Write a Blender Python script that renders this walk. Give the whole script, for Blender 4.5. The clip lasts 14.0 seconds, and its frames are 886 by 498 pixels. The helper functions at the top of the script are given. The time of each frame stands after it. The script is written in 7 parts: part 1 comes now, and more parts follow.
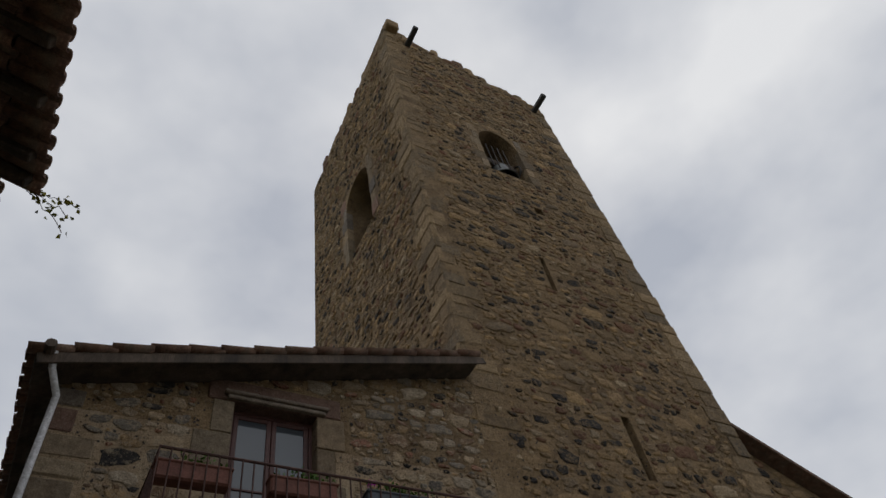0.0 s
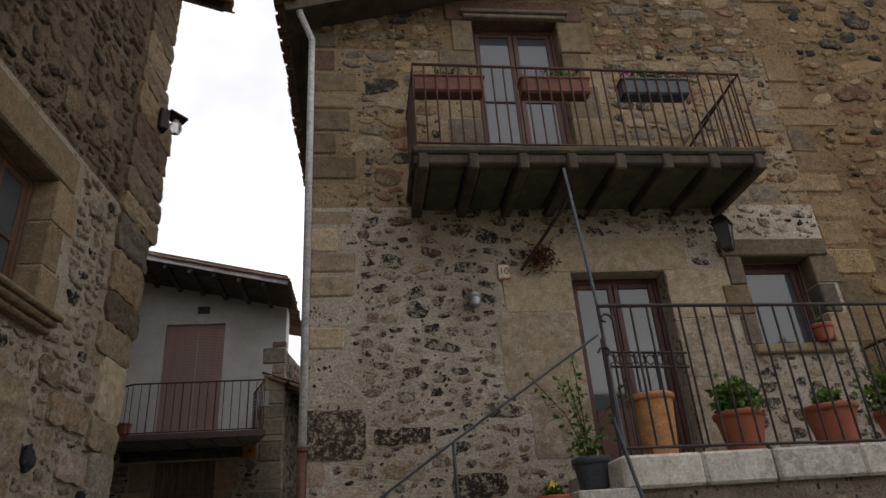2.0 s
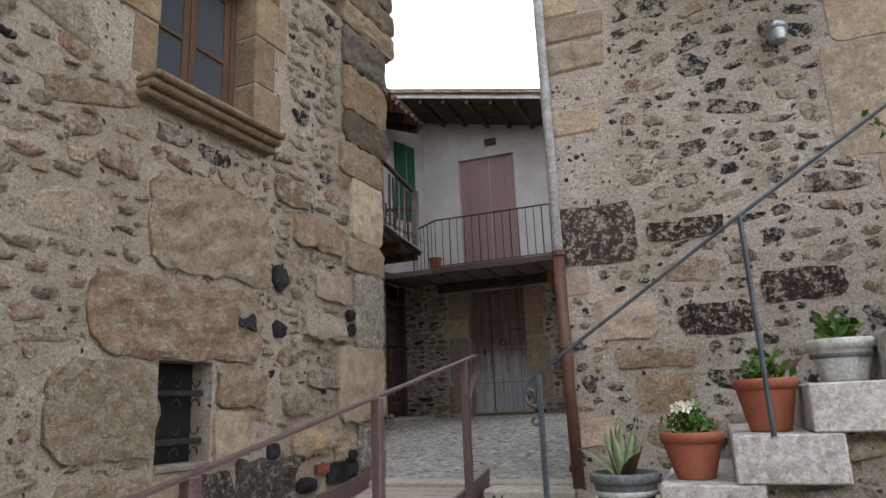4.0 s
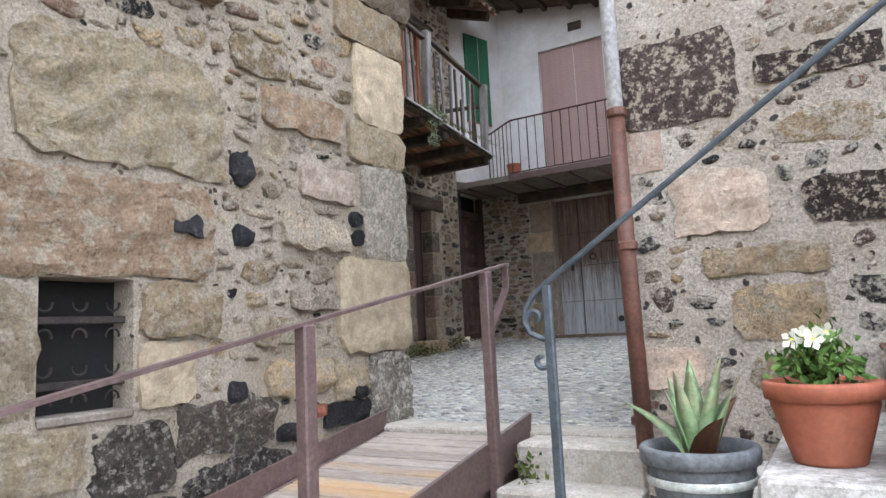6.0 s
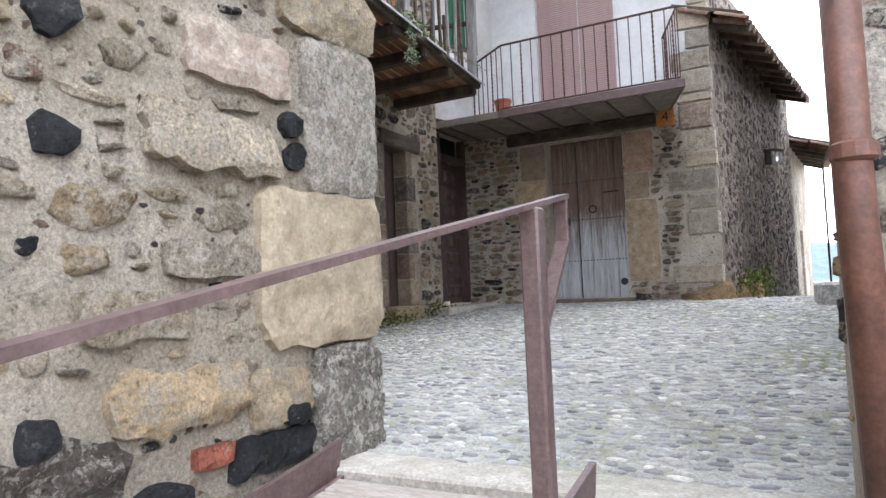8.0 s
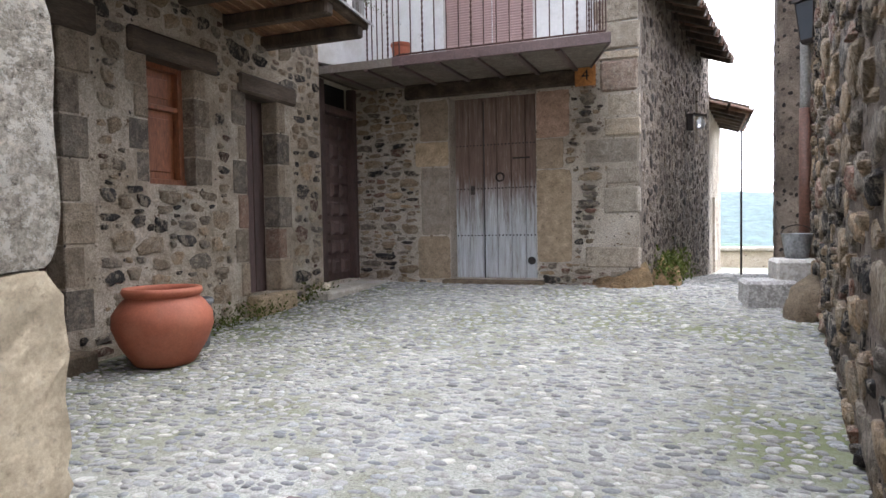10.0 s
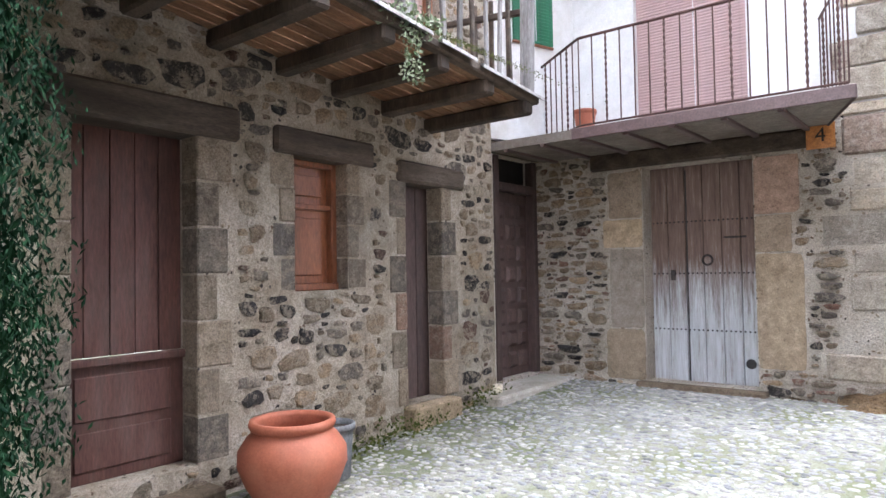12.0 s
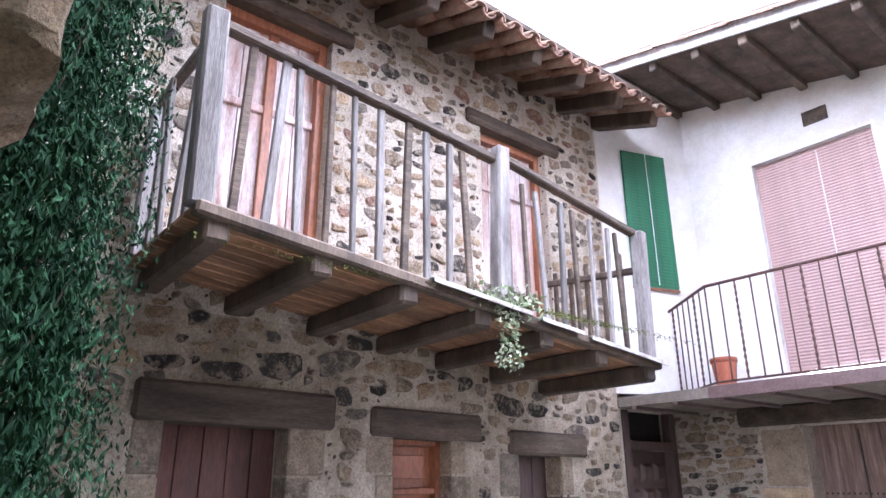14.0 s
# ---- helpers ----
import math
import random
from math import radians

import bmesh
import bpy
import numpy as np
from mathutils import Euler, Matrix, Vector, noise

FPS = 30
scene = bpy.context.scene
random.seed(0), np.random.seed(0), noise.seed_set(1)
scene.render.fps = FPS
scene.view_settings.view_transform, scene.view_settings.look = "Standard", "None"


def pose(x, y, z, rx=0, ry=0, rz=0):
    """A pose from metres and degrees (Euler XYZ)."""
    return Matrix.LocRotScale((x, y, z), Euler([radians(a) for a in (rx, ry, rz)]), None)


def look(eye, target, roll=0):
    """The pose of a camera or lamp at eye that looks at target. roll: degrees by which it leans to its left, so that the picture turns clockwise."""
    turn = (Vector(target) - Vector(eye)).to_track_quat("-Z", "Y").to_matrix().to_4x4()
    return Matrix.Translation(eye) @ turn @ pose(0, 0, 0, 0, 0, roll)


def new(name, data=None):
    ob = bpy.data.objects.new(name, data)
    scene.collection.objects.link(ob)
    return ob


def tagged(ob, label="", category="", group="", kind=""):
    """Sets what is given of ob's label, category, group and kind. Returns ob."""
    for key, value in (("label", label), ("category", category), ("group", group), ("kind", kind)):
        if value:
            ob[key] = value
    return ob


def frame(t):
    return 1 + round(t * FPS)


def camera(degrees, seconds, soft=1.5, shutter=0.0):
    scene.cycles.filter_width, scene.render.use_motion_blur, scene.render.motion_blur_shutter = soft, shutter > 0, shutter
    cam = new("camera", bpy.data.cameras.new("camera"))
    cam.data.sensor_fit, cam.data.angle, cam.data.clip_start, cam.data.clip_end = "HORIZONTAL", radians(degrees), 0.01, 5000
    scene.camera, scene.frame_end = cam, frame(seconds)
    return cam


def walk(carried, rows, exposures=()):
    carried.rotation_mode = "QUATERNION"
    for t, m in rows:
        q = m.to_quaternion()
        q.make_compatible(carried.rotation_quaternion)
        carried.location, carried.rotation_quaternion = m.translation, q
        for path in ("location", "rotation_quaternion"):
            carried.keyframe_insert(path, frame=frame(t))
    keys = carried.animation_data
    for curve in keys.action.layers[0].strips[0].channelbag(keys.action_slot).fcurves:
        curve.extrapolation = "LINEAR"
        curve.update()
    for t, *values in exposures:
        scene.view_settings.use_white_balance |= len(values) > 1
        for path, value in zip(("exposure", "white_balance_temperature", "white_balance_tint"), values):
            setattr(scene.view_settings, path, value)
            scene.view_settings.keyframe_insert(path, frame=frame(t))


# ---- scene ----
cam = camera(66.8, 14.0)
PATH = [
    (0, (0.048, -0.008, 1.591), (0.817, 0.968, 3.159), -14.3),
    (0.5, (0.084, 0.089, 1.543), (0.837, 1.241, 2.993), -11.5),
    (1, (0.095, 0.249, 1.436), (0.747, 1.623, 2.735), -9.1),
    (1.5, (0.098, 0.344, 1.377), (0.559, 1.944, 2.485), -5.3),
    (1.7, (0.101, 0.411, 1.384), (0.479, 2.1, 2.386), -4.8),
    (2, (0.132, 0.523, 1.356), (0.372, 2.315, 2.212), -4.1),
    (2.5, (0.18, 0.816, 1.375), (0.235, 2.66, 2.148), -3.6),
    (3, (0.331, 1.131, 1.335), (0.185, 2.996, 2.044), -4.9),
    (3.5, (0.5, 1.491, 1.328), (0.001, 3.344, 1.891), -3.7),
    (3.7, (0.548, 1.648, 1.305), (-0.045, 3.491, 1.81), -3.1),
    (5.8, (0.535, 3.274, 1.347), (-0.498, 4.954, 1.678), -2.2),
    (6, (0.492, 3.41, 1.326), (-0.526, 5.114, 1.569), -2.8),
    (6.5, (0.349, 3.789, 1.338), (-0.663, 5.503, 1.535), -2.9),
    (7, (0.082, 4.101, 1.292), (-0.983, 5.789, 1.41), -2.2),
    (7.5, (-0.243, 4.47, 1.409), (-1.264, 6.185, 1.523), -2.5),
    (8, (-0.513, 4.896, 1.428), (-1.463, 6.652, 1.541), -2.4),
    (8.5, (-0.72, 5.242, 1.471), (-1.6, 7.038, 1.507), -2.4),
    (8.7, (-0.802, 5.396, 1.516), (-1.54, 7.255, 1.5), -1.8),
    (10.8, (-0.818, 6.804, 2.107), (-1.585, 8.647, 1.981), 0.0),
    (11, (-0.843, 6.913, 2.123), (-1.659, 8.734, 1.984), 0.5),
    (11.5, (-0.907, 7.226, 2.295), (-1.864, 8.981, 2.242), 0.3),
    (12, (-0.987, 7.416, 2.483), (-2.237, 8.976, 2.547), -1.0),
    (12.5, (-1.1, 7.626, 2.663), (-2.567, 8.978, 2.798), -1.3),
    (13, (-1.11, 7.75, 2.87), (-2.686, 8.946, 3.158), -2.8),
    (13.5, (-1.023, 7.828, 3.016), (-2.641, 8.897, 3.504), -2.3),
    (14, (-0.941, 7.852, 3.109), (-2.406, 9.044, 3.769), -0.3),
]
walk(cam, [(t, look(eye, target, roll)) for t, eye, target, roll in PATH], [(0.0, -0.8, 6600, 10), (1.0, -0.4, 7000, 12), (2.0, 0.15, 7100, 13), (3.0, 0.7, 7000, 14), (3.7, 1.25, 6600, 13), (5.8, 2.5, 6050, 11), (7.0, 2.88, 5980, 11), (8.7, 3.0, 6000, 11), (11.0, 3.02, 6200, 14), (11.5, 3.25, 6150, 14), (12.0, 3.8, 5950, 14), (12.5, 4.2, 5780, 16), (13.0, 4.42, 5730, 17), (14.0, 4.25, 5650, 22)])

# ---- light ----
world = bpy.data.worlds.new("overcast_sky")
scene.world = world
world.use_nodes = True
wt = world.node_tree
wt.nodes.clear()
w_out = wt.nodes.new("ShaderNodeOutputWorld")
w_bg = wt.nodes.new("ShaderNodeBackground")
w_sky = wt.nodes.new("ShaderNodeTexSky")
w_sky.sky_type, w_sky.sun_disc = "NISHITA", False
w_sky.sun_elevation, w_sky.sun_rotation = radians(55), radians(37)
w_co = wt.nodes.new("ShaderNodeTexCoord")
w_map = wt.nodes.new("ShaderNodeMapping")
w_map.inputs["Scale"].default_value = (1.0, 1.0, 1.6)
w_no = wt.nodes.new("ShaderNodeTexNoise")
w_no.inputs["Scale"].default_value, w_no.inputs["Detail"].default_value, w_no.inputs["Roughness"].default_value = 2.1, 5.0, 0.5
w_ramp = wt.nodes.new("ShaderNodeValToRGB")
w_ramp.color_ramp.elements[0].position, w_ramp.color_ramp.elements[0].color = 0.34, (6.2, 6.7, 7.7, 1)
w_ramp.color_ramp.elements[1].position, w_ramp.color_ramp.elements[1].color = 0.66, (11.5, 11.7, 12.0, 1)
w_mix = wt.nodes.new("ShaderNodeMixRGB")
w_mix.inputs[0].default_value = 0.93
wt.links.new(w_co.outputs["Generated"], w_map.inputs["Vector"])
wt.links.new(w_map.outputs[0], w_no.inputs["Vector"])
wt.links.new(w_no.outputs["Fac"], w_ramp.inputs[0])
wt.links.new(w_sky.outputs[0], w_mix.inputs[1])
wt.links.new(w_ramp.outputs[0], w_mix.inputs[2])
wt.links.new(w_mix.outputs[0], w_bg.inputs[0])
w_bg.inputs[1].default_value = 0.12
wt.links.new(w_bg.outputs[0], w_out.inputs[0])
sun = new("sun", bpy.data.lights.new("sun", "SUN"))
sun.data.energy, sun.data.angle, sun.data.color = 0.5, radians(40), (1.0, 0.97, 0.92)
sun.matrix_world = look((12, 22, 30), (0, 6, 0))

# ---- materials ----
RND = random.Random(7)


def nodes_of(name):
    m = bpy.data.materials.new(name)
    m.use_nodes = True
    return m, m.node_tree, m.node_tree.nodes["Principled BSDF"]


def noise_node(nt, vec, scale, detail=4.0, rough=0.6):
    n = nt.nodes.new("ShaderNodeTexNoise")
    n.inputs["Scale"].default_value, n.inputs["Detail"].default_value, n.inputs["Roughness"].default_value = scale, detail, rough
    nt.links.new(vec, n.inputs["Vector"])
    return n


def ramp_node(nt, fac, stops, constant=False):
    r = nt.nodes.new("ShaderNodeValToRGB")
    els = r.color_ramp.elements
    while len(els) < len(stops):
        els.new(0.5)
    for e, (p, c) in zip(els, stops):
        e.position, e.color = p, (*c, 1)
    if constant:
        r.color_ramp.interpolation = "CONSTANT"
    nt.links.new(fac, r.inputs[0])
    return r


def mix_node(nt, kind, fac, a, b):
    m = nt.nodes.new("ShaderNodeMixRGB")
    m.blend_type = kind
    for sock, v in zip(m.inputs, (fac, a, b)):
        if isinstance(v, (int, float)):
            sock.default_value = v
        elif isinstance(v, tuple):
            sock.default_value = (*v, 1)
        else:
            nt.links.new(v, sock)
    return m


def surface(name, colours, scale=3.0, fine=40.0, rough=0.85, bump=0.3, bump_d=0.02, metal=0.0, stain=None, stain_scale=0.8, stain_amount=0.6, stretch=(1, 1, 1), rnd=0.0, local=True, mottle=1.0):
    """A worn surface: two colours over large noise, fine grain, stains and relief."""
    m, nt, bs = nodes_of(name)
    co = nt.nodes.new("ShaderNodeTexCoord")
    mp = nt.nodes.new("ShaderNodeMapping")
    mp.inputs["Scale"].default_value = stretch
    if local:
        nt.links.new(co.outputs["Object"], mp.inputs["Vector"])
    else:
        geo = nt.nodes.new("ShaderNodeNewGeometry")
        nt.links.new(geo.outputs["Position"], mp.inputs["Vector"])
    big = noise_node(nt, mp.outputs[0], scale)
    mid = noise_node(nt, mp.outputs[0], math.sqrt(scale * fine) * 1.2, 5.0, 0.65)
    small = noise_node(nt, mp.outputs[0], fine, 6.0, 0.7)
    col = ramp_node(nt, big.outputs["Fac"], [(0.3 + 0.4 * i / max(1, len(colours) - 1), c) for i, c in enumerate(colours)])
    grain = ramp_node(nt, small.outputs["Fac"], [(0.32, (0.5, 0.5, 0.5)), (0.68, (1.32, 1.32, 1.32))])
    out = mix_node(nt, "MULTIPLY", 0.8 * mottle, col.outputs[0], grain.outputs[0])
    patch = ramp_node(nt, mid.outputs["Fac"], [(0.32, (0.72, 0.7, 0.68)), (0.68, (1.2, 1.2, 1.2))])
    out = mix_node(nt, "MULTIPLY", 0.7 * mottle, out.outputs[0], patch.outputs[0])
    if stain:
        st = noise_node(nt, mp.outputs[0], stain_scale, 5.0, 0.65)
        sr = ramp_node(nt, st.outputs["Fac"], [(0.48, (0, 0, 0)), (0.66, (stain_amount,) * 3)])
        out = mix_node(nt, "MIX", sr.outputs[0], out.outputs[0], stain)
    if rnd:
        oi = nt.nodes.new("ShaderNodeObjectInfo")
        rr = ramp_node(nt, oi.outputs["Random"], [(0.0, (1 - rnd,) * 3), (1.0, (1 + rnd,) * 3)])
        out = mix_node(nt, "MULTIPLY", 1.0, out.outputs[0], rr.outputs[0])
    nt.links.new(out.outputs[0], bs.inputs["Base Color"])
    bs.inputs["Roughness"].default_value, bs.inputs["Metallic"].default_value = rough, metal
    if bump:
        add = mix_node(nt, "ADD", 0.45, mid.outputs["Fac"], small.outputs["Fac"])
        bp = nt.nodes.new("ShaderNodeBump")
        bp.inputs["Strength"].default_value, bp.inputs["Distance"].default_value = bump, bump_d
        nt.links.new(add.outputs[0], bp.inputs["Height"])
        nt.links.new(bp.outputs[0], bs.inputs["Normal"])
    return m


def stone_mats(name, stops, rough=0.92, bump=0.8, moss=None, smear=None, amount=0.75, fleck=None, grain=1.0):
    """Stone whose colour differs from piece to piece: one material for single stones, one for the joined rest. smear: mortar left on the face; fleck: lichen and crystal specks."""
    made = []
    for joined in (False, True):
        m, nt, bs = nodes_of(name + ("_rest" if joined else ""))
        geo = nt.nodes.new("ShaderNodeNewGeometry")
        pos = geo.outputs["Position"]
        rnd = geo.outputs["Random Per Island"] if joined else nt.nodes.new("ShaderNodeObjectInfo").outputs["Random"]
        col = ramp_node(nt, rnd, stops, True)
        jit = nt.nodes.new("ShaderNodeMath")
        jit.operation = "MULTIPLY"
        jit.inputs[1].default_value = 57.3
        nt.links.new(rnd, jit.inputs[0])
        fr = nt.nodes.new("ShaderNodeMath")
        fr.operation = "FRACT"
        nt.links.new(jit.outputs[0], fr.inputs[0])
        val = ramp_node(nt, fr.outputs[0], [(0.0, (0.68, 0.68, 0.7)), (1.0, (1.3, 1.27, 1.22))])
        c = mix_node(nt, "MULTIPLY", 1.0, col.outputs[0], val.outputs[0])
        big = noise_node(nt, pos, 9.0, 6.0, 0.7)
        fine = noise_node(nt, pos, 60.0, 8.0, 0.85)
        g1 = ramp_node(nt, big.outputs["Fac"], [(0.3, (0.55, 0.53, 0.5)), (0.7, (1.35, 1.35, 1.35))])
        g2 = ramp_node(nt, fine.outputs["Fac"], [(0.38, (0.3, 0.29, 0.28)), (0.62, (1.6, 1.6, 1.6))])
        c = mix_node(nt, "MULTIPLY", 0.8, c.outputs[0], g1.outputs[0])
        c = mix_node(nt, "MULTIPLY", 0.75 * grain, c.outputs[0], g2.outputs[0])
        li = noise_node(nt, pos, 26.0, 6.0, 0.75)
        lm = ramp_node(nt, li.outputs["Fac"], [(0.58, (0, 0, 0)), (0.7, (0.5, 0.5, 0.5))])
        c = mix_node(nt, "MIX", lm.outputs[0], c.outputs[0], (0.3, 0.27, 0.22))
        pits = noise_node(nt, pos, 38.0, 4.0, 0.7)
        pr = ramp_node(nt, pits.outputs["Fac"], [(0.32, (0.25, 0.23, 0.21)), (0.43, (1.0, 1.0, 1.0))])
        c = mix_node(nt, "MULTIPLY", 0.85 * grain, c.outputs[0], pr.outputs[0])
        if fleck:
            fn = noise_node(nt, pos, 24.0, 8.0, 0.8)
            fm = ramp_node(nt, fn.outputs["Fac"], [(0.52, (0, 0, 0)), (0.56, (0.9, 0.9, 0.9))])
            c = mix_node(nt, "MIX", fm.outputs[0], c.outputs[0], fleck)
        if smear:
            sn = noise_node(nt, pos, 11.0, 9.0, 0.8)
            sr = ramp_node(nt, sn.outputs["Fac"], [(0.5, (0, 0, 0)), (0.55, (amount,) * 3)])
            sc = mix_node(nt, "MULTIPLY", 0.6, smear, g2.outputs[0])
            c = mix_node(nt, "MIX", sr.outputs[0], c.outputs[0], sc.outputs[0])
        if moss:
            mn = noise_node(nt, pos, 0.9, 5.0, 0.7)
            mr = ramp_node(nt, mn.outputs["Fac"], [(0.44, (0, 0, 0)), (0.64, (0.6, 0.6, 0.6))])
            c = mix_node(nt, "MIX", mr.outputs[0], c.outputs[0], moss)
        nt.links.new(c.outputs[0], bs.inputs["Base Color"])
        bs.inputs["Roughness"].default_value = rough
        bs.inputs["Specular IOR Level"].default_value = 0.25
        add = mix_node(nt, "ADD", 0.7, big.outputs["Fac"], fine.outputs["Fac"])
        add = mix_node(nt, "ADD", 0.5 * grain, add.outputs[0], pr.outputs[0])
        bp = nt.nodes.new("ShaderNodeBump")
        bp.inputs["Strength"].default_value, bp.inputs["Distance"].default_value = bump, 0.05
        nt.links.new(add.outputs[0], bp.inputs["Height"])
        nt.links.new(bp.outputs[0], bs.inputs["Normal"])
        made.append(m)
    return made


def mortar(name, colours, stain, chips=0.5, stain_scale=0.9, stain_amount=0.7, chip_colours=((0.07, 0.06, 0.055), (0.2, 0.14, 0.1), (0.3, 0.24, 0.17)), bump=0.9, chip_scale=22.0):
    """Lime mortar bed: uneven colour, sand grain, pits, grime, and small stone chips that show through."""
    m, nt, bs = nodes_of(name)
    pos = nt.nodes.new("ShaderNodeNewGeometry").outputs["Position"]
    a = noise_node(nt, pos, 2.2, 7.0, 0.7)
    k = len(colours) - 1
    c = ramp_node(nt, a.outputs["Fac"], [(0.3 + 0.4 * q / k, colours[q]) for q in range(k + 1)])
    fine = noise_node(nt, pos, 70.0, 8.0, 0.85)
    g2 = ramp_node(nt, fine.outputs["Fac"], [(0.37, (0.42, 0.41, 0.4)), (0.63, (1.5, 1.5, 1.5))])
    c = mix_node(nt, "MULTIPLY", 0.8, c.outputs[0], g2.outputs[0])
    warp = noise_node(nt, pos, 9.0, 3.0, 0.6)
    wv = mix_node(nt, "ADD", 0.09, pos, warp.outputs["Color"])
    vo = nt.nodes.new("ShaderNodeTexVoronoi")
    vo.inputs["Scale"].default_value = chip_scale
    nt.links.new(wv.outputs[0], vo.inputs["Vector"])
    sep = nt.nodes.new("ShaderNodeSeparateColor")
    nt.links.new(vo.outputs["Color"], sep.inputs[0])
    has = ramp_node(nt, sep.outputs[0], [(0.0, (0, 0, 0)), (1.0 - 0.5 * chips, (0, 0, 0)), (1.02 - 0.5 * chips if chips > 0.04 else 1.0, (1, 1, 1))])
    near = ramp_node(nt, vo.outputs["Distance"], [(0.3, (1, 1, 1)), (0.38, (0, 0, 0))])
    chip = mix_node(nt, "MULTIPLY", 1.0, has.outputs[0], near.outputs[0])
    cc = ramp_node(nt, sep.outputs[1], [(0.0, chip_colours[0]), (0.4, chip_colours[1]), (0.75, chip_colours[2])], True)
    cc = mix_node(nt, "MULTIPLY", 0.8, cc.outputs[0], g2.outputs[0])
    c = mix_node(nt, "MIX", chip.outputs[0], c.outputs[0], cc.outputs[0])
    pits = noise_node(nt, pos, 30.0, 5.0, 0.75)
    pr = ramp_node(nt, pits.outputs["Fac"], [(0.33, (0.35, 0.32, 0.3)), (0.42, (1.0, 1.0, 1.0))])
    c = mix_node(nt, "MULTIPLY", 0.8, c.outputs[0], pr.outputs[0])
    sn = noise_node(nt, pos, stain_scale, 8.0, 0.72)
    sr = ramp_node(nt, sn.outputs["Fac"], [(0.48, (0, 0, 0)), (0.68, (stain_amount,) * 3)])
    c = mix_node(nt, "MIX", sr.outputs[0], c.outputs[0], stain)
    nt.links.new(c.outputs[0], bs.inputs["Base Color"])
    bs.inputs["Roughness"].default_value = 0.95
    bs.inputs["Specular IOR Level"].default_value = 0.2
    lump = noise_node(nt, pos, 7.0, 6.0, 0.7)
    h = mix_node(nt, "ADD", 0.4, lump.outputs["Fac"], fine.outputs["Fac"])
    h = mix_node(nt, "ADD", 0.35, h.outputs[0], pr.outputs[0])
    h = mix_node(nt, "ADD", 0.3, h.outputs[0], chip.outputs[0])
    bp = nt.nodes.new("ShaderNodeBump")
    bp.inputs["Strength"].default_value, bp.inputs["Distance"].default_value = bump, 0.06
    nt.links.new(h.outputs[0], bp.inputs["Height"])
    nt.links.new(bp.outputs[0], bs.inputs["Normal"])
    return m


GREY, DARK = (0.21, 0.185, 0.155), (0.045, 0.042, 0.042)
BASALT, BROWN = (0.028, 0.028, 0.032), (0.19, 0.125, 0.08)
STONE_WARM = stone_mats("warm_rubble", [(0, (0.38, 0.29, 0.19)), (0.26, (0.42, 0.35, 0.26)), (0.42, (0.38, 0.26, 0.14)), (0.56, GREY), (0.7, DARK), (0.83, (0.3, 0.15, 0.1)), (0.92, BROWN)], smear=(0.35, 0.28, 0.195), amount=0.7)
STONE_BUFF = stone_mats("buff_rubble", [(0, (0.46, 0.385, 0.275)), (0.3, (0.5, 0.43, 0.33)), (0.52, (0.42, 0.32, 0.2)), (0.68, (0.36, 0.31, 0.25)), (0.82, (0.42, 0.29, 0.21)), (0.94, BASALT)], smear=(0.52, 0.455, 0.365), amount=0.9, bump=1.0)
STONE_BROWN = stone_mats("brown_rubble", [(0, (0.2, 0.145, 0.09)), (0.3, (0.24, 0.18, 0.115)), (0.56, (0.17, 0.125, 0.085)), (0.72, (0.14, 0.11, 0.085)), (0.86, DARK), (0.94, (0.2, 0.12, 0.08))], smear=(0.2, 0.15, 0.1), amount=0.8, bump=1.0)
STONE_BLACK = stone_mats("blackened_foot_stones", [(0, (0.12, 0.1, 0.085)), (0.3, (0.2, 0.165, 0.13)), (0.55, (0.07, 0.062, 0.055)), (0.8, (0.3, 0.24, 0.175))], smear=(0.1, 0.085, 0.07), amount=0.8, fleck=(0.42, 0.38, 0.32), bump=1.0)
STONE_TOWER = stone_mats("tower_rubble", [(0, (0.3, 0.21, 0.12)), (0.32, (0.35, 0.24, 0.125)), (0.5, (0.24, 0.18, 0.12)), (0.66, DARK), (0.82, (0.19, 0.1, 0.065)), (0.93, (0.38, 0.3, 0.2))], smear=(0.28, 0.195, 0.105), amount=0.55)
STONE_DARK = stone_mats("dark_rubble", [(0, (0.3, 0.235, 0.165)), (0.3, (0.2, 0.175, 0.15)), (0.52, (0.36, 0.27, 0.18)), (0.7, DARK), (0.9, (0.23, 0.135, 0.105))], smear=(0.44, 0.38, 0.3), amount=0.6)
# grimy row stones, toned down also for the shade of balcony and eave
STONE_ROW = stone_mats("row_rubble", [(0, (0.27, 0.215, 0.155)), (0.26, (0.17, 0.15, 0.13)), (0.5, (0.33, 0.25, 0.17)), (0.66, DARK), (0.84, (0.12, 0.075, 0.06)), (0.92, (0.3, 0.26, 0.2))], smear=(0.4, 0.34, 0.265), amount=0.65)
STONE_SPECK = stone_mats("basalt_chips", [(0, DARK), (0.36, BASALT), (0.5, (0.1, 0.065, 0.055)), (0.66, (0.24, 0.19, 0.14)), (0.8, (0.33, 0.25, 0.16)), (0.93, (0.22, 0.13, 0.095))], smear=(0.47, 0.42, 0.345), amount=0.85, fleck=(0.5, 0.45, 0.37))
BASALT_BLOCK = stone_mats("black_basalt", [(0, BASALT), (0.5, (0.04, 0.04, 0.046))], rough=0.7, bump=1.0)
SPECK_BLOCK = stone_mats("black_stone_with_lichen", [(0, (0.05, 0.036, 0.032)), (0.5, (0.075, 0.055, 0.05))], fleck=(0.5, 0.43, 0.33))
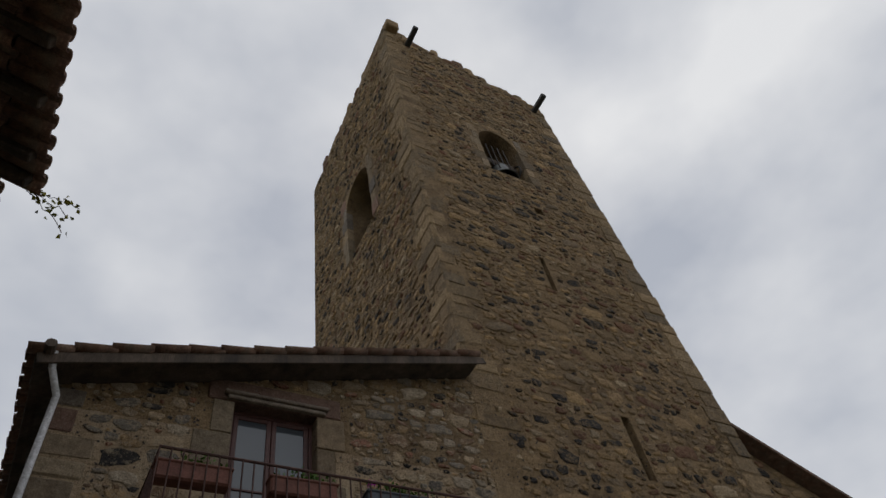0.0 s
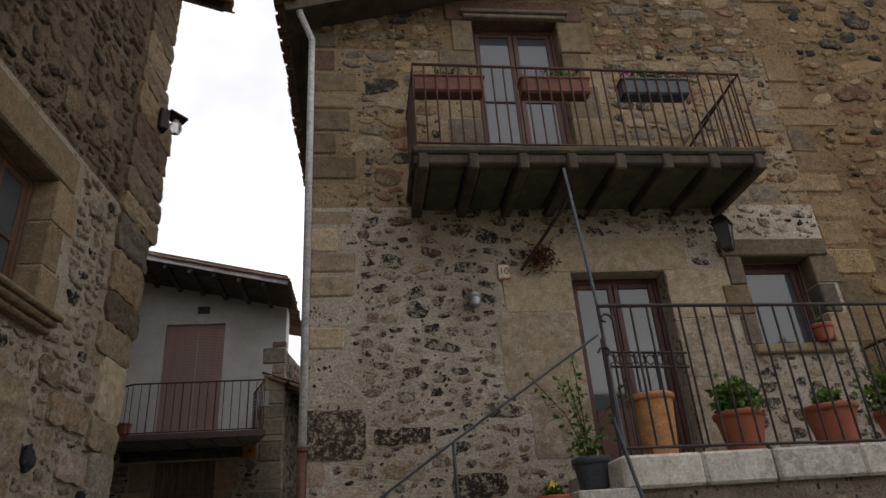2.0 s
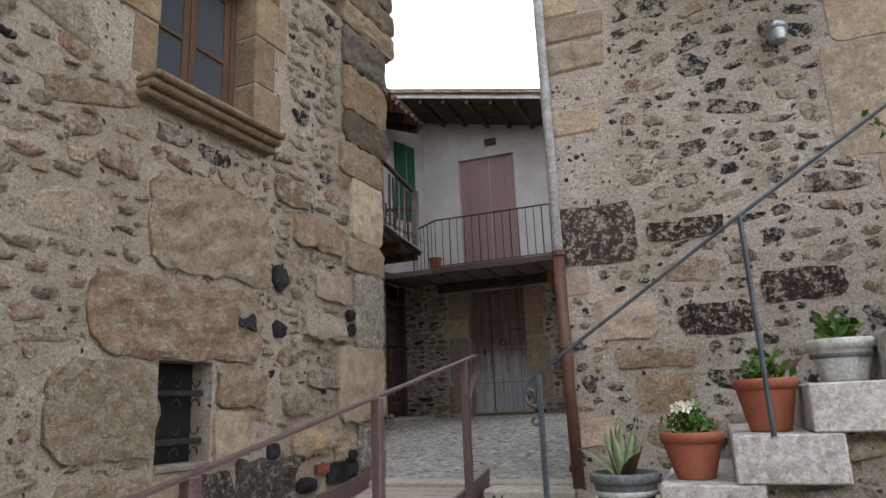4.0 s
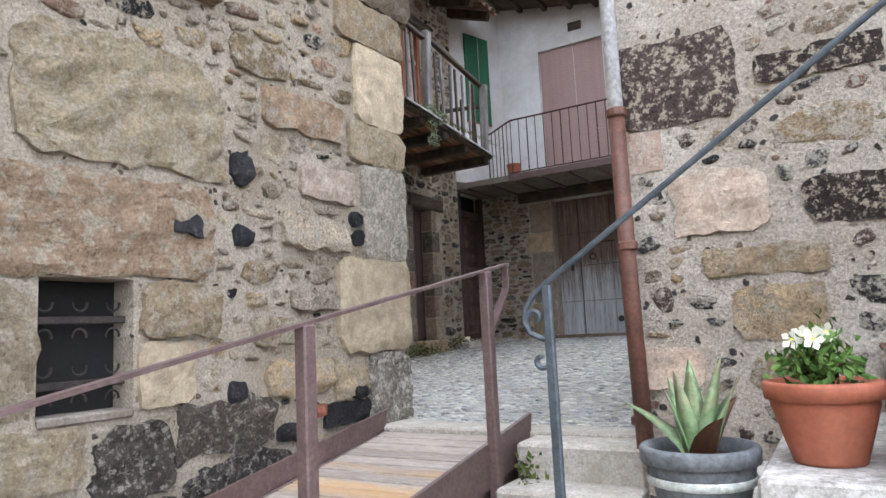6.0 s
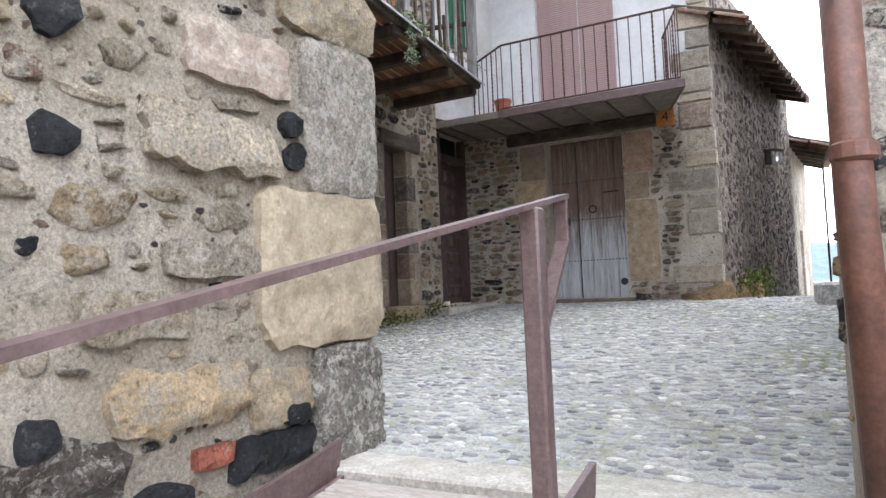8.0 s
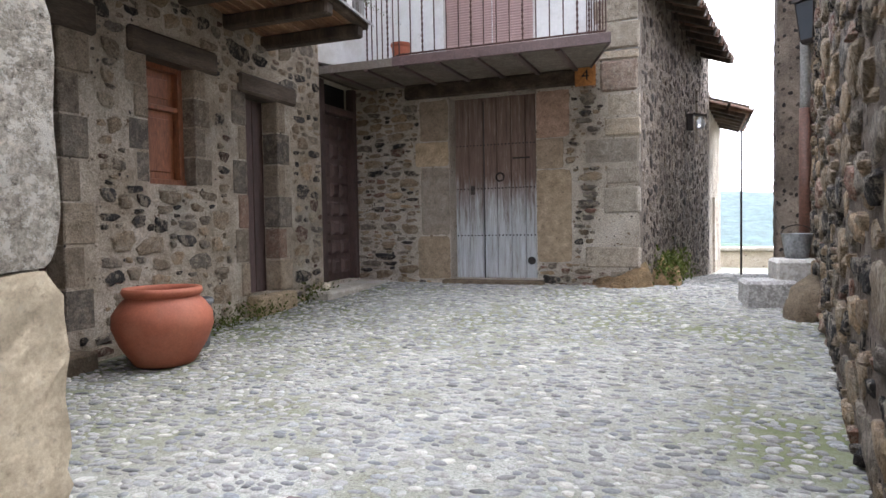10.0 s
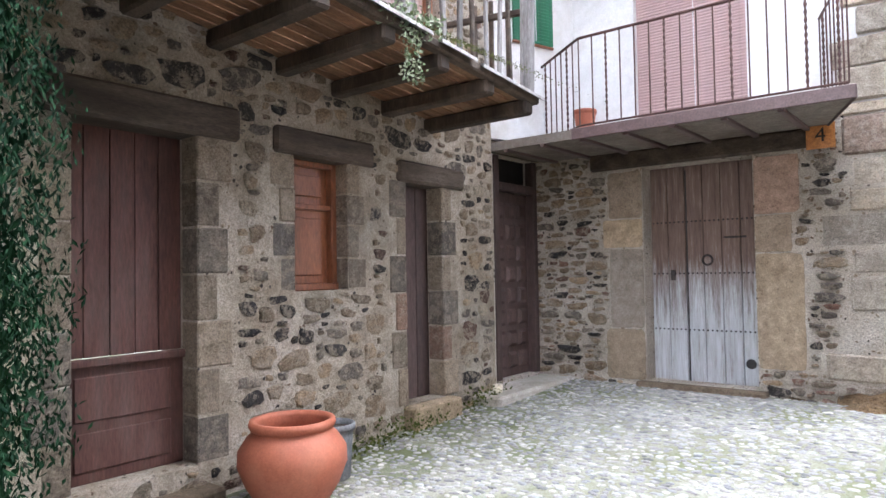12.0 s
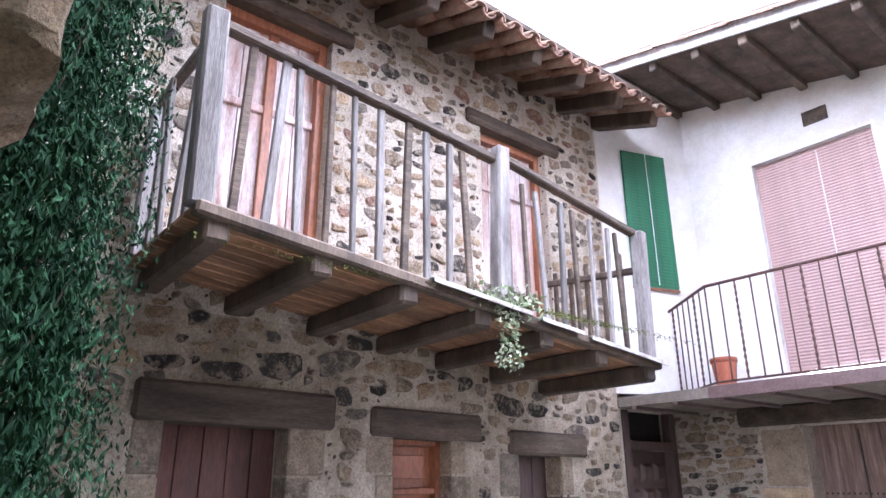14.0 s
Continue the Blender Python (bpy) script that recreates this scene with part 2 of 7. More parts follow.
GRANITE_BLOCK = stone_mats("speckled_granite", [(0, (0.4, 0.36, 0.3)), (0.5, (0.36, 0.325, 0.275))], fleck=(0.66, 0.61, 0.53), bump=1.0)
BUFF_BLOCK = stone_mats("hewn_buff_sandstone", [(0, (0.56, 0.475, 0.345)), (0.35, (0.54, 0.465, 0.35)), (0.7, (0.52, 0.43, 0.3))], bump=0.55, grain=0.4)
OCHRE_BLOCK = stone_mats("broken_ochre_sandstone", [(0, (0.5, 0.41, 0.28)), (0.4, (0.48, 0.37, 0.24)), (0.75, (0.44, 0.315, 0.215))], smear=(0.5, 0.43, 0.335), amount=0.85, bump=1.0, grain=0.7)
PINK_BLOCK = stone_mats("pink_sandstone", [(0, (0.46, 0.345, 0.275)), (0.5, (0.5, 0.395, 0.315))], smear=(0.5, 0.44, 0.36), amount=0.5, bump=0.5, grain=0.5)
BEDROCK = stone_mats("brown_bedrock", [(0, (0.3, 0.2, 0.11)), (0.5, (0.26, 0.165, 0.09))], moss=(0.1, 0.085, 0.04), bump=1.0)
BRICK_RED = stone_mats("broken_red_brick", [(0, (0.3, 0.1, 0.065)), (0.5, (0.26, 0.09, 0.06))], bump=0.5)
QUOIN = stone_mats("dressed_sandstone", [(0, (0.26, 0.195, 0.125)), (0.35, (0.225, 0.175, 0.12)), (0.6, (0.29, 0.23, 0.155)), (0.8, (0.19, 0.16, 0.13)), (0.93, (0.2, 0.125, 0.095))], bump=0.6, grain=0.7)
# dressed sandstone brightened in colour to make up for weak light in the court
QUOIN_COURT = stone_mats("brightened_dressed_stone", [(0, (0.46, 0.365, 0.255)), (0.3, (0.4, 0.32, 0.24)), (0.55, (0.49, 0.405, 0.295)), (0.75, (0.35, 0.305, 0.255)), (0.9, (0.38, 0.265, 0.205))], bump=0.6, grain=0.65)
QUOIN_TOWER = stone_mats("tower_corner_stone", [(0, (0.29, 0.21, 0.125)), (0.35, (0.25, 0.185, 0.115)), (0.6, (0.32, 0.235, 0.14)), (0.85, (0.19, 0.15, 0.105))], smear=(0.28, 0.195, 0.105), amount=0.6, bump=0.8)
# darker jamb stone: grime plus the row's shade, both in the colour
QUOIN_ROW = stone_mats("row_jamb_stone", [(0, (0.25, 0.205, 0.155)), (0.3, (0.2, 0.175, 0.145)), (0.55, (0.3, 0.25, 0.19)), (0.78, (0.17, 0.15, 0.13)), (0.92, (0.26, 0.17, 0.13))], smear=(0.36, 0.3, 0.235), amount=0.5, bump=0.7, grain=0.8)
DRESSED = stone_mats("limewashed_dressed_stone", [(0, (0.42, 0.345, 0.25)), (0.4, (0.38, 0.31, 0.225)), (0.7, (0.45, 0.38, 0.285))], smear=(0.52, 0.46, 0.38), amount=0.55, bump=0.5, grain=0.6)
QUOIN_GREY = stone_mats("grey_corner_stone", [(0, (0.4, 0.35, 0.285)), (0.35, (0.34, 0.305, 0.26)), (0.65, (0.45, 0.385, 0.3)), (0.88, (0.36, 0.27, 0.21))], smear=(0.52, 0.46, 0.385), amount=0.35, bump=0.7, grain=0.8)
COBBLE = stone_mats("cobbles", [(0, (0.3, 0.3, 0.3)), (0.3, (0.36, 0.355, 0.345)), (0.55, (0.27, 0.28, 0.29)), (0.75, (0.42, 0.41, 0.385)), (0.93, (0.2, 0.2, 0.2))], rough=0.75, bump=0.35, grain=0.5)
MORTAR_PALE = mortar("buff_lime_mortar", [(0.37, 0.31, 0.235), (0.475, 0.41, 0.325), (0.55, 0.485, 0.395)], (0.32, 0.255, 0.185), 0.3, 0.9, 0.45)
# brown mortar, its colour darkened further for the eave's shade
MORTAR_BROWN = mortar("eave_shaded_brown_mortar", [(0.14, 0.1, 0.068), (0.19, 0.145, 0.1), (0.25, 0.195, 0.14)], (0.09, 0.066, 0.048), 0.5, 0.8, 0.6)
MORTAR_WHITE = mortar("white_lime_mortar", [(0.43, 0.355, 0.275), (0.54, 0.475, 0.395), (0.64, 0.585, 0.51)], (0.31, 0.25, 0.18), 0.4, 0.8, 0.6)
MORTAR_UPPER = mortar("brown_lime_mortar", [(0.27, 0.195, 0.12), (0.35, 0.26, 0.165), (0.42, 0.335, 0.23)], (0.19, 0.135, 0.085), 0.7, 0.8, 0.55)
MORTAR_COURT = mortar("pale_court_mortar", [(0.42, 0.36, 0.29), (0.56, 0.5, 0.42), (0.66, 0.61, 0.54)], (0.28, 0.23, 0.17), 0.5, 0.8, 0.5)
MORTAR_ROW = mortar("stained_row_mortar", [(0.32, 0.26, 0.19), (0.47, 0.4, 0.315), (0.62, 0.56, 0.48)], (0.1, 0.085, 0.055), 0.5, 0.7, 0.75)
SLAB_DARK = surface("mossy_dark_stone", [(0.045, 0.04, 0.032), (0.085, 0.075, 0.06)], 3, 50, 0.95, 0.6, 0.02, stain=(0.12, 0.105, 0.03), stain_scale=4, local=False)
MORTAR_TAN = mortar("tan_mortar", [(0.18, 0.12, 0.068), (0.26, 0.18, 0.1), (0.33, 0.235, 0.135)], (0.085, 0.06, 0.042), 0.8, 0.45, 0.6)
MORTAR_DARK = mortar("grey_brown_mortar", [(0.2, 0.16, 0.12), (0.33, 0.275, 0.22), (0.45, 0.4, 0.34)], (0.10, 0.085, 0.06), 0.6, 0.7, 0.7)
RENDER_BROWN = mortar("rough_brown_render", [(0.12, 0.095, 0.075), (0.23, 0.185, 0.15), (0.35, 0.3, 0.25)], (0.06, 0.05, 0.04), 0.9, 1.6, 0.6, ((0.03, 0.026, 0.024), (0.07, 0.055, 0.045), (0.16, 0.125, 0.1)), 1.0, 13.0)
PLASTER = surface("old_white_plaster", [(0.56, 0.55, 0.545), (0.68, 0.67, 0.66)], 1.2, 60, 0.9, 0.2, 0.008, stain=(0.45, 0.415, 0.37), stain_scale=1.0, stain_amount=0.6, local=False, mottle=0.3)
GROUND = mortar("sand_and_moss_between_cobbles", [(0.22, 0.215, 0.165), (0.32, 0.315, 0.275), (0.42, 0.41, 0.38)], (0.13, 0.145, 0.055), 0.25, 0.5, 0.85, ((0.2, 0.2, 0.2), (0.35, 0.35, 0.35), (0.5, 0.48, 0.45)), 0.4, 26.0)
# moss near the low row, dark enough to hold the wall's shade too
g_nt = GROUND.node_tree
g_shader = g_nt.nodes["Principled BSDF"]
g_pos = g_nt.nodes.new("ShaderNodeNewGeometry").outputs["Position"]
g_sep = g_nt.nodes.new("ShaderNodeSeparateXYZ")
g_nt.links.new(g_pos, g_sep.inputs[0])
g_rng = g_nt.nodes.new("ShaderNodeMapRange")
g_rng.inputs["From Min"].default_value, g_rng.inputs["From Max"].default_value, g_rng.inputs["To Min"].default_value, g_rng.inputs["To Max"].default_value = -4.9, -3.2, 0.3, 0.0
g_nt.links.new(g_sep.outputs["X"], g_rng.inputs["Value"])
g_sum = mix_node(g_nt, "ADD", 1.0, noise_node(g_nt, g_pos, 1.6, 8.0, 0.75).outputs["Fac"], g_rng.outputs[0])
g_moss_shade = ramp_node(g_nt, g_sum.outputs[0], [(0.6, (0, 0, 0)), (0.85, (0.85, 0.85, 0.85))])
g_mix = mix_node(g_nt, "MIX", g_moss_shade.outputs[0], g_shader.inputs["Base Color"].links[0].from_socket, (0.085, 0.1, 0.035))
g_nt.links.new(g_mix.outputs[0], g_shader.inputs["Base Color"])
CONCRETE = surface("pale_concrete", [(0.34, 0.31, 0.26), (0.48, 0.44, 0.39)], 2.5, 70, 0.92, 0.5, 0.01, stain=(0.24, 0.22, 0.16), stain_scale=2.0, local=False)
GRANITE = stone_mats("white_granite", [(0, (0.44, 0.425, 0.4)), (0.5, (0.48, 0.465, 0.44))], fleck=(0.6, 0.585, 0.56), bump=0.35, grain=0.6)[0]
CONCRETE_OLD = surface("stained_balcony_concrete", [(0.17, 0.145, 0.12), (0.26, 0.23, 0.2)], 3.0, 60, 0.95, 0.5, 0.01, stain=(0.12, 0.085, 0.06), stain_scale=2.0, local=False)
# clay tones darkened to stand for the shade on tile undersides at the eaves
TILE = surface("old_clay_roof_tile", [(0.10, 0.055, 0.038), (0.19, 0.105, 0.07), (0.25, 0.17, 0.12)], 6.0, 50, 0.9, 0.4, 0.01, stain=(0.09, 0.08, 0.06), stain_scale=5, rnd=0.25)
WOOD_DARK = surface("blackened_oak", [(0.03, 0.022, 0.016), (0.07, 0.05, 0.035), (0.11, 0.08, 0.06)], 4.0, 60, 0.85, 0.5, 0.01, stretch=(1, 1, 0.25), rnd=0.2, local=False)
WOOD_LINTEL = surface("weathered_lintel_timber", [(0.035, 0.025, 0.018), (0.075, 0.055, 0.04), (0.13, 0.1, 0.075)], 5.0, 80, 0.9, 0.7, 0.015, stretch=(1, 0.25, 1.6), rnd=0.2, local=False)
WOOD_GREY = surface("silvered_grey_timber", [(0.07, 0.062, 0.058), (0.17, 0.16, 0.155), (0.3, 0.29, 0.285)], 6.0, 90, 0.9, 0.6, 0.01, stretch=(1.4, 1.4, 0.2), stain=(0.06, 0.05, 0.045), stain_scale=3, rnd=0.3, local=False)
WOOD_FLOOR = surface("rotten_orange_boards", [(0.10, 0.05, 0.025), (0.2, 0.1, 0.05), (0.27, 0.16, 0.09)], 5, 80, 0.9, 0.5, 0.01, stretch=(1.5, 0.3, 1), rnd=0.3, local=False)
DOOR_BROWN = surface("red_brown_door_paint", [(0.06, 0.025, 0.02), (0.11, 0.045, 0.035), (0.14, 0.065, 0.05)], 3.0, 60, 0.7, 0.35, 0.006, stretch=(1, 1, 0.2), stain=(0.12, 0.1, 0.09), stain_scale=3, stain_amount=0.35, rnd=0.15, local=False)
DOOR_FLAKE = surface("flaking_white_door_paint", [(0.2, 0.1, 0.07), (0.5, 0.43, 0.42), (0.62, 0.57, 0.57)], 5, 70, 0.8, 0.5, 0.006, stretch=(2, 2, 0.3), stain=(0.3, 0.13, 0.08), stain_scale=3, stain_amount=0.6, rnd=0.2, local=False)
DOOR_DARK = surface("dark_brown_door_paint", [(0.055, 0.033, 0.029), (0.1, 0.062, 0.053)], 3.0, 60, 0.65, 0.3, 0.006, stretch=(1, 1, 0.2), rnd=0.15, local=False)
WOOD_ORANGE = surface("varnished_orange_wood", [(0.20, 0.07, 0.03), (0.30, 0.11, 0.05)], 4.0, 60, 0.45, 0.25, 0.004, stretch=(1, 1, 0.25), rnd=0.1, local=False)
WOOD_BROWN = surface("old_brown_window_wood", [(0.06, 0.03, 0.018), (0.12, 0.06, 0.032)], 4, 60, 0.7, 0.2, 0.004, stretch=(1, 1, 0.25))
STONE_RENDER = stone_mats("render_lumps", [(0, (0.1, 0.08, 0.065)), (0.4, (0.16, 0.13, 0.105)), (0.7, (0.06, 0.05, 0.042)), (0.88, (0.22, 0.185, 0.15))])
WINE = surface("wine_red_window_paint", [(0.065, 0.024, 0.02), (0.105, 0.042, 0.034)], 4, 60, 0.55, 0.15, 0.004)
WOOD_NEW = surface("ramp_deck_boards", [(0.26, 0.22, 0.19), (0.36, 0.31, 0.27)], 3.0, 70, 0.75, 0.3, 0.004, stretch=(0.3, 3, 1), stain=(0.42, 0.22, 0.05), stain_scale=1.1, stain_amount=0.7, rnd=0.2, local=False)
STEEL_BROWN = surface("brown_painted_steel", [(0.1, 0.064, 0.06), (0.13, 0.084, 0.079)], 3.0, 50, 0.5, 0.12, 0.004)
IRON = surface("dark_wrought_iron", [(0.025, 0.022, 0.022), (0.06, 0.045, 0.04)], 8.0, 60, 0.6, 0.3, 0.004, metal=0.4)
IRON_RUST = surface("rusty_iron_rail", [(0.05, 0.025, 0.02), (0.10, 0.045, 0.035)], 8.0, 60, 0.75, 0.3, 0.004, metal=0.2)
IRON_GREY = surface("grey_painted_iron", [(0.045, 0.058, 0.07), (0.085, 0.1, 0.115)], 5.0, 60, 0.5, 0.2, 0.004, metal=0.2)
PIPE_WHITE = surface("grey_white_pipe", [(0.55, 0.56, 0.58), (0.68, 0.68, 0.7)], 2.0, 40, 0.5, 0.05, 0.002)
PIPE_BROWN = surface("brown_iron_pipe", [(0.09, 0.04, 0.028), (0.16, 0.07, 0.045)], 5.0, 50, 0.6, 0.25, 0.004)
TERRA = surface("terracotta", [(0.3, 0.085, 0.045), (0.38, 0.115, 0.06)], 3.0, 60, 0.7, 0.12, 0.004, stain=(0.4, 0.2, 0.13), stain_scale=2.5, stain_amount=0.2, mottle=0.5)
TERRA_OLD = surface("old_dark_terracotta", [(0.13, 0.05, 0.035), (0.2, 0.08, 0.055)], 4.0, 60, 0.8, 0.15, 0.004)
TERRA_PALE = surface("orange_clay", [(0.52, 0.25, 0.11), (0.6, 0.3, 0.14)], 3.0, 60, 0.7, 0.1, 0.004)
POT_GREY = surface("grey_moulded_pot", [(0.10, 0.11, 0.12), (0.2, 0.21, 0.22)], 6, 60, 0.7, 0.2, 0.004)
POT_WHITE = surface("glazed_white_pot", [(0.5, 0.53, 0.48), (0.62, 0.64, 0.6)], 3, 60, 0.35, 0.1, 0.003)
POT_BLUE = surface("dark_blue_plastic", [(0.045, 0.055, 0.07), (0.06, 0.07, 0.085)], 3, 60, 0.5, 0.05, 0.002)
SOIL = surface("dark_potting_soil", [(0.03, 0.022, 0.016), (0.06, 0.045, 0.035)], 20, 90, 0.98, 0.9, 0.02)
SHUTTER_GREEN = surface("green_shutter_paint", [(0.01, 0.10, 0.05), (0.02, 0.16, 0.08)], 3, 60, 0.55, 0.1, 0.003)
BLIND = surface("dusty_pink_blind", [(0.42, 0.29, 0.275), (0.5, 0.36, 0.345)], 2, 50, 0.7, 0.1, 0.003, mottle=0.4)
BRONZE = surface("aged_bronze_bell", [(0.08, 0.09, 0.09), (0.2, 0.21, 0.2)], 4, 50, 0.45, 0.1, 0.003, metal=0.8)
# near-black colour that paints the darkness behind doors and windows
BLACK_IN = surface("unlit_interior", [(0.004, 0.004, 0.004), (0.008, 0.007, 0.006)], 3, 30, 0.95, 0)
CURTAIN = surface("white_net_curtain", [(0.55, 0.55, 0.56), (0.75, 0.75, 0.76)], 5, 60, 0.9, 0.2, 0.005, stretch=(3, 1, 0.3))
TILE_NUM = surface("cream_glazed_tile", [(0.66, 0.58, 0.42), (0.72, 0.65, 0.5)], 4, 60, 0.4, 0.05, 0.002)
TILE_ORANGE = surface("orange_glazed_tile", [(0.45, 0.18, 0.05), (0.55, 0.24, 0.07)], 6, 60, 0.4, 0.05, 0.002)
BLACK_PAINT = surface("black_paint", [(0.015, 0.013, 0.012), (0.03, 0.027, 0.025)], 6, 60, 0.6, 0.05, 0.002)
TIN = surface("old_dull_tin", [(0.2, 0.19, 0.18), (0.36, 0.355, 0.35)], 9, 50, 0.7, 0.2, 0.004, stain=(0.12, 0.08, 0.05), stain_scale=6, stain_amount=0.6)
ZINC = surface("galvanised_zinc", [(0.3, 0.32, 0.34), (0.42, 0.44, 0.46)], 6, 40, 0.4, 0.1, 0.003, metal=0.7)
DOOR_OLD, o_nt, o_bs = nodes_of("weathered_barn_door")
o_pos = o_nt.nodes.new("ShaderNodeNewGeometry").outputs["Position"]
o_map = o_nt.nodes.new("ShaderNodeMapping")
o_map.inputs["Scale"].default_value = (9.0, 9.0, 0.7)
o_nt.links.new(o_pos, o_map.inputs["Vector"])
o_grain = noise_node(o_nt, o_map.outputs[0], 3.0, 8.0, 0.75)
o_sep = o_nt.nodes.new("ShaderNodeSeparateXYZ")
o_nt.links.new(o_pos, o_sep.inputs[0])
o_rng = o_nt.nodes.new("ShaderNodeMapRange")
o_rng.inputs["From Min"].default_value, o_rng.inputs["From Max"].default_value, o_rng.inputs["To Min"].default_value, o_rng.inputs["To Max"].default_value = 1.7, 3.3, 0.7, 0.0
o_nt.links.new(o_sep.outputs["Z"], o_rng.inputs["Value"])
o_sum = mix_node(o_nt, "ADD", 0.75, o_rng.outputs[0], o_grain.outputs["Fac"])
o_worn = ramp_node(o_nt, o_sum.outputs[0], [(0.7, (0, 0, 0)), (1.08, (1, 1, 1))])
o_brown = ramp_node(o_nt, o_grain.outputs["Fac"], [(0.3, (0.085, 0.055, 0.045)), (0.55, (0.19, 0.13, 0.105)), (0.75, (0.36, 0.3, 0.27))])
o_pale = ramp_node(o_nt, o_grain.outputs["Fac"], [(0.28, (0.2, 0.16, 0.13)), (0.45, (0.4, 0.405, 0.41)), (0.7, (0.58, 0.61, 0.64))])
o_col = mix_node(o_nt, "MIX", o_worn.outputs[0], o_brown.outputs[0], o_pale.outputs[0])
o_nt.links.new(o_col.outputs[0], o_bs.inputs["Base Color"])
o_bs.inputs["Roughness"].default_value = 0.9
o_bp = o_nt.nodes.new("ShaderNodeBump")
o_bp.inputs["Strength"].default_value, o_bp.inputs["Distance"].default_value = 0.5, 0.01
o_nt.links.new(o_grain.outputs["Fac"], o_bp.inputs["Height"])
o_nt.links.new(o_bp.outputs[0], o_bs.inputs["Normal"])
WHITE_FRAME = surface("cream_tile_edge", [(0.35, 0.17, 0.1), (0.4, 0.2, 0.12)], 5, 60, 0.5, 0.05, 0.002)


def leaf_mat(name, a, b, rough=0.7):
    m, nt, bs = nodes_of(name)
    geo = nt.nodes.new("ShaderNodeNewGeometry")
    r = ramp_node(nt, geo.outputs["Random Per Island"], [(0, a), (1, b)])
    nt.links.new(r.outputs[0], bs.inputs["Base Color"])
    bs.inputs["Roughness"].default_value = rough
    bs.inputs["Specular IOR Level"].default_value = 0.15
    return m


LEAF_CYPRESS = leaf_mat("cypress_foliage", (0.004, 0.018, 0.009), (0.014, 0.05, 0.02), 0.95)
LEAF = leaf_mat("garden_leaves", (0.05, 0.11, 0.02), (0.12, 0.2, 0.05))
LEAF_YELLOW = leaf_mat("vine_leaves", (0.12, 0.13, 0.02), (0.25, 0.22, 0.04))
LEAF_GREY = leaf_mat("trailing_succulent", (0.14, 0.2, 0.1), (0.28, 0.3, 0.22))
LEAF_DRY = leaf_mat("dried_plant", (0.07, 0.035, 0.025), (0.14, 0.07, 0.04))
MOSS = leaf_mat("moss", (0.05, 0.07, 0.015), (0.11, 0.12, 0.03), 0.95)
ALOE = surface("aloe_flesh", [(0.16, 0.27, 0.11), (0.3, 0.4, 0.22)], 6, 40, 0.5, 0.1, 0.003, stain=(0.36, 0.17, 0.15), stain_scale=5, stain_amount=0.7)
PETAL_W = leaf_mat("white_petals", (0.75, 0.74, 0.66), (0.85, 0.83, 0.72))
PETAL_Y = leaf_mat("yellow_petals", (0.75, 0.6, 0.05), (0.8, 0.68, 0.1))
PETAL_M = leaf_mat("magenta_petals", (0.4, 0.03, 0.3), (0.5, 0.05, 0.38))
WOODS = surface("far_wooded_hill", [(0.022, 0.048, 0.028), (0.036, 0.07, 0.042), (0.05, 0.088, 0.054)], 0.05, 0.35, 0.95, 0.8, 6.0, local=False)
# the haze over the far hill is mixed into its blue-grey colour
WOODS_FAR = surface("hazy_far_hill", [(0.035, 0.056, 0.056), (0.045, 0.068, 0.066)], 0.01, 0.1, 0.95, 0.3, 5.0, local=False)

glass, g_nt, g_bs = nodes_of("window_glass")
g_bs.inputs["Base Color"].default_value = (0.06, 0.07, 0.08, 1)
g_bs.inputs["Roughness"].default_value = 0.04
g_bs.inputs["Specular IOR Level"].default_value = 0.9
BULB, b_nt, b_bs = nodes_of("clear_lamp_glass")
b_bs.inputs["Base Color"].default_value = (0.8, 0.82, 0.84, 1)
b_bs.inputs["Roughness"].default_value, b_bs.inputs["Transmission Weight"].default_value = 0.05, 0.6


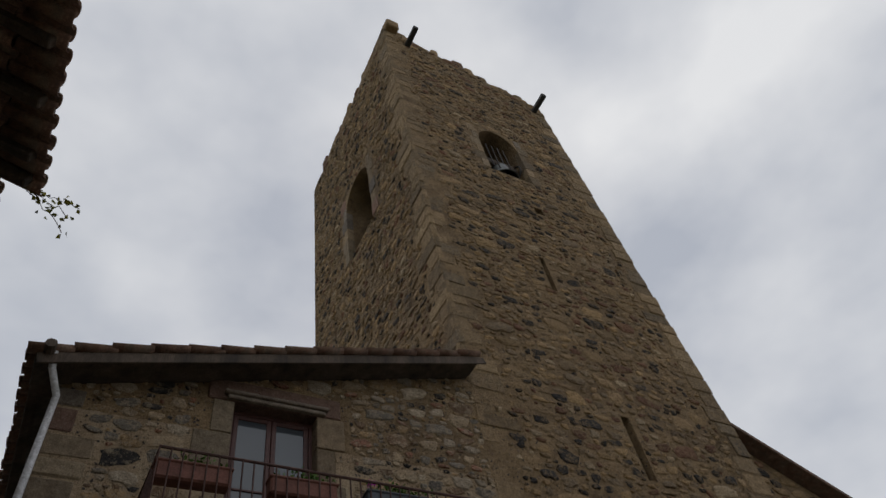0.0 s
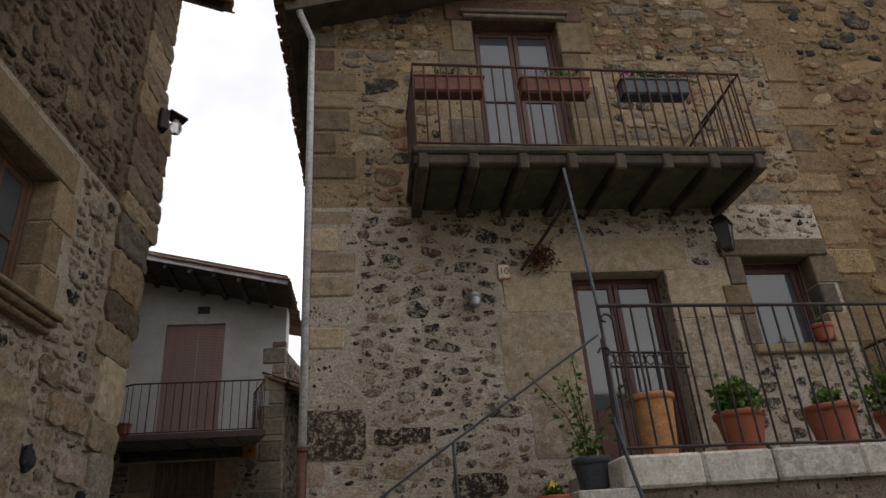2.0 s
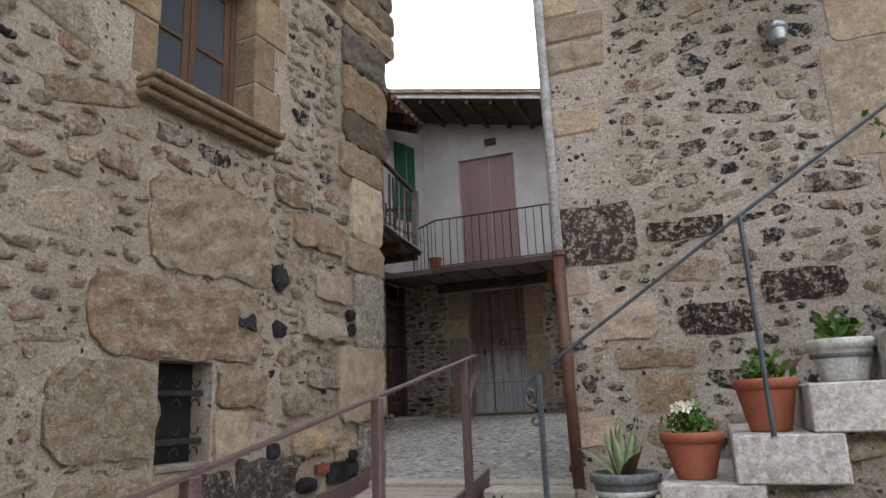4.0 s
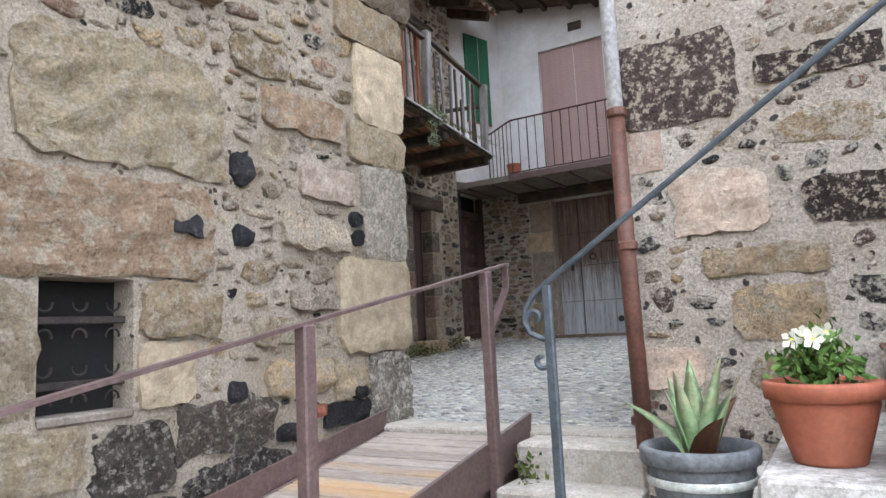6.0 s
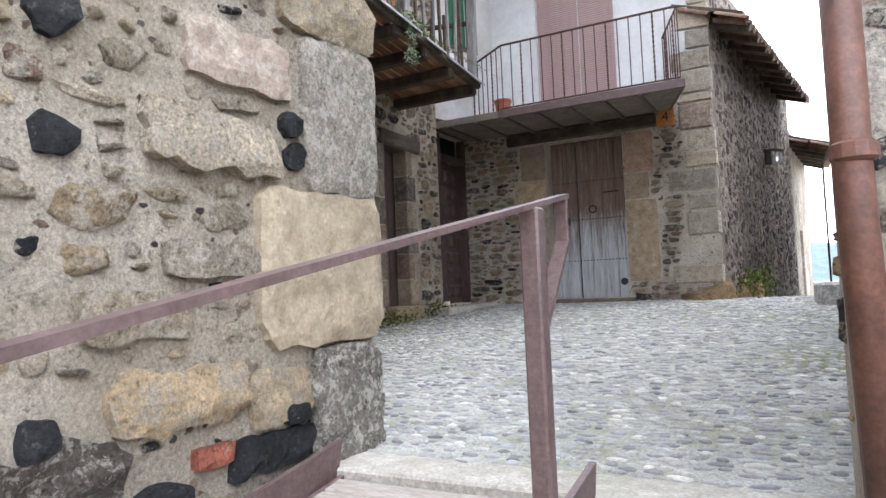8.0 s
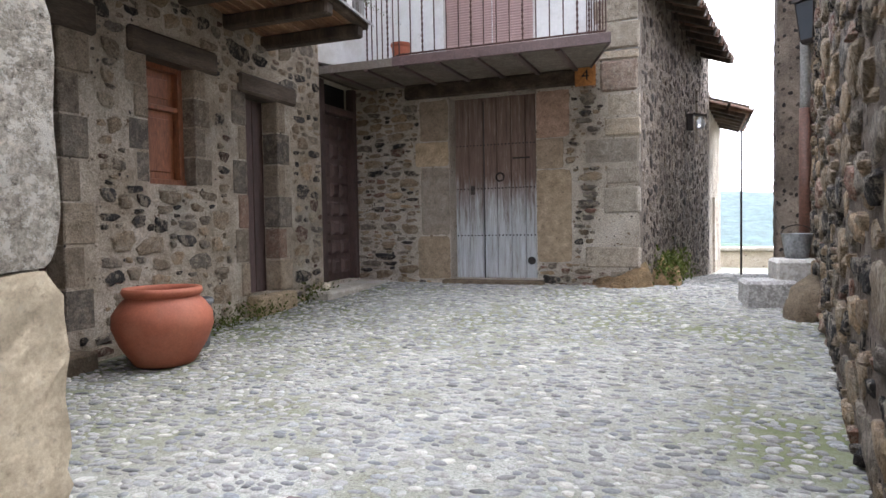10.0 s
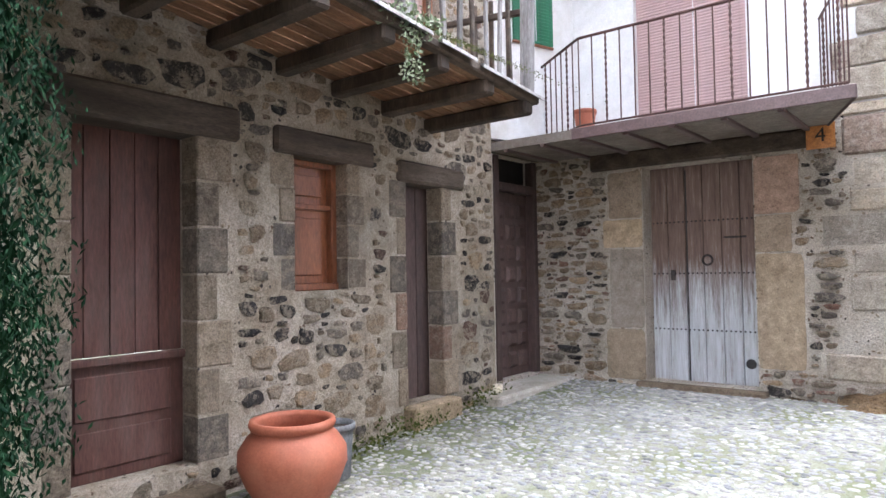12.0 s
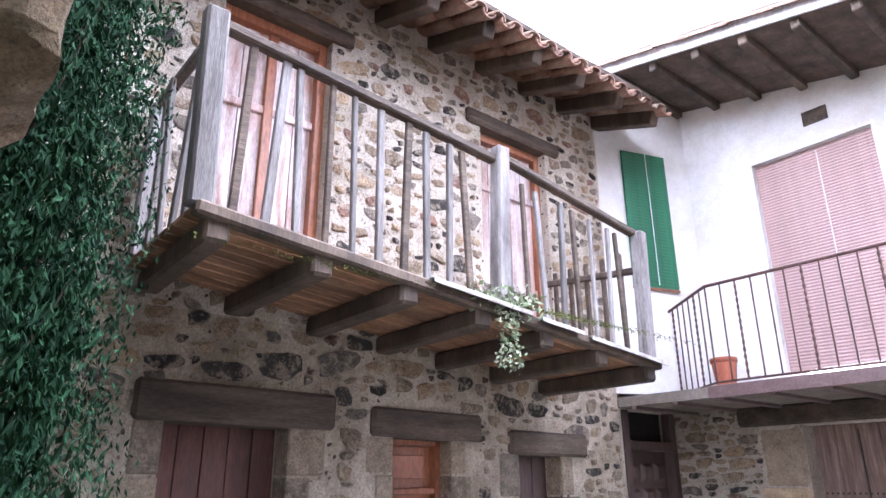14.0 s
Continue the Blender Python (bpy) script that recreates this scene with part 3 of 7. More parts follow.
# ---- mesh building ----
class Geo:
    """A heap of vertices and faces that becomes one mesh."""

    def __init__(self):
        self.v, self.f = [], []

    def raw(self, verts, faces, m=None):
        n = len(self.v)
        self.v += [tuple(m @ Vector(p)) for p in verts] if m else [tuple(p) for p in verts]
        self.f += [tuple(n + i for i in q) for q in faces]
        return self

    def box(self, a, b, c=0.0, m=None):
        """A box from corner a to corner b with edges cut back by c."""
        lo, hi = [min(p, q) for p, q in zip(a, b)], [max(p, q) for p, q in zip(a, b)]
        if c <= 0:
            vs = [(x, y, z) for x in (lo[0], hi[0]) for y in (lo[1], hi[1]) for z in (lo[2], hi[2])]
            return self.raw(vs, [(0, 1, 3, 2), (4, 6, 7, 5), (0, 4, 5, 1), (2, 3, 7, 6), (0, 2, 6, 4), (1, 5, 7, 3)], m)
        bm = bmesh.new()
        c = min(c, 0.45 * min(h - l for l, h in zip(lo, hi)))
        for sx in (0, 1):
            for sy in (0, 1):
                for sz in (0, 1):
                    s = (sx, sy, sz)
                    for ax in range(3):
                        p = [hi[k] - c if s[k] else lo[k] + c for k in range(3)]
                        p[ax] = hi[ax] if s[ax] else lo[ax]
                        bm.verts.new(p)
        res = bmesh.ops.convex_hull(bm, input=bm.verts)
        bm.verts.index_update()
        self.raw([tuple(v.co) for v in bm.verts], [[v.index for v in f.verts] for f in bm.faces], m)
        bm.free()
        return self

    def tube(self, pts, r, n=8, cap=True, r_end=None):
        pts = [Vector(p) for p in pts]
        rings, k, up = [], len(pts), None
        for i, p in enumerate(pts):
            d = (pts[min(i + 1, k - 1)] - pts[max(i - 1, 0)]).normalized()
            if up is None:
                up = Vector((0, 0, 1)) if abs(d.z) < 0.9 else Vector((1, 0, 0))
            a = d.cross(up).normalized()
            b = a.cross(d).normalized()
            up = b
            rr = r if r_end is None else r + (r_end - r) * i / max(1, k - 1)
            rings.append([p + (a * math.cos(2 * math.pi * j / n) + b * math.sin(2 * math.pi * j / n)) * rr for j in range(n)])
        vs = [q for ring in rings for q in ring]
        fs = [(i * n + j, i * n + (j + 1) % n, (i + 1) * n + (j + 1) % n, (i + 1) * n + j) for i in range(k - 1) for j in range(n)]
        if cap:
            fs += [tuple(range(n))[::-1], tuple(range((k - 1) * n, k * n))]
        return self.raw(vs, fs)

    def lathe(self, prof, n=24, at=(0, 0, 0)):
        vs = [(at[0] + r * math.cos(2 * math.pi * j / n), at[1] + r * math.sin(2 * math.pi * j / n), at[2] + z) for r, z in prof for j in range(n)]
        fs = [(i * n + j, i * n + (j + 1) % n, (i + 1) * n + (j + 1) % n, (i + 1) * n + j) for i in range(len(prof) - 1) for j in range(n)]
        return self.raw(vs, fs)

    def mesh(self, name, mat, smooth=False):
        me = bpy.data.meshes.new(name)
        me.from_pydata(self.v, [], self.f)
        me.update()
        if mat:
            me.materials.append(mat)
        if smooth:
            me.shade_smooth()
        return me


def part(name, g, mat, parent=None, label="", m=None, smooth=False):
    """Links a mesh as one object, under its thing if one is given, at the pose m in the parent's space."""
    ob = new(name, g.mesh(name, mat, smooth) if isinstance(g, Geo) else g)
    ob.parent = parent
    if m is not None:
        ob.matrix_basis = m
    if label:
        tagged(ob, label)
    return ob


def thing(name, at, label, category, group="", kind="", rz=0.0):
    ob = new(name)
    ob.empty_display_size = 0.1
    ob.matrix_basis = pose(*at, 0, 0, rz)
    return tagged(ob, label, category, group, kind)


def wall_pose(x, y, ux, uy):
    """The space of a wall: x runs along it, y up, z out of it."""
    n = math.hypot(ux, uy)
    ux, uy = ux / n, uy / n
    return Matrix(((ux, 0, uy, x), (uy, 0, -ux, y), (0, 1, 0, 0), (0, 0, 0, 1)))


def wall(name, m, u0, u1, v0, v1, thick, holes, mat, label, top=None):
    """A wall with thickness and openings that go through it, in its own space."""
    us = sorted({u0, u1, *[h[0] for h in holes], *[h[1] for h in holes], *([u0 + (u1 - u0) * i / 12 for i in range(13)] if top else [])})
    vs = sorted({v0, v1, *[h[2] for h in holes], *[h[3] for h in holes]})
    solid = lambda i, j: 0 <= i < len(us) - 1 and 0 <= j < len(vs) - 1 and not any(a < (us[i] + us[i + 1]) / 2 < b and c < (vs[j] + vs[j + 1]) / 2 < d for a, b, c, d in holes)
    tv = lambda u, j: top(u) if top and j == len(vs) - 1 else vs[j]
    g = Geo()
    for i in range(len(us) - 1):
        for j in range(len(vs) - 1):
            if not solid(i, j):
                continue
            a, b = us[i], us[i + 1]
            q = [(a, tv(a, j)), (b, tv(b, j)), (b, tv(b, j + 1)), (a, tv(a, j + 1))]
            f, k = [(p[0], p[1], 0) for p in q], [(p[0], p[1], -thick) for p in q]
            g.raw(f, [(0, 1, 2, 3)])
            g.raw(k, [(3, 2, 1, 0)])
            for (di, dj), (s, e) in (((0, -1), (0, 1)), ((1, 0), (1, 2)), ((0, 1), (2, 3)), ((-1, 0), (3, 0))):
                if not solid(i + di, j + dj):
                    g.raw([f[s], k[s], k[e], f[e]], [(0, 1, 2, 3)])
    ob = part(name, g, mat, m=m)
    return tagged(ob, label, "wall", kind="structure")


# ---- stones ----
def stone_shape(seed, block=False):
    """A rubble stone within one unit: ragged outline, chipped rim, uneven face."""
    r = random.Random(seed)
    n = 14
    pw = 7.0 if block else r.uniform(2.2, 5.0)
    ang = [2 * math.pi * (i + (0 if block else r.uniform(-0.3, 0.3))) / n + 0.3 for i in range(n)]
    k2, k3, k5 = (r.uniform(0, 6.28) for _ in range(3))
    amp = 0.02 if block else 0.1
    pts = []
    for a in ang:
        c, s = abs(math.cos(a)), abs(math.sin(a))
        q = 0.5 / ((c ** pw + s ** pw) ** (1 / pw)) * (1 + amp * math.sin(2 * a + k2) + amp * math.sin(3 * a + k3) + 0.7 * amp * math.sin(5 * a + k5)) * r.uniform(1 - amp, 1 + 0.5 * amp)
        pts.append((q * math.cos(a), q * math.sin(a)))
    x0, x1, y0, y1 = min(p[0] for p in pts), max(p[0] for p in pts), min(p[1] for p in pts), max(p[1] for p in pts)
    pts = [((x - x0) / (x1 - x0) - 0.5, (y - y0) / (y1 - y0) - 0.5) for x, y in pts]
    tilt = (r.uniform(-0.5, 0.5), r.uniform(-0.5, 0.5))
    vs = []
    for s, z in ((1.0, -0.6), (0.97, 0.35), (0.82, 0.72)):
        for x, y in pts:
            q = s * (1 if z < 0.5 else r.uniform(0.9, 1.06))
            vs.append((x * q, y * q, z + (0 if z < 0 else tilt[0] * x + tilt[1] * y + r.uniform(-0.22, 0.22))))
    vs.append((r.uniform(-0.15, 0.15), r.uniform(-0.15, 0.15), 0.8 + r.uniform(-0.2, 0.25)))
    fs = [(k * n + j, k * n + (j + 1) % n, (k + 1) * n + (j + 1) % n, (k + 1) * n + j) for k in (0, 1) for j in range(n)]
    fs += [(2 * n + j, 2 * n + (j + 1) % n, 3 * n) for j in range(n)]
    return vs, fs


def rough_block(w, h, d, seed, ragged=0.5):
    """A large hewn stone w by h, standing d out of the wall: ragged outline, sharp rim, broken face."""
    r = random.Random(seed)
    nx, ny = max(4, min(16, int(w / 0.045))), max(3, min(12, int(h / 0.045)))
    g, off = Geo(), r.uniform(0, 90)
    cut_off = [r.uniform(0.1, 1.0) * ragged * min(0.16, 0.28 * min(w, h)) for _ in range(4)]
    wave = 0.034 * min(1.0, min(w, h) / 0.22)
    for j in range(ny + 1):
        for i in range(nx + 1):
            x, y = i / nx * w, j / ny * h
            edge = i in (0, nx) or j in (0, ny)
            k = (x > w / 2) + 2 * (y > h / 2)
            dx, dy = min(x, w - x), min(y, h - y)
            bite = max(0.0, cut_off[k] - dx - dy) * 0.5
            x += bite * (1 if k % 2 == 0 else -1)
            y += bite * (1 if k < 2 else -1)
            near = max(0.0, 1 - min(dx, dy) / 0.08)
            x += near * ragged * wave * (noise.noise((x * 9, y * 9, off)) + 0.6 * noise.noise((x * 31, y * 31, off)))
            y += near * ragged * wave * (noise.noise((x * 9, y * 9, off + 9)) + 0.6 * noise.noise((x * 31, y * 31, off + 9)))
            z = d * (0.85 if edge else 1.0) + ragged * (0.022 * noise.noise((x * 5 + off, y * 8, off)) + 0.012 * noise.noise((x * 17, y * 25 + off, off)) + 0.006 * noise.noise((x * 50, y * 50, off)))
            g.v.append((x, y, max(z, -0.01)))
    m = nx + 1
    g.f = [(j * m + i, j * m + i + 1, (j + 1) * m + i + 1, (j + 1) * m + i) for j in range(ny) for i in range(nx)]
    rim = [i for i in range(nx)] + [j * m + nx for j in range(ny)] + [ny * m + nx - i for i in range(nx)] + [(ny - j) * m for j in range(ny)]
    b = len(g.v)
    g.v += [(g.v[i][0], g.v[i][1], -0.1) for i in rim]
    g.f += [(rim[(k + 1) % len(rim)], rim[k], b + k, b + (k + 1) % len(rim)) for k in range(len(rim))]
    return g


def blocks(owner, rows, name="block", seed=1):
    """Large stones that one can tell apart, each at its own place. Returns the field that they take."""
    taken = []
    for k, (u0, u1, v0, v1, mats, d, ragged) in enumerate(rows):
        part(name, rough_block(u1 - u0, v1 - v0, d, seed + k, ragged), mats[0], owner, m=pose(u0, v0, 0, 0, 0, 0))
        taken.append((u0 - 0.015, u1 + 0.015, v0 - 0.01, v1 + 0.01))
    return taken


SHAPES = {False: [stone_shape(s) for s in range(14)], True: [stone_shape(s + 50, True) for s in range(8)]}


def pack(u0, u1, v0, v1, sizes, holes=(), seed=1, cell=0.0125, gap=0.006, top=None, taken=None, depth=(0.02, 0.05), rot=6):
    """Lays stones of falling size into a field without letting them touch. Rows of u, v, width, height, turn, depth."""
    r = np.random.RandomState(seed)
    nu, nv = int((u1 - u0) / cell) + 1, int((v1 - v0) / cell) + 1
    full = np.zeros((nu, nv), bool)
    for a, b, c, d in holes:
        full[max(0, int((a - u0) / cell)):max(0, int((b - u0) / cell) + 1), max(0, int((c - v0) / cell)):max(0, int((d - v0) / cell) + 1)] = True
    rows = []
    for wa, wb, ha, hb, tries in sizes:
        ws, hs = r.uniform(wa, wb, tries), r.uniform(ha, hb, tries)
        us, vs = r.uniform(0, 1, tries), r.uniform(0, 1, tries)
        for w, h, a, b in zip(ws, hs, us, vs):
            if w >= u1 - u0 or h >= v1 - v0:
                continue
            u, v = u0 + a * (u1 - u0 - w), v0 + b * (v1 - v0 - h)
            if top and v + h > top(u + w / 2) - 0.05:
                continue
            i, j = int((u - u0 - gap) / cell), int((v - v0 - gap) / cell)
            i2, j2 = int((u - u0 + w) / cell) + 1, int((v - v0 + h) / cell) + 1
            i, j = max(i, 0), max(j, 0)
            if full[i:i2, j:j2].any():
                continue
            full[i:i2, j:j2] = True
            rows.append((u + w / 2, v + h / 2, w * 1.06, h * 1.08, r.uniform(-rot, rot), r.uniform(*depth)))
    return rows


def chipped(me):
    """Sharp rims and soft faces: the four-sided faces of a stone are its rim."""
    n = np.zeros(len(me.polygons), dtype=np.int32)
    me.polygons.foreach_get("loop_total", n)
    me.polygons.foreach_set("use_smooth", n == 3)
    me.update()


def lay(owner, rows, mats, near=None, block=False, name="stone", limit=280, seed=3):
    """Stones on a wall: single ones within the stretch near (u0, u1, v0, v1), the rest joined."""
    r = random.Random(seed)
    shapes = SHAPES[block]
    single = []
    if near:
        single = [q for q in rows if near[0] < q[0] < near[1] and near[2] < q[1] < near[3]]
        single = sorted(single, key=lambda q: -q[2] * q[3])[:limit]
    chosen = set(single)
    shared = {}
    for q in single:
        k = r.randrange(len(shapes))
        if k not in shared:
            shared[k] = Geo().raw(*shapes[k]).mesh(name, mats[0], True)
            chipped(shared[k])
        ob = new(name, shared[k])
        ob.parent = owner
        ob.matrix_basis = pose(q[0], q[1], 0, 0, 0, q[4]) @ Matrix.Diagonal((q[2], q[3], q[5], 1))
    rest = [q for q in rows if q not in chosen]
    if rest:
        base = [np.array(s[0]) for s in shapes]
        vs, fs, n = [], [], 0
        for q in rest:
            k = r.randrange(len(shapes))
            p = base[k] * (q[2], q[3], q[5])
            c, s = math.cos(radians(q[4])), math.sin(radians(q[4]))
            p = np.stack((p[:, 0] * c - p[:, 1] * s + q[0], p[:, 0] * s + p[:, 1] * c + q[1], p[:, 2]), 1)
            vs.append(p)
            fs += [tuple(n + i for i in f) for f in shapes[k][1]]
            n += len(p)
        me = bpy.data.meshes.new(name + "s")
        me.from_pydata(np.concatenate(vs).tolist(), [], fs)
        me.materials.append(mats[1])
        chipped(me)
        ob = new(name + "s", me)
        ob.parent = owner
        tagged(ob, kind="stuff")


def quoins(owner, u, side, v0, v1, heights, mats, name="quoin", big=(0.38, 0.6), small=(0.24, 0.34), depth=0.035, seed=5, wrap=True):
    """Dressed corner stones at u, in turn long and short, that run to the side given (1 or -1) and stand a little out past the corner."""
    r = random.Random(seed)
    v, k, rows = v0, 0, []
    while v < v1:
        h = min(r.uniform(*heights), v1 - v)
        if h < 0.08:
            break
        w = r.uniform(*(big if (k % 2) ^ (r.random() < 0.2) else small))
        g = Geo().box((r.uniform(-0.03, 0.0) * side, 0.008, -0.12), (w * side, h - 0.008, depth * 0.6 + r.uniform(-0.015, 0.02)), r.uniform(0.012, 0.035))
        part(name, g, mats[0], owner, m=pose(u, v, 0, 0, 0, r.uniform(-1.6, 1.6)))
        rows.append((min(u, u + w * side) - 0.03, max(u, u + w * side) + 0.03, v, v + h))
        v, k = v + h, k + 1
    return rows


def surround(owner, hole, mats, jamb=0.22, head=0.26, seed=2, sill=None, depth=0.03, n=4):
    """Dressed stones round an opening. Returns the field that they take."""
    a, b, c, d = hole
    r = random.Random(seed)
    for side, u in ((-1, a), (1, b)):
        v = c
        for k in range(n):
            h = (d - c) / n
            w = jamb * (1.35 if (k + (side > 0)) % 2 else 0.85) * r.uniform(0.9, 1.1)
            g = Geo().box((-0.008 * side, 0.005, -0.2), (w * side, h - 0.005, depth * 0.5 + r.uniform(-0.006, 0.012)), 0.012)
            part("jamb_stone", g, mats[0], owner, m=pose(u, v, 0))
            v += h
    if head:
        g = Geo().box((a - jamb * 1.1, d - 0.008, -0.2), (b + jamb * 1.1, d + head, depth + 0.006), 0.018)
        part("lintel_stone", g, mats[0], owner)
    if sill:
        g = Geo().box((a - 0.12, c - sill, -0.2), (b + 0.12, c - 0.003, depth + 0.04), 0.018)
        part("sill_stone", g, mats[0], owner)
    return (a - jamb * 1.5, b + jamb * 1.5, c - (sill or 0) - 0.02, d + head + 0.03)


# ---- the place: ground ----
def court(y):
    return 0.70 + 0.05 * (y - 6.9) if y < 15 else max(1.105 - 0.055 * (y - 15), 0.62)


def land(y):
    if y < 7.06:
        return 0.0
    if y < 27:
        return court(y)
    return max(-60.0, 0.6 - 1.3 * (y - 27))


xs = [-2500, -600, -150, -40, -15, -5.4, -4, -3, -2, -1, 0, 1, 3, 8, 15, 40, 150, 600, 2500]
ys = [-2500, -300, -60, -20, -8, -3, 0, 2, 4, 5.5, 7.05, 7.07, 7.6, 8.4, 9.2, 10, 11, 12, 13, 14, 15, 16, 17.5, 19, 21, 23, 25, 27, 30, 45, 74, 150, 600, 2500]
g = Geo().raw([(x, y, land(y)) for y in ys for x in xs], [(j * len(xs) + i, j * len(xs) + i + 1, (j + 1) * len(xs) + i + 1, (j + 1) * len(xs) + i) for j in range(len(ys) - 1) for i in range(len(xs) - 1)])
ground = tagged(part("ground", g, GROUND), "mossy earth bed of a cobbled village lane", "ground", kind="structure")
g = Geo().box((-2.3, 7.065, 0.1), (-0.42, 7.34, 0.728), 0.01)
tagged(part("trim", g, CONCRETE), "pale concrete strip at the edge of the court", "kerb", kind="structure")

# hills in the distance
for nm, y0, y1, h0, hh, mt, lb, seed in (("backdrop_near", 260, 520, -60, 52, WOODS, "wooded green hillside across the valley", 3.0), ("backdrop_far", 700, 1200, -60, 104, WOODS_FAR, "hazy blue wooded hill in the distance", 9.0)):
    g, n, k = Geo(), 70, 14
    for j in range(k + 1):
        for i in range(n + 1):
            x, y = -900 + 1800 * i / n, y0 + (y1 - y0) * j / k
            r = noise.noise((x * 0.004 + seed, y * 0.002, seed)) + 0.4 * noise.noise((x * 0.015, y * 0.01, seed))
            g.v.append((x, y, h0 + hh * math.sin(math.pi * 0.5 * j / k) * (0.85 + 0.35 * r) + noise.noise((x * 0.09, y * 0.09, 1)) * 3))
    g.f = [(j * (n + 1) + i, j * (n + 1) + i + 1, (j + 1) * (n + 1) + i + 1, (j + 1) * (n + 1) + i) for j in range(k) for i in range(n)]
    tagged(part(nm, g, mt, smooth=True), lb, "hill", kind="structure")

# ---- the place: house with the balcony (number 10) ----
AX0, AX1 = -0.43, 5.25
A_M = wall_pose(0, 6.775, 1, 0)
A_DOOR, A_FRENCH, A_WIN = (2.285, 3.31, 2.05, 4.05), (1.52, 2.62, 5.02, 7.5), (4.2, 5.02, 3.2, 4.2)


def a_top(u):
    return 7.3 + (u + 0.65) * 0.283


wall_a = wall("wall_house_ten", A_M, AX0, AX1, -0.3, 4.84, 0.55, [A_DOOR, A_WIN], MORTAR_WHITE, "rubble stone house front with pale lime mortar")
wall_a1 = wall("wall_house_ten_middle", A_M, AX0, AX1, 4.84, 7.0, 0.55, [A_FRENCH[:3] + (7.0,)], MORTAR_UPPER, "brown rubble stone front behind the iron balcony")
wall_a2 = wall("wall_house_ten_gable", A_M, AX0, AX1, 7.0, 9.0, 0.55, [A_FRENCH[:2] + (7.0, 7.5)], MORTAR_TAN, "upper rubble stone gable under the tiled roof", top=a_top)
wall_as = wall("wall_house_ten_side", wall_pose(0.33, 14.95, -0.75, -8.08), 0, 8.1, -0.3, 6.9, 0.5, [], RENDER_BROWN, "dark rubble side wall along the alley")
# ---- the place: tower ----
TX0, TX1, TD = 5.25, 11.55, 7.0
T_M, T_L = wall_pose(0, 6.79, 1, 0), wall_pose(TX0, 6.79 + TD, 0, -1)
BELL = (7.75, 9.15, 17.3, 19.9)


def t_top(u):
    return 25.7 - (u - TX0) * 0.27 + 0.12 * math.sin(7 * u) + (0.16 if int(u * 2.2) % 2 else -0.08)


SLIT_1, SLIT_2, PUTLOG = (8.1, 8.24, 12.25, 13.45), (8.42, 8.62, 7.5, 8.85), (8.72, 9.0, 15.6, 15.9)
wall_t = wall("wall_tower_front", T_M, TX0, TX1, -0.3, 25.7, 0.9, [BELL, SLIT_1, SLIT_2, PUTLOG], MORTAR_TAN, "tall rubble stone church tower, tan and ochre", top=t_top)
ARCH = (2.85, 4.55, 17.0, 20.3)
wall_tl = wall("wall_tower_side", T_L, 0, TD, 5, 25.7, 0.9, [ARCH], MORTAR_TAN, "rubble stone side of the church tower", top=lambda u: 25.1 + 0.6 * u / TD + 0.15 * math.sin(9 * u) + (0.16 if int(u * 2.2) % 2 else -0.06))
wall("wall_tower_back", wall_pose(TX1, 6.79, 0, 1), 0, TD, -0.3, 23.8, 0.9, [], MORTAR_TAN, "far side of the church tower")
wall("wall_tower_rear", wall_pose(TX1, 6.79 + TD, -1, 0), 0, TX1 - TX0, 5, 25, 0.9, [], MORTAR_TAN, "rear of the church tower")
g = Geo().box((TX0 + 0.9, 7.7, 21.5), (TX1 - 0.9, 6.79 + TD - 0.9, 21.8))
tagged(part("ceiling", g, WOOD_DARK), "dark timber floor inside the bell tower", "ceiling", kind="structure")
# ---- the place: nave beyond the tower ----
wall_n = wall("wall_nave", wall_pose(0, 7.3, 1, 0), TX1, 24, -0.3, 9.6, 0.6, [], MORTAR_TAN, "coursed stone church wall beyond the tower", top=lambda u: 9.65 - (u - TX1) * 0.53)
# ---- the place: house on the left ----
B_M = wall_pose(-2.81, 0, 0.068, 1)
B_WIN, B_GRILLE = (4.84, 5.75, 3.36, 4.55), (4.99, 5.42, 1.02, 1.645)
# the top stretch gets darker brown: own colour plus painted eave shade
wall_b1 = wall("wall_corner_house_upper", B_M, 0.6, 7.5, 4.95, 8.55, 0.55, [], MORTAR_BROWN, "brown rubble wall, darkened in colour for the shade under the eave")
wall_b = wall("wall_corner_house", B_M, 0.6, 7.5, -0.3, 4.95, 0.55, [B_WIN, B_GRILLE], MORTAR_PALE, "rough rubble stone wall in buff mortar, patched and stained")
wall("wall_corner_house_end", wall_pose(-2.37, 7.5, -1, 0), 0, 4.2, -0.3, 8.55, 0.5, [], MORTAR_TAN, "plain stone end wall of the corner house")
wall_be = bpy.data.objects["wall_corner_house_end"]
# two unseen walls, added only to keep sky light out of the lane
wall("wall_lane_near", wall_pose(-2.77, 0.6, 0, 1), -9, 0, -0.3, 5.0, 0.4, [], MORTAR_TAN, "unseen plain wall added along the lower lane to block sky light")
wall("wall_lane_back", wall_pose(8, -7, -1, 0), -8, 14, -0.3, 6.0, 0.4, [], MORTAR_TAN, "unseen plain wall added behind the lane to block sky light")
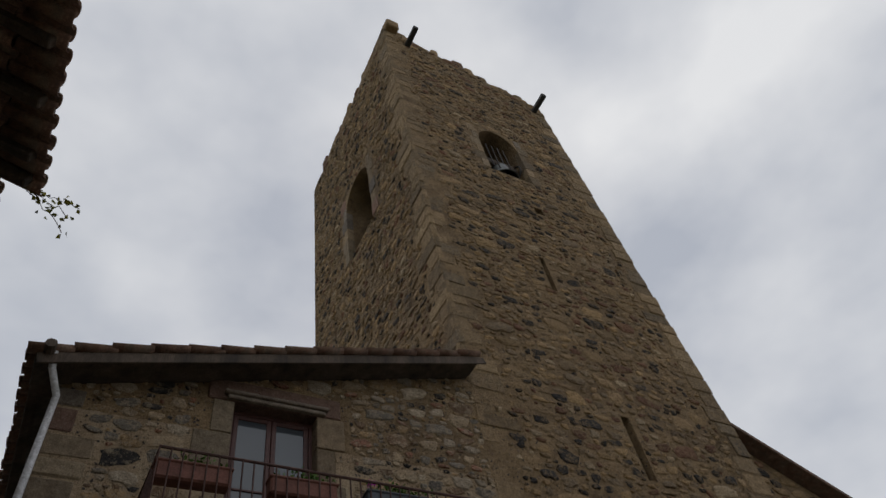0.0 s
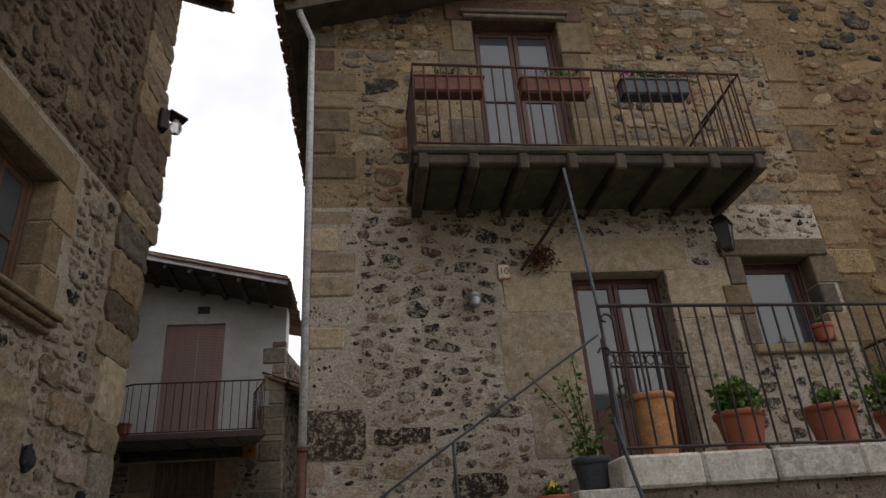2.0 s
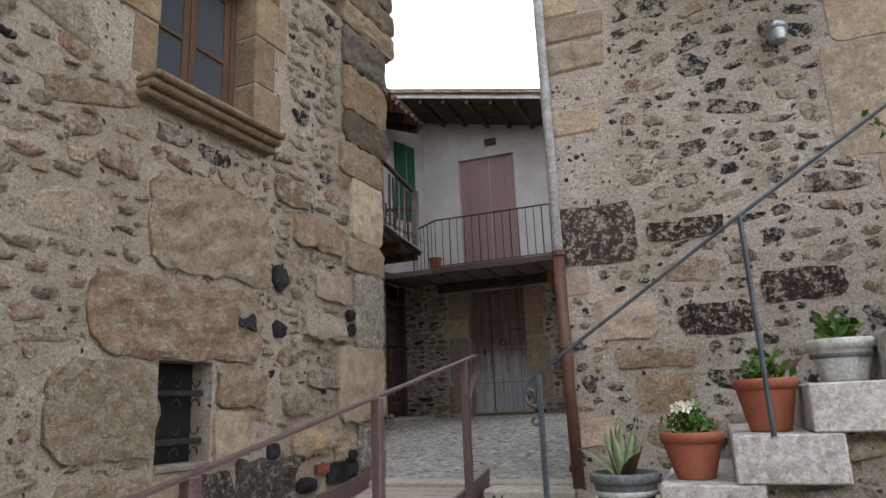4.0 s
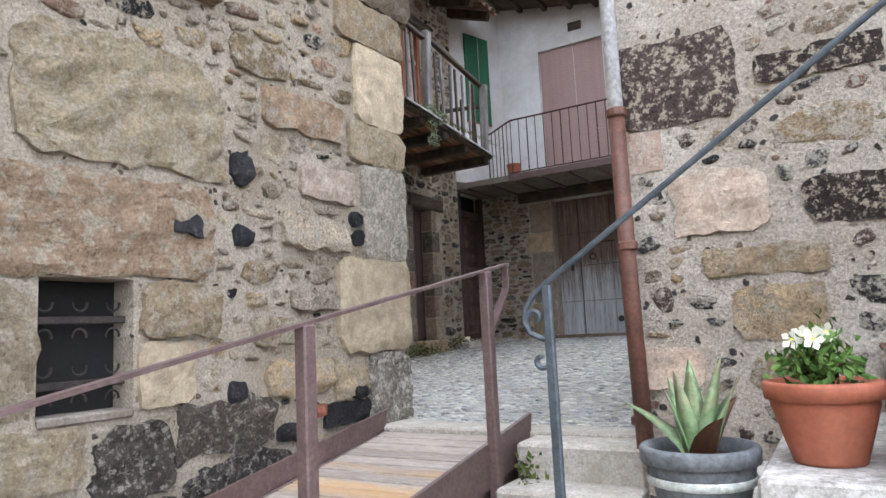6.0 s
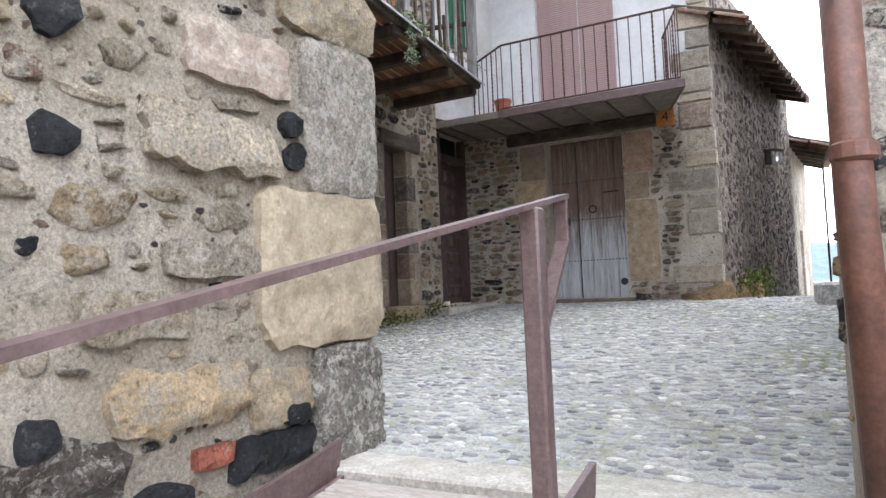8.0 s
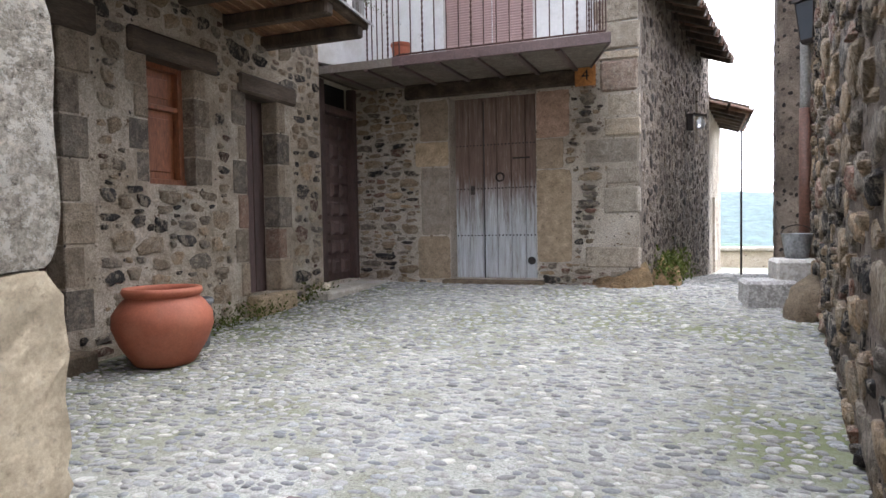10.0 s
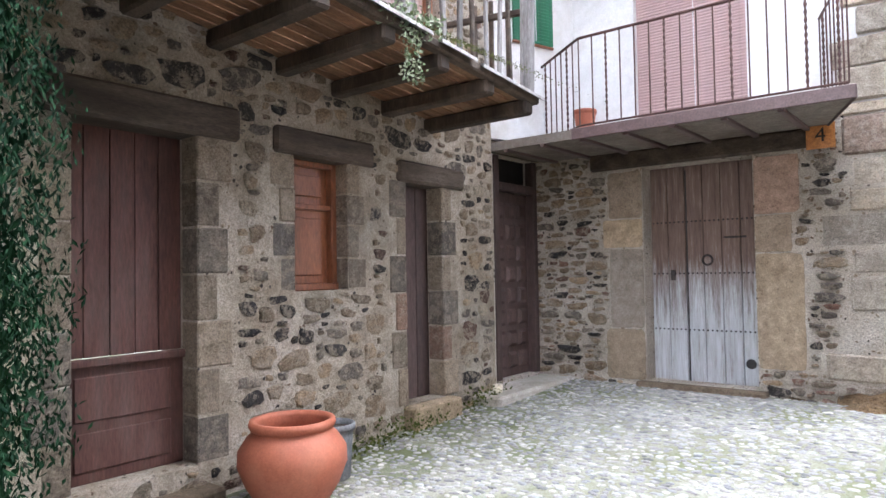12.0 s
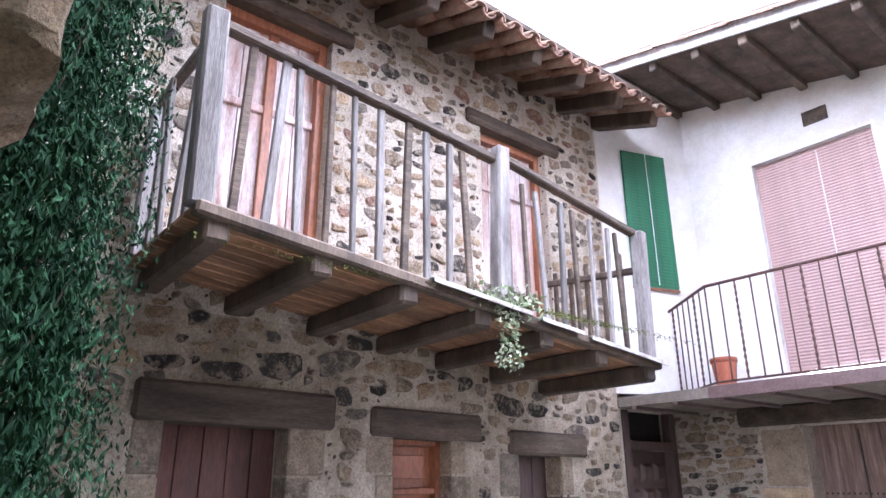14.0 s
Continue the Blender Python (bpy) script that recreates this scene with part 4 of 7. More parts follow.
# ---- the place: low row with the wooden balcony ----
C_M = wall_pose(-5.35, 0, 0, 1)
C_DOOR, C_WIN, C_DOOR2 = (9.2, 10.06, 1.14, 3.5), (10.93, 11.52, 2.33, 3.46), (12.28, 12.85, 1.19, 3.36)
C_UP1, C_UP2 = (9.27, 10.22, 4.42, 6.75), (11.93, 12.87, 4.25, 6.52)
wall_c1 = wall("wall_low_row_upper", C_M, 7.5, 13.78, 4.2, 7.35, 0.5, [C_UP1, C_UP2], MORTAR_COURT, "pale mortared rubble behind the wooden balcony")
wall_c = wall("wall_low_row", C_M, 7.5, 13.78, 0.3, 4.2, 0.5, [C_DOOR, C_WIN, C_DOOR2], MORTAR_ROW, "old rubble stone front with mossy foot")
wall_r = wall("wall_recess", wall_pose(-5.5, 0, 0, 1), 13.6, 15.2, 0.3, 4.0, 0.4, [(14.1, 14.93, 1.16, 3.86)], MORTAR_COURT, "rubble wall round the panelled door in the corner of the court")
GR_M = wall_pose(-5.35, 13.78, 0.42, 1.26)
wall_g = wall("wall_recess_upper", GR_M, 0, 1.36, 4.0, 8.1, 0.4, [], PLASTER, "white plastered wall with green shutters")
# ---- the place: house number 4 ----
D_M = wall_pose(0, 15.04, 1, 0)
D_DOOR, D_FRENCH = (-4.075, -2.86, 1.16, 3.65), (-4.13, -2.88, 4.2, 6.55)


def d_top(u):
    return 7.7 - (u + 5.0) * 0.22


wall_d = wall("wall_house_four", D_M, -5.72, -1.56, 0.3, 4.05, 0.55, [D_DOOR], MORTAR_COURT, "rubble and dressed stone front round a barn door")
wall_d2 = wall("wall_house_four_upper", D_M, -5.72, -1.56, 4.05, 7.9, 0.55, [(D_FRENCH[0], D_FRENCH[1], 4.05, 6.55)], PLASTER, "flaking white plaster on the upper floor", top=d_top)
DS_M = wall_pose(-1.56, 15.04, 0.135, 1)
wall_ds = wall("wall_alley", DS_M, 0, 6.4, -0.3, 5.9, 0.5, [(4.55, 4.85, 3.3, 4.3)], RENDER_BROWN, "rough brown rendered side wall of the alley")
wall("wall_alley_far", wall_pose(-0.74, 21.4, 0.1, 1), 0, 3.2, -0.8, 4.6, 0.5, [(1.1, 1.7, 0.6, 2.4)], MORTAR_DARK, "rubble stone wall of the next house in the alley")
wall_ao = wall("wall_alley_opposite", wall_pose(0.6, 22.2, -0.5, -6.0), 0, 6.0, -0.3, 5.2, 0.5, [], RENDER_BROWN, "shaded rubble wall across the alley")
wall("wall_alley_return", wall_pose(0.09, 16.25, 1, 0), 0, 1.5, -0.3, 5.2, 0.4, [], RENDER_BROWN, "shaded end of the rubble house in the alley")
g = Geo().box((-8, 25.6, 0.2), (9, 26.0, 1.05), 0.03)
parapet = tagged(part("wall_parapet", g, MORTAR_PALE), "low stone parapet at the end of the alley", "wall", kind="structure")
g = Geo().box((-8, 25.5, 1.055), (9, 26.1, 1.15), 0.02)
tagged(part("trim", g, CONCRETE), "pale coping of the parapet", "coping", kind="structure")


# ---- roofs ----
def tile_shape(length, r0, r1, t=0.018, n=7):
    g = Geo()
    for k, (y, r) in enumerate(((0, r0), (length, r1))):
        for rr in (r, r - t):
            for i in range(n + 1):
                a = math.pi * i / n
                g.v.append((rr * math.cos(a), y, rr * math.sin(a) * 0.8))
    m = n + 1
    for i in range(n):
        g.f += [(i, i + 1, 2 * m + i + 1, 2 * m + i), (m + i + 1, m + i, 3 * m + i, 3 * m + i + 1), (i + 1, i, m + i, m + i + 1), (2 * m + i, 2 * m + i + 1, 3 * m + i + 1, 3 * m + i)]
    return g


TILE_ME = tile_shape(0.46, 0.085, 0.07).mesh("roof_tile", TILE, True)


def roof(name, corner, along, up, n_along, n_up, label, board=WOOD_DARK, first_rows=2, limit=260):
    """A slope of clay tiles on boards: corner at the low end, along the eave, up the slope."""
    al, upv = Vector(along), Vector(up)
    a, u = al.normalized(), upv.normalized()
    nrm = a.cross(u).normalized()
    m = Matrix((( a.x, u.x, nrm.x, corner[0]), (a.y, u.y, nrm.y, corner[1]), (a.z, u.z, nrm.z, corner[2]), (0, 0, 0, 1)))
    g = Geo().box((0, 0.03, -0.05), (al.length, upv.length, 0.0), 0.004)
    ob = tagged(part(name, g, board, m=m), label, "roof", kind="structure")
    r, count, rest = random.Random(11), 0, Geo()
    for i in range(n_along):
        for j in range(n_up):
            x, y = (i + 0.5) * al.length / n_along, j * upv.length / n_up - 0.05
            for cup in (True, False):
                mm = pose(x + (0 if not cup else al.length / n_along / 2), y + r.uniform(-0.02, 0.02), 0.045 if not cup else 0.075, r.uniform(2, 4), 180 if cup else 0, r.uniform(-1.5, 1.5))
                if not cup and (j < first_rows or i < 1 or i >= n_along - 1) and count < limit:
                    part("roof_tile", TILE_ME, None, ob, m=mm)
                    count += 1
                else:
                    rest.raw([tuple(v.co) for v in TILE_ME.vertices], [tuple(p.vertices) for p in TILE_ME.polygons], mm)
    if rest.v:
        tagged(part("roof_tiles", rest, TILE, ob, smooth=True), kind="stuff")
    return ob


def rafters(owner_label, pts, size, mat=WOOD_DARK):
    for a, b in pts:
        d = Vector(b) - Vector(a)
        m = Matrix.Translation(a) @ d.to_track_quat("Y", "Z").to_matrix().to_4x4()
        g = Geo().box((-size[0] / 2, 0, -size[1]), (size[0] / 2, d.length, 0), 0.012)
        tagged(part("roof_beam", g, mat, m=m), owner_label, "beam", "roof beams")


# house ten: the roof falls to the alley; its sloping edge shows over the front
roof("roof_house_ten", (-0.75, 12.2, 7.30), (0, -5.85, 0), (6.0, 0, 1.70), 26, 15, "old clay barrel tiles on a dark board, sloping roof edge", first_rows=1)
tagged(part("trim", Geo().box((0, 0, -0.13), (6.25, 0.03, 0.0), 0.006), WOOD_DARK, m=pose(-0.72, 6.33, 7.27, 0, -15.8, 0)), "dark barge board under the tiles", "barge board", kind="structure")
tagged(part("trim", Geo().box((-0.02, 0, -0.04), (6.1, 0.44, 0.0), 0.004), WOOD_DARK, m=pose(-0.7, 6.345, 7.245, 0, -15.8, 0)), "dark boarded soffit under the roof edge", "soffit", kind="structure")
# corner house eave
roof("roof_corner_house", (-1.62, 7.85, 8.62), (0, -3.0, 0), (-3.0, 0, 1.0), 14, 7, "clay barrel tiles on a deep dark wooden eave", first_rows=2)
rafters("dark eave rafter of the corner house", [((-1.68, y, 8.58), (-2.6, y, 8.9)) for y in (7.7, 7.2, 6.7, 6.2, 5.7, 5.2)], (0.09, 0.12))
roof("roof_lane_near", (-1.08, 4.7, 7.85), (0, -6.85, 0), (-3.2, 0, 1.1), 30, 7, "dark overhanging tiled eave above the lane", first_rows=2)
rafters("dark eave rafter over the lane", [((-1.15, y, 7.8), (-2.7, y, 8.33)) for y in (4.5, 4.2, 3.6, 3.0, 2.4, 1.8, 1.2)], (0.1, 0.14))
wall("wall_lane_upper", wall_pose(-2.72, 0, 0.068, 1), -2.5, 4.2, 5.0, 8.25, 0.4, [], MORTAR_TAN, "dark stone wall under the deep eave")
# low row
roof("roof_low_row", (-4.42, 13.95, 7.02), (0, -6.6, 0), (-2.6, 0, 1.0), 30, 6, "weathered clay barrel tiles on rough rafters", first_rows=2)
rafters("rough-hewn rafter end under the tiled eave", [((-4.5, 13.8 - 0.62 * i, 6.98), (-5.6, 13.8 - 0.62 * i, 7.38)) for i in range(9)], (0.13, 0.16))
# house four
roof("roof_house_four", (-1.38, 17.2, 6.98), (0.0, -3.62, 0), (-4.6, 0, 1.01), 17, 11, "old tiled roof edge over a dark boarded soffit", first_rows=1, limit=200)
g = Geo().raw([(-1.4, 13.62, 6.9), (-6.0, 13.62, 7.91), (-6.0, 15.04, 7.91), (-1.4, 15.04, 6.9), (-1.4, 13.62, 6.84), (-6.0, 13.62, 7.85), (-6.0, 15.04, 7.85), (-1.4, 15.04, 6.84)], [(0, 1, 2, 3), (7, 6, 5, 4), (0, 4, 5, 1), (3, 2, 6, 7), (0, 3, 7, 4), (1, 5, 6, 2)])
tagged(part("trim", g, WOOD_DARK), "dark stained soffit boards of the roof edge", "soffit", kind="structure")
tagged(part("trim", Geo().box((0, -0.035, -0.09), (4.7, 0.0, 0.05), 0.006), PIPE_WHITE, m=pose(-5.98, 13.62, 7.93, 0, 12.4, 0)), "pale painted fascia board of the roof edge", "fascia", kind="structure")
rafters("dark rafter under the roof edge of the white house", [((-1.9 - 0.5 * i, 13.66, 6.95 + 0.11 * i), (-1.9 - 0.5 * i, 15.0, 6.95 + 0.11 * i)) for i in range(8)], (0.09, 0.1))
roof("roof_alley_eave", (-0.28, 20.6, 5.0), (-0.78, -5.7, 0), (-0.99, 0.135, 0.38), 26, 2, "tiled eave above the alley", first_rows=2, limit=100)
rafters("dark rafter under the alley eave", [((-0.98 + 0.076 * i, 15.1 + 0.56 * i, 4.93), (-1.7 + 0.076 * i, 15.2 + 0.56 * i, 5.2)) for i in range(10)], (0.1, 0.13))
roof("roof_alley_far", (0.1, 24.6, 4.15), (0, -3.1, 0), (-3.0, 0, 0.95), 13, 6, "lower tiled roof of the next house", first_rows=1)
rafters("rafter under the lower eave", [((0.02, 21.7 + 0.5 * i, 4.1), (-0.9, 21.7 + 0.5 * i, 4.4)) for i in range(6)], (0.09, 0.12))
# nave
tagged(part("roof_nave", Geo().box((0, -0.35, 0), (14, 4, 0.09), 0.01), TILE, m=pose(TX1, 7.3, 9.68, 0, 27.9, 0)), "tiled roof edge of the nave", "roof", kind="structure")

# ---- stones on the walls ----
qa = quoins(wall_a, AX0, 1, 2.75, 4.84, (0.2, 0.34), QUOIN_COURT, seed=4, big=(0.42, 0.56), small=(0.3, 0.4), depth=0.006)
qa1 = quoins(wall_a1, AX0, 1, 4.84, 7.0, (0.22, 0.36), QUOIN, seed=6, big=(0.42, 0.56), small=(0.28, 0.4), depth=0.008)
fa = blocks(wall_a, [
    (-0.43, 0.15, 2.28, 2.72, SPECK_BLOCK, 0.012, 0.6), (-0.42, -0.22, 2.06, 2.27, PINK_BLOCK, 0.012, 0.5), (-0.2, 0.23, 1.72, 2.02, PINK_BLOCK, 0.014, 0.9),
    (-0.08, 0.44, 1.52, 1.65, OCHRE_BLOCK, 0.016, 0.8), (0.04, 0.42, 1.23, 1.47, OCHRE_BLOCK, 0.016, 0.9), (0.36, 0.84, 1.72, 1.92, SPECK_BLOCK, 0.014, 0.9),
    (0.22, 0.74, 2.39, 2.53, SPECK_BLOCK, 0.012, 0.8), (-0.4, -0.12, 1.0, 1.2, PINK_BLOCK, 0.014, 0.7), (0.9, 1.4, 1.9, 2.1, SPECK_BLOCK, 0.014, 0.9),
    (1.56, 2.28, 3.63, 4.05, DRESSED, 0.01, 0.3), (1.48, 2.28, 2.81, 3.61, DRESSED, 0.008, 0.3), (1.7, 2.28, 2.2, 2.79, DRESSED, 0.012, 0.3),
    (3.32, 3.92, 2.9, 3.5, DRESSED, 0.01, 0.3), (3.32, 4.02, 3.52, 4.05, DRESSED, 0.01, 0.3), (3.32, 3.8, 2.05, 2.88, DRESSED, 0.01, 0.3),
    (1.9, 3.6, 4.06, 4.44, DRESSED, 0.008, 0.25)], seed=500)
ha = [A_DOOR, surround(wall_a, A_WIN, QUOIN, 0.2, 0.2, 5, sill=0.1, n=3)]
ha1 = [surround(wall_a1, A_FRENCH[:3] + (7.0,), QUOIN, 0.3, 0.0, 4, n=4, depth=0.012)]
rows = pack(AX0 + 0.02, AX1, 4.85, 7.0, [(0.3, 0.5, 0.16, 0.24, 160), (0.16, 0.32, 0.09, 0.17, 2500), (0.08, 0.2, 0.05, 0.12, 14000), (0.04, 0.1, 0.03, 0.06, 14000)], ha1 + qa1, 5, depth=(0.01, 0.03), rot=12)
lay(wall_a1, rows, STONE_WARM, (-0.5, 5.3, 4.5, 7.0), limit=150)
rows = pack(AX0 + 0.02, AX1, 0.75, 4.83, [(0.2, 0.4, 0.1, 0.18, 120), (0.1, 0.24, 0.05, 0.12, 2200), (0.05, 0.14, 0.03, 0.08, 9000)], ha + qa + fa, 6, gap=0.014, depth=(0.006, 0.02), rot=22)
lay(wall_a, rows, STONE_SPECK, (-0.45, 3.0, 0.7, 4.4), limit=230)
ha2 = [surround(wall_a2, A_FRENCH[:2] + (7.0, 7.5), QUOIN, 0.3, 0.32, 9, n=1)]
qa2 = quoins(wall_a2, AX0, 1, 7.0, 7.3, (0.25, 0.3), QUOIN, seed=14)
rows = pack(AX0 + 0.02, AX1, 7.0, 8.9, [(0.3, 0.5, 0.14, 0.24, 120), (0.16, 0.3, 0.08, 0.15, 1500), (0.07, 0.18, 0.05, 0.1, 8000), (0.04, 0.09, 0.03, 0.06, 8000)], ha2 + qa2, 7, top=a_top, depth=(0.01, 0.03), rot=12)
lay(wall_a2, rows, STONE_WARM, (-0.5, 5.3, 7, 9), limit=120)

qt = quoins(wall_t, TX0, 1, 0.2, 25.5, (0.24, 0.42), QUOIN_TOWER, big=(0.5, 0.8), small=(0.3, 0.5), seed=21, depth=0.012)
qt += quoins(wall_t, TX1, -1, 0.2, 23.8, (0.3, 0.5), QUOIN_TOWER, big=(0.5, 0.8), small=(0.35, 0.5), seed=22)
ht = [surround(wall_t, BELL, QUOIN, 0.26, 0, 23, n=6), SLIT_1, SLIT_2, PUTLOG]
rows = pack(TX0 + 0.02, TX1 - 0.02, 0.5, 25.6, [(0.35, 0.65, 0.18, 0.3, 200), (0.18, 0.36, 0.09, 0.18, 4000), (0.1, 0.22, 0.06, 0.12, 40000), (0.06, 0.12, 0.04, 0.07, 30000)], ht + qt, 8, cell=0.02, top=t_top, depth=(0.012, 0.04), rot=12)
lay(wall_t, rows, STONE_TOWER, (5.3, 9.5, 3.0, 9.0), limit=250)
htl = [surround(wall_tl, ARCH, QUOIN, 0.28, 0, 24, n=6)]
qtl = quoins(wall_tl, TD, -1, 8, 25.6, (0.3, 0.5), QUOIN_TOWER, big=(0.5, 0.8), small=(0.3, 0.5), seed=25)
rows = pack(0.02, TD - 0.02, 8, 25.0, [(0.18, 0.36, 0.09, 0.18, 3000), (0.1, 0.22, 0.06, 0.12, 30000), (0.06, 0.12, 0.04, 0.07, 15000)], htl + qtl, 9, cell=0.02, depth=(0.015, 0.045), rot=12)
lay(wall_tl, rows, STONE_TOWER)
rows = pack(TX1, 20, 5.0, 9.6, [(0.3, 0.5, 0.14, 0.2, 1500), (0.15, 0.3, 0.1, 0.15, 3000)], [], 10, cell=0.02, top=lambda u: 9.6 - (u - TX1) * 0.53)
lay(wall_n, rows, STONE_TOWER)

r_t = random.Random(91)
for owner, length, topf in ((wall_t, TX1 - TX0, lambda q: t_top(TX0 + q) - 0.1), (wall_tl, TD, lambda q: 25.0 + 0.6 * q / TD)):
    q = 0.05
    while q < length - 0.2:
        w, h = r_t.uniform(0.18, 0.5), r_t.choice((0.08, 0.18, 0.38, 0.6))
        g = Geo().box((0, -0.1, -0.5), (w, h, r_t.uniform(-0.06, 0.05)), 0.05)
        part("crest_stone", g, STONE_TOWER[0], owner, m=pose((TX0 if owner is wall_t else 0) + q, topf(q), 0, 0, 0, r_t.uniform(-5, 5)))
        q += w * r_t.uniform(1.0, 1.35)

fb = blocks(wall_b, [
    (4.86, 5.92, 2.2, 2.82, OCHRE_BLOCK, 0.035, 1.4), (4.5, 5.86, 1.65, 2.15, OCHRE_BLOCK, 0.03, 1.2), (5.45, 5.9, 1.36, 1.63, OCHRE_BLOCK, 0.045, 1.0),
    (4.3, 4.98, 1.1, 1.62, OCHRE_BLOCK, 0.035, 0.8), (5.44, 5.75, 1.03, 1.34, BUFF_BLOCK, 0.03, 0.8), (4.4, 5.2, 0.72, 1.0, OCHRE_BLOCK, 0.03, 1.1), (5.22, 5.62, 0.62, 0.98, STONE_BLACK, 0.028, 1.4), (5.64, 6.26, 0.74, 1.02, STONE_BLACK, 0.028, 1.5), (5.7, 6.4, 0.42, 0.72, STONE_BLACK, 0.028, 1.4), (5.1, 5.68, 0.3, 0.6, STONE_BLACK, 0.028, 1.4),
    (6.34, 6.92, 1.87, 2.07, STONE_BUFF, 0.06, 1.2), (6.4, 6.8, 1.5, 1.62, STONE_BUFF, 0.05, 1.0), (6.1, 6.5, 1.3, 1.46, STONE_BUFF, 0.04, 1.0),
    (6.2, 6.72, 1.0, 1.2, OCHRE_BLOCK, 0.05, 1.1), (6.75, 7.06, 0.95, 1.14, OCHRE_BLOCK, 0.045, 1.0), (6.5, 7.0, 2.2, 2.42, PINK_BLOCK, 0.035, 0.8),
    (6.2, 6.9, 2.6, 2.85, OCHRE_BLOCK, 0.04, 1.0), (6.0, 6.4, 2.9, 3.1, STONE_BUFF, 0.04, 1.0),
    (7.07, 7.52, 0.66, 1.2, GRANITE_BLOCK, 0.05, 1.1), (6.8, 7.535, 1.215, 1.84, BUFF_BLOCK, 0.05, 0.6), (7.06, 7.53, 1.85, 2.51, GRANITE_BLOCK, 0.045, 0.5),
    (6.95, 7.54, 2.52, 2.8, OCHRE_BLOCK, 0.05, 0.9), (7.03, 7.55, 2.81, 3.38, BUFF_BLOCK, 0.045, 0.5), (6.85, 7.56, 3.39, 3.7, OCHRE_BLOCK, 0.05, 0.8),
    (5.97, 6.13, 2.2, 2.4, BASALT_BLOCK, 0.035, 1.3), (5.62, 5.79, 1.88, 2.0, BASALT_BLOCK, 0.03, 1.2), (6.0, 6.13, 1.86, 1.97, BASALT_BLOCK, 0.03, 1.2),
    (6.93, 7.04, 2.05, 2.16, BASALT_BLOCK, 0.035, 1.2), (6.97, 7.08, 1.93, 2.03, BASALT_BLOCK, 0.035, 1.2), (6.66, 7.07, 0.77, 0.91, BASALT_BLOCK, 0.04, 1.5),
    (6.5, 6.66, 0.85, 0.92, BRICK_RED, 0.05, 0.5), (6.28, 6.48, 0.74, 0.84, BASALT_BLOCK, 0.05, 1.2), (6.9, 7.03, 0.92, 1.0, BASALT_BLOCK, 0.04, 1.2),
    (5.95, 6.07, 0.98, 1.1, BASALT_BLOCK, 0.03, 1.2)], seed=300)
r_b = random.Random(36)
v = 3.71
while v < 8.4:
    h = r_b.uniform(0.26, 0.46)
    out = 0.06 + (0.22 if 4.9 < v < 6.2 else 0.0) + r_b.uniform(0.0, 0.12)
    part("quoin", rough_block(0.6 + out, h - 0.01, 0.05, 700 + int(v * 50), 0.9), QUOIN[0], wall_b, m=pose(6.9, v, 0))
    part("quoin", rough_block(0.5, h - 0.01, out, 800 + int(v * 50), 0.8), QUOIN[0], wall_b, m=pose(7.5, v, 0.03, 0, 90, 0))
    v += h
part("through_stone", rough_block(0.62, 0.8, 0.5, 950, 1.2), BEDROCK[0], wall_be, "big brown stone jutting from the end wall", m=pose(0.12, 3.98, 0))
fb.append((6.88, 7.6, 3.7, 8.5))
hb = [surround(wall_b, B_WIN, QUOIN, 0.24, 0.34, 32, sill=0.02, n=3, depth=0.012), (4.97, 5.44, 1.0, 1.66)]
rows = pack(4.2, 6.5, 0.0, 0.95, [(0.25, 0.5, 0.12, 0.24, 60), (0.1, 0.26, 0.06, 0.14, 900), (0.05, 0.12, 0.03, 0.07, 2000)], hb + fb, 37, gap=0.006, depth=(0.02, 0.06), rot=14, top=lambda u: 1.0 - 0.2 * abs(u - 5.7))
lay(wall_b, rows, STONE_BLACK)
fb.append((4.2, 6.5, 0.0, 0.9))
rows = pack(2.2, 7.49, 0.0, 3.2, [(0.3, 0.7, 0.14, 0.3, 40), (0.2, 0.4, 0.08, 0.18, 500), (0.1, 0.24, 0.04, 0.11, 3000), (0.04, 0.12, 0.02, 0.06, 9000)], hb + fb, 34, gap=0.012, depth=(0.008, 0.035), rot=12)
lay(wall_b, rows, STONE_BUFF, (4.2, 7.5, 0.5, 3.2), limit=260)
rows = pack(2.2, 7.49, 3.2, 4.94, [(0.3, 0.5, 0.14, 0.24, 60), (0.12, 0.28, 0.06, 0.14, 3000), (0.05, 0.13, 0.03, 0.07, 6000)], hb + fb, 35, depth=(0.008, 0.04), rot=14)
lay(wall_b, rows, STONE_BUFF)
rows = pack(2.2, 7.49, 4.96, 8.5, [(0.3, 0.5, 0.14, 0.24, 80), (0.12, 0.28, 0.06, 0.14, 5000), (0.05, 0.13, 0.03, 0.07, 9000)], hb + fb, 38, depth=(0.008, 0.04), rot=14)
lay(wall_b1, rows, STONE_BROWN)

hc = [(a - 0.02, b + 0.02, c, d + 0.24) for a, b, c, d in (C_DOOR, C_WIN, C_DOOR2)] + [C_UP1, C_UP2]
hc += [surround(wall_c, C_DOOR, QUOIN_ROW, 0.2, 0, 41, n=7, depth=0.012), surround(wall_c, C_WIN, QUOIN_ROW, 0.17, 0, 42, n=4, depth=0.012), surround(wall_c, C_DOOR2, QUOIN_ROW, 0.17, 0, 43, n=6, depth=0.012)]
rows = pack(7.6, 13.76, 0.72, 4.2, [(0.22, 0.38, 0.12, 0.2, 250), (0.12, 0.26, 0.06, 0.14, 5000), (0.05, 0.12, 0.03, 0.07, 9000)], hc, 44, gap=0.008, depth=(0.01, 0.035), rot=10)
lay(wall_c, rows, STONE_ROW, (8.6, 13.8, 0.6, 4.2), limit=285)
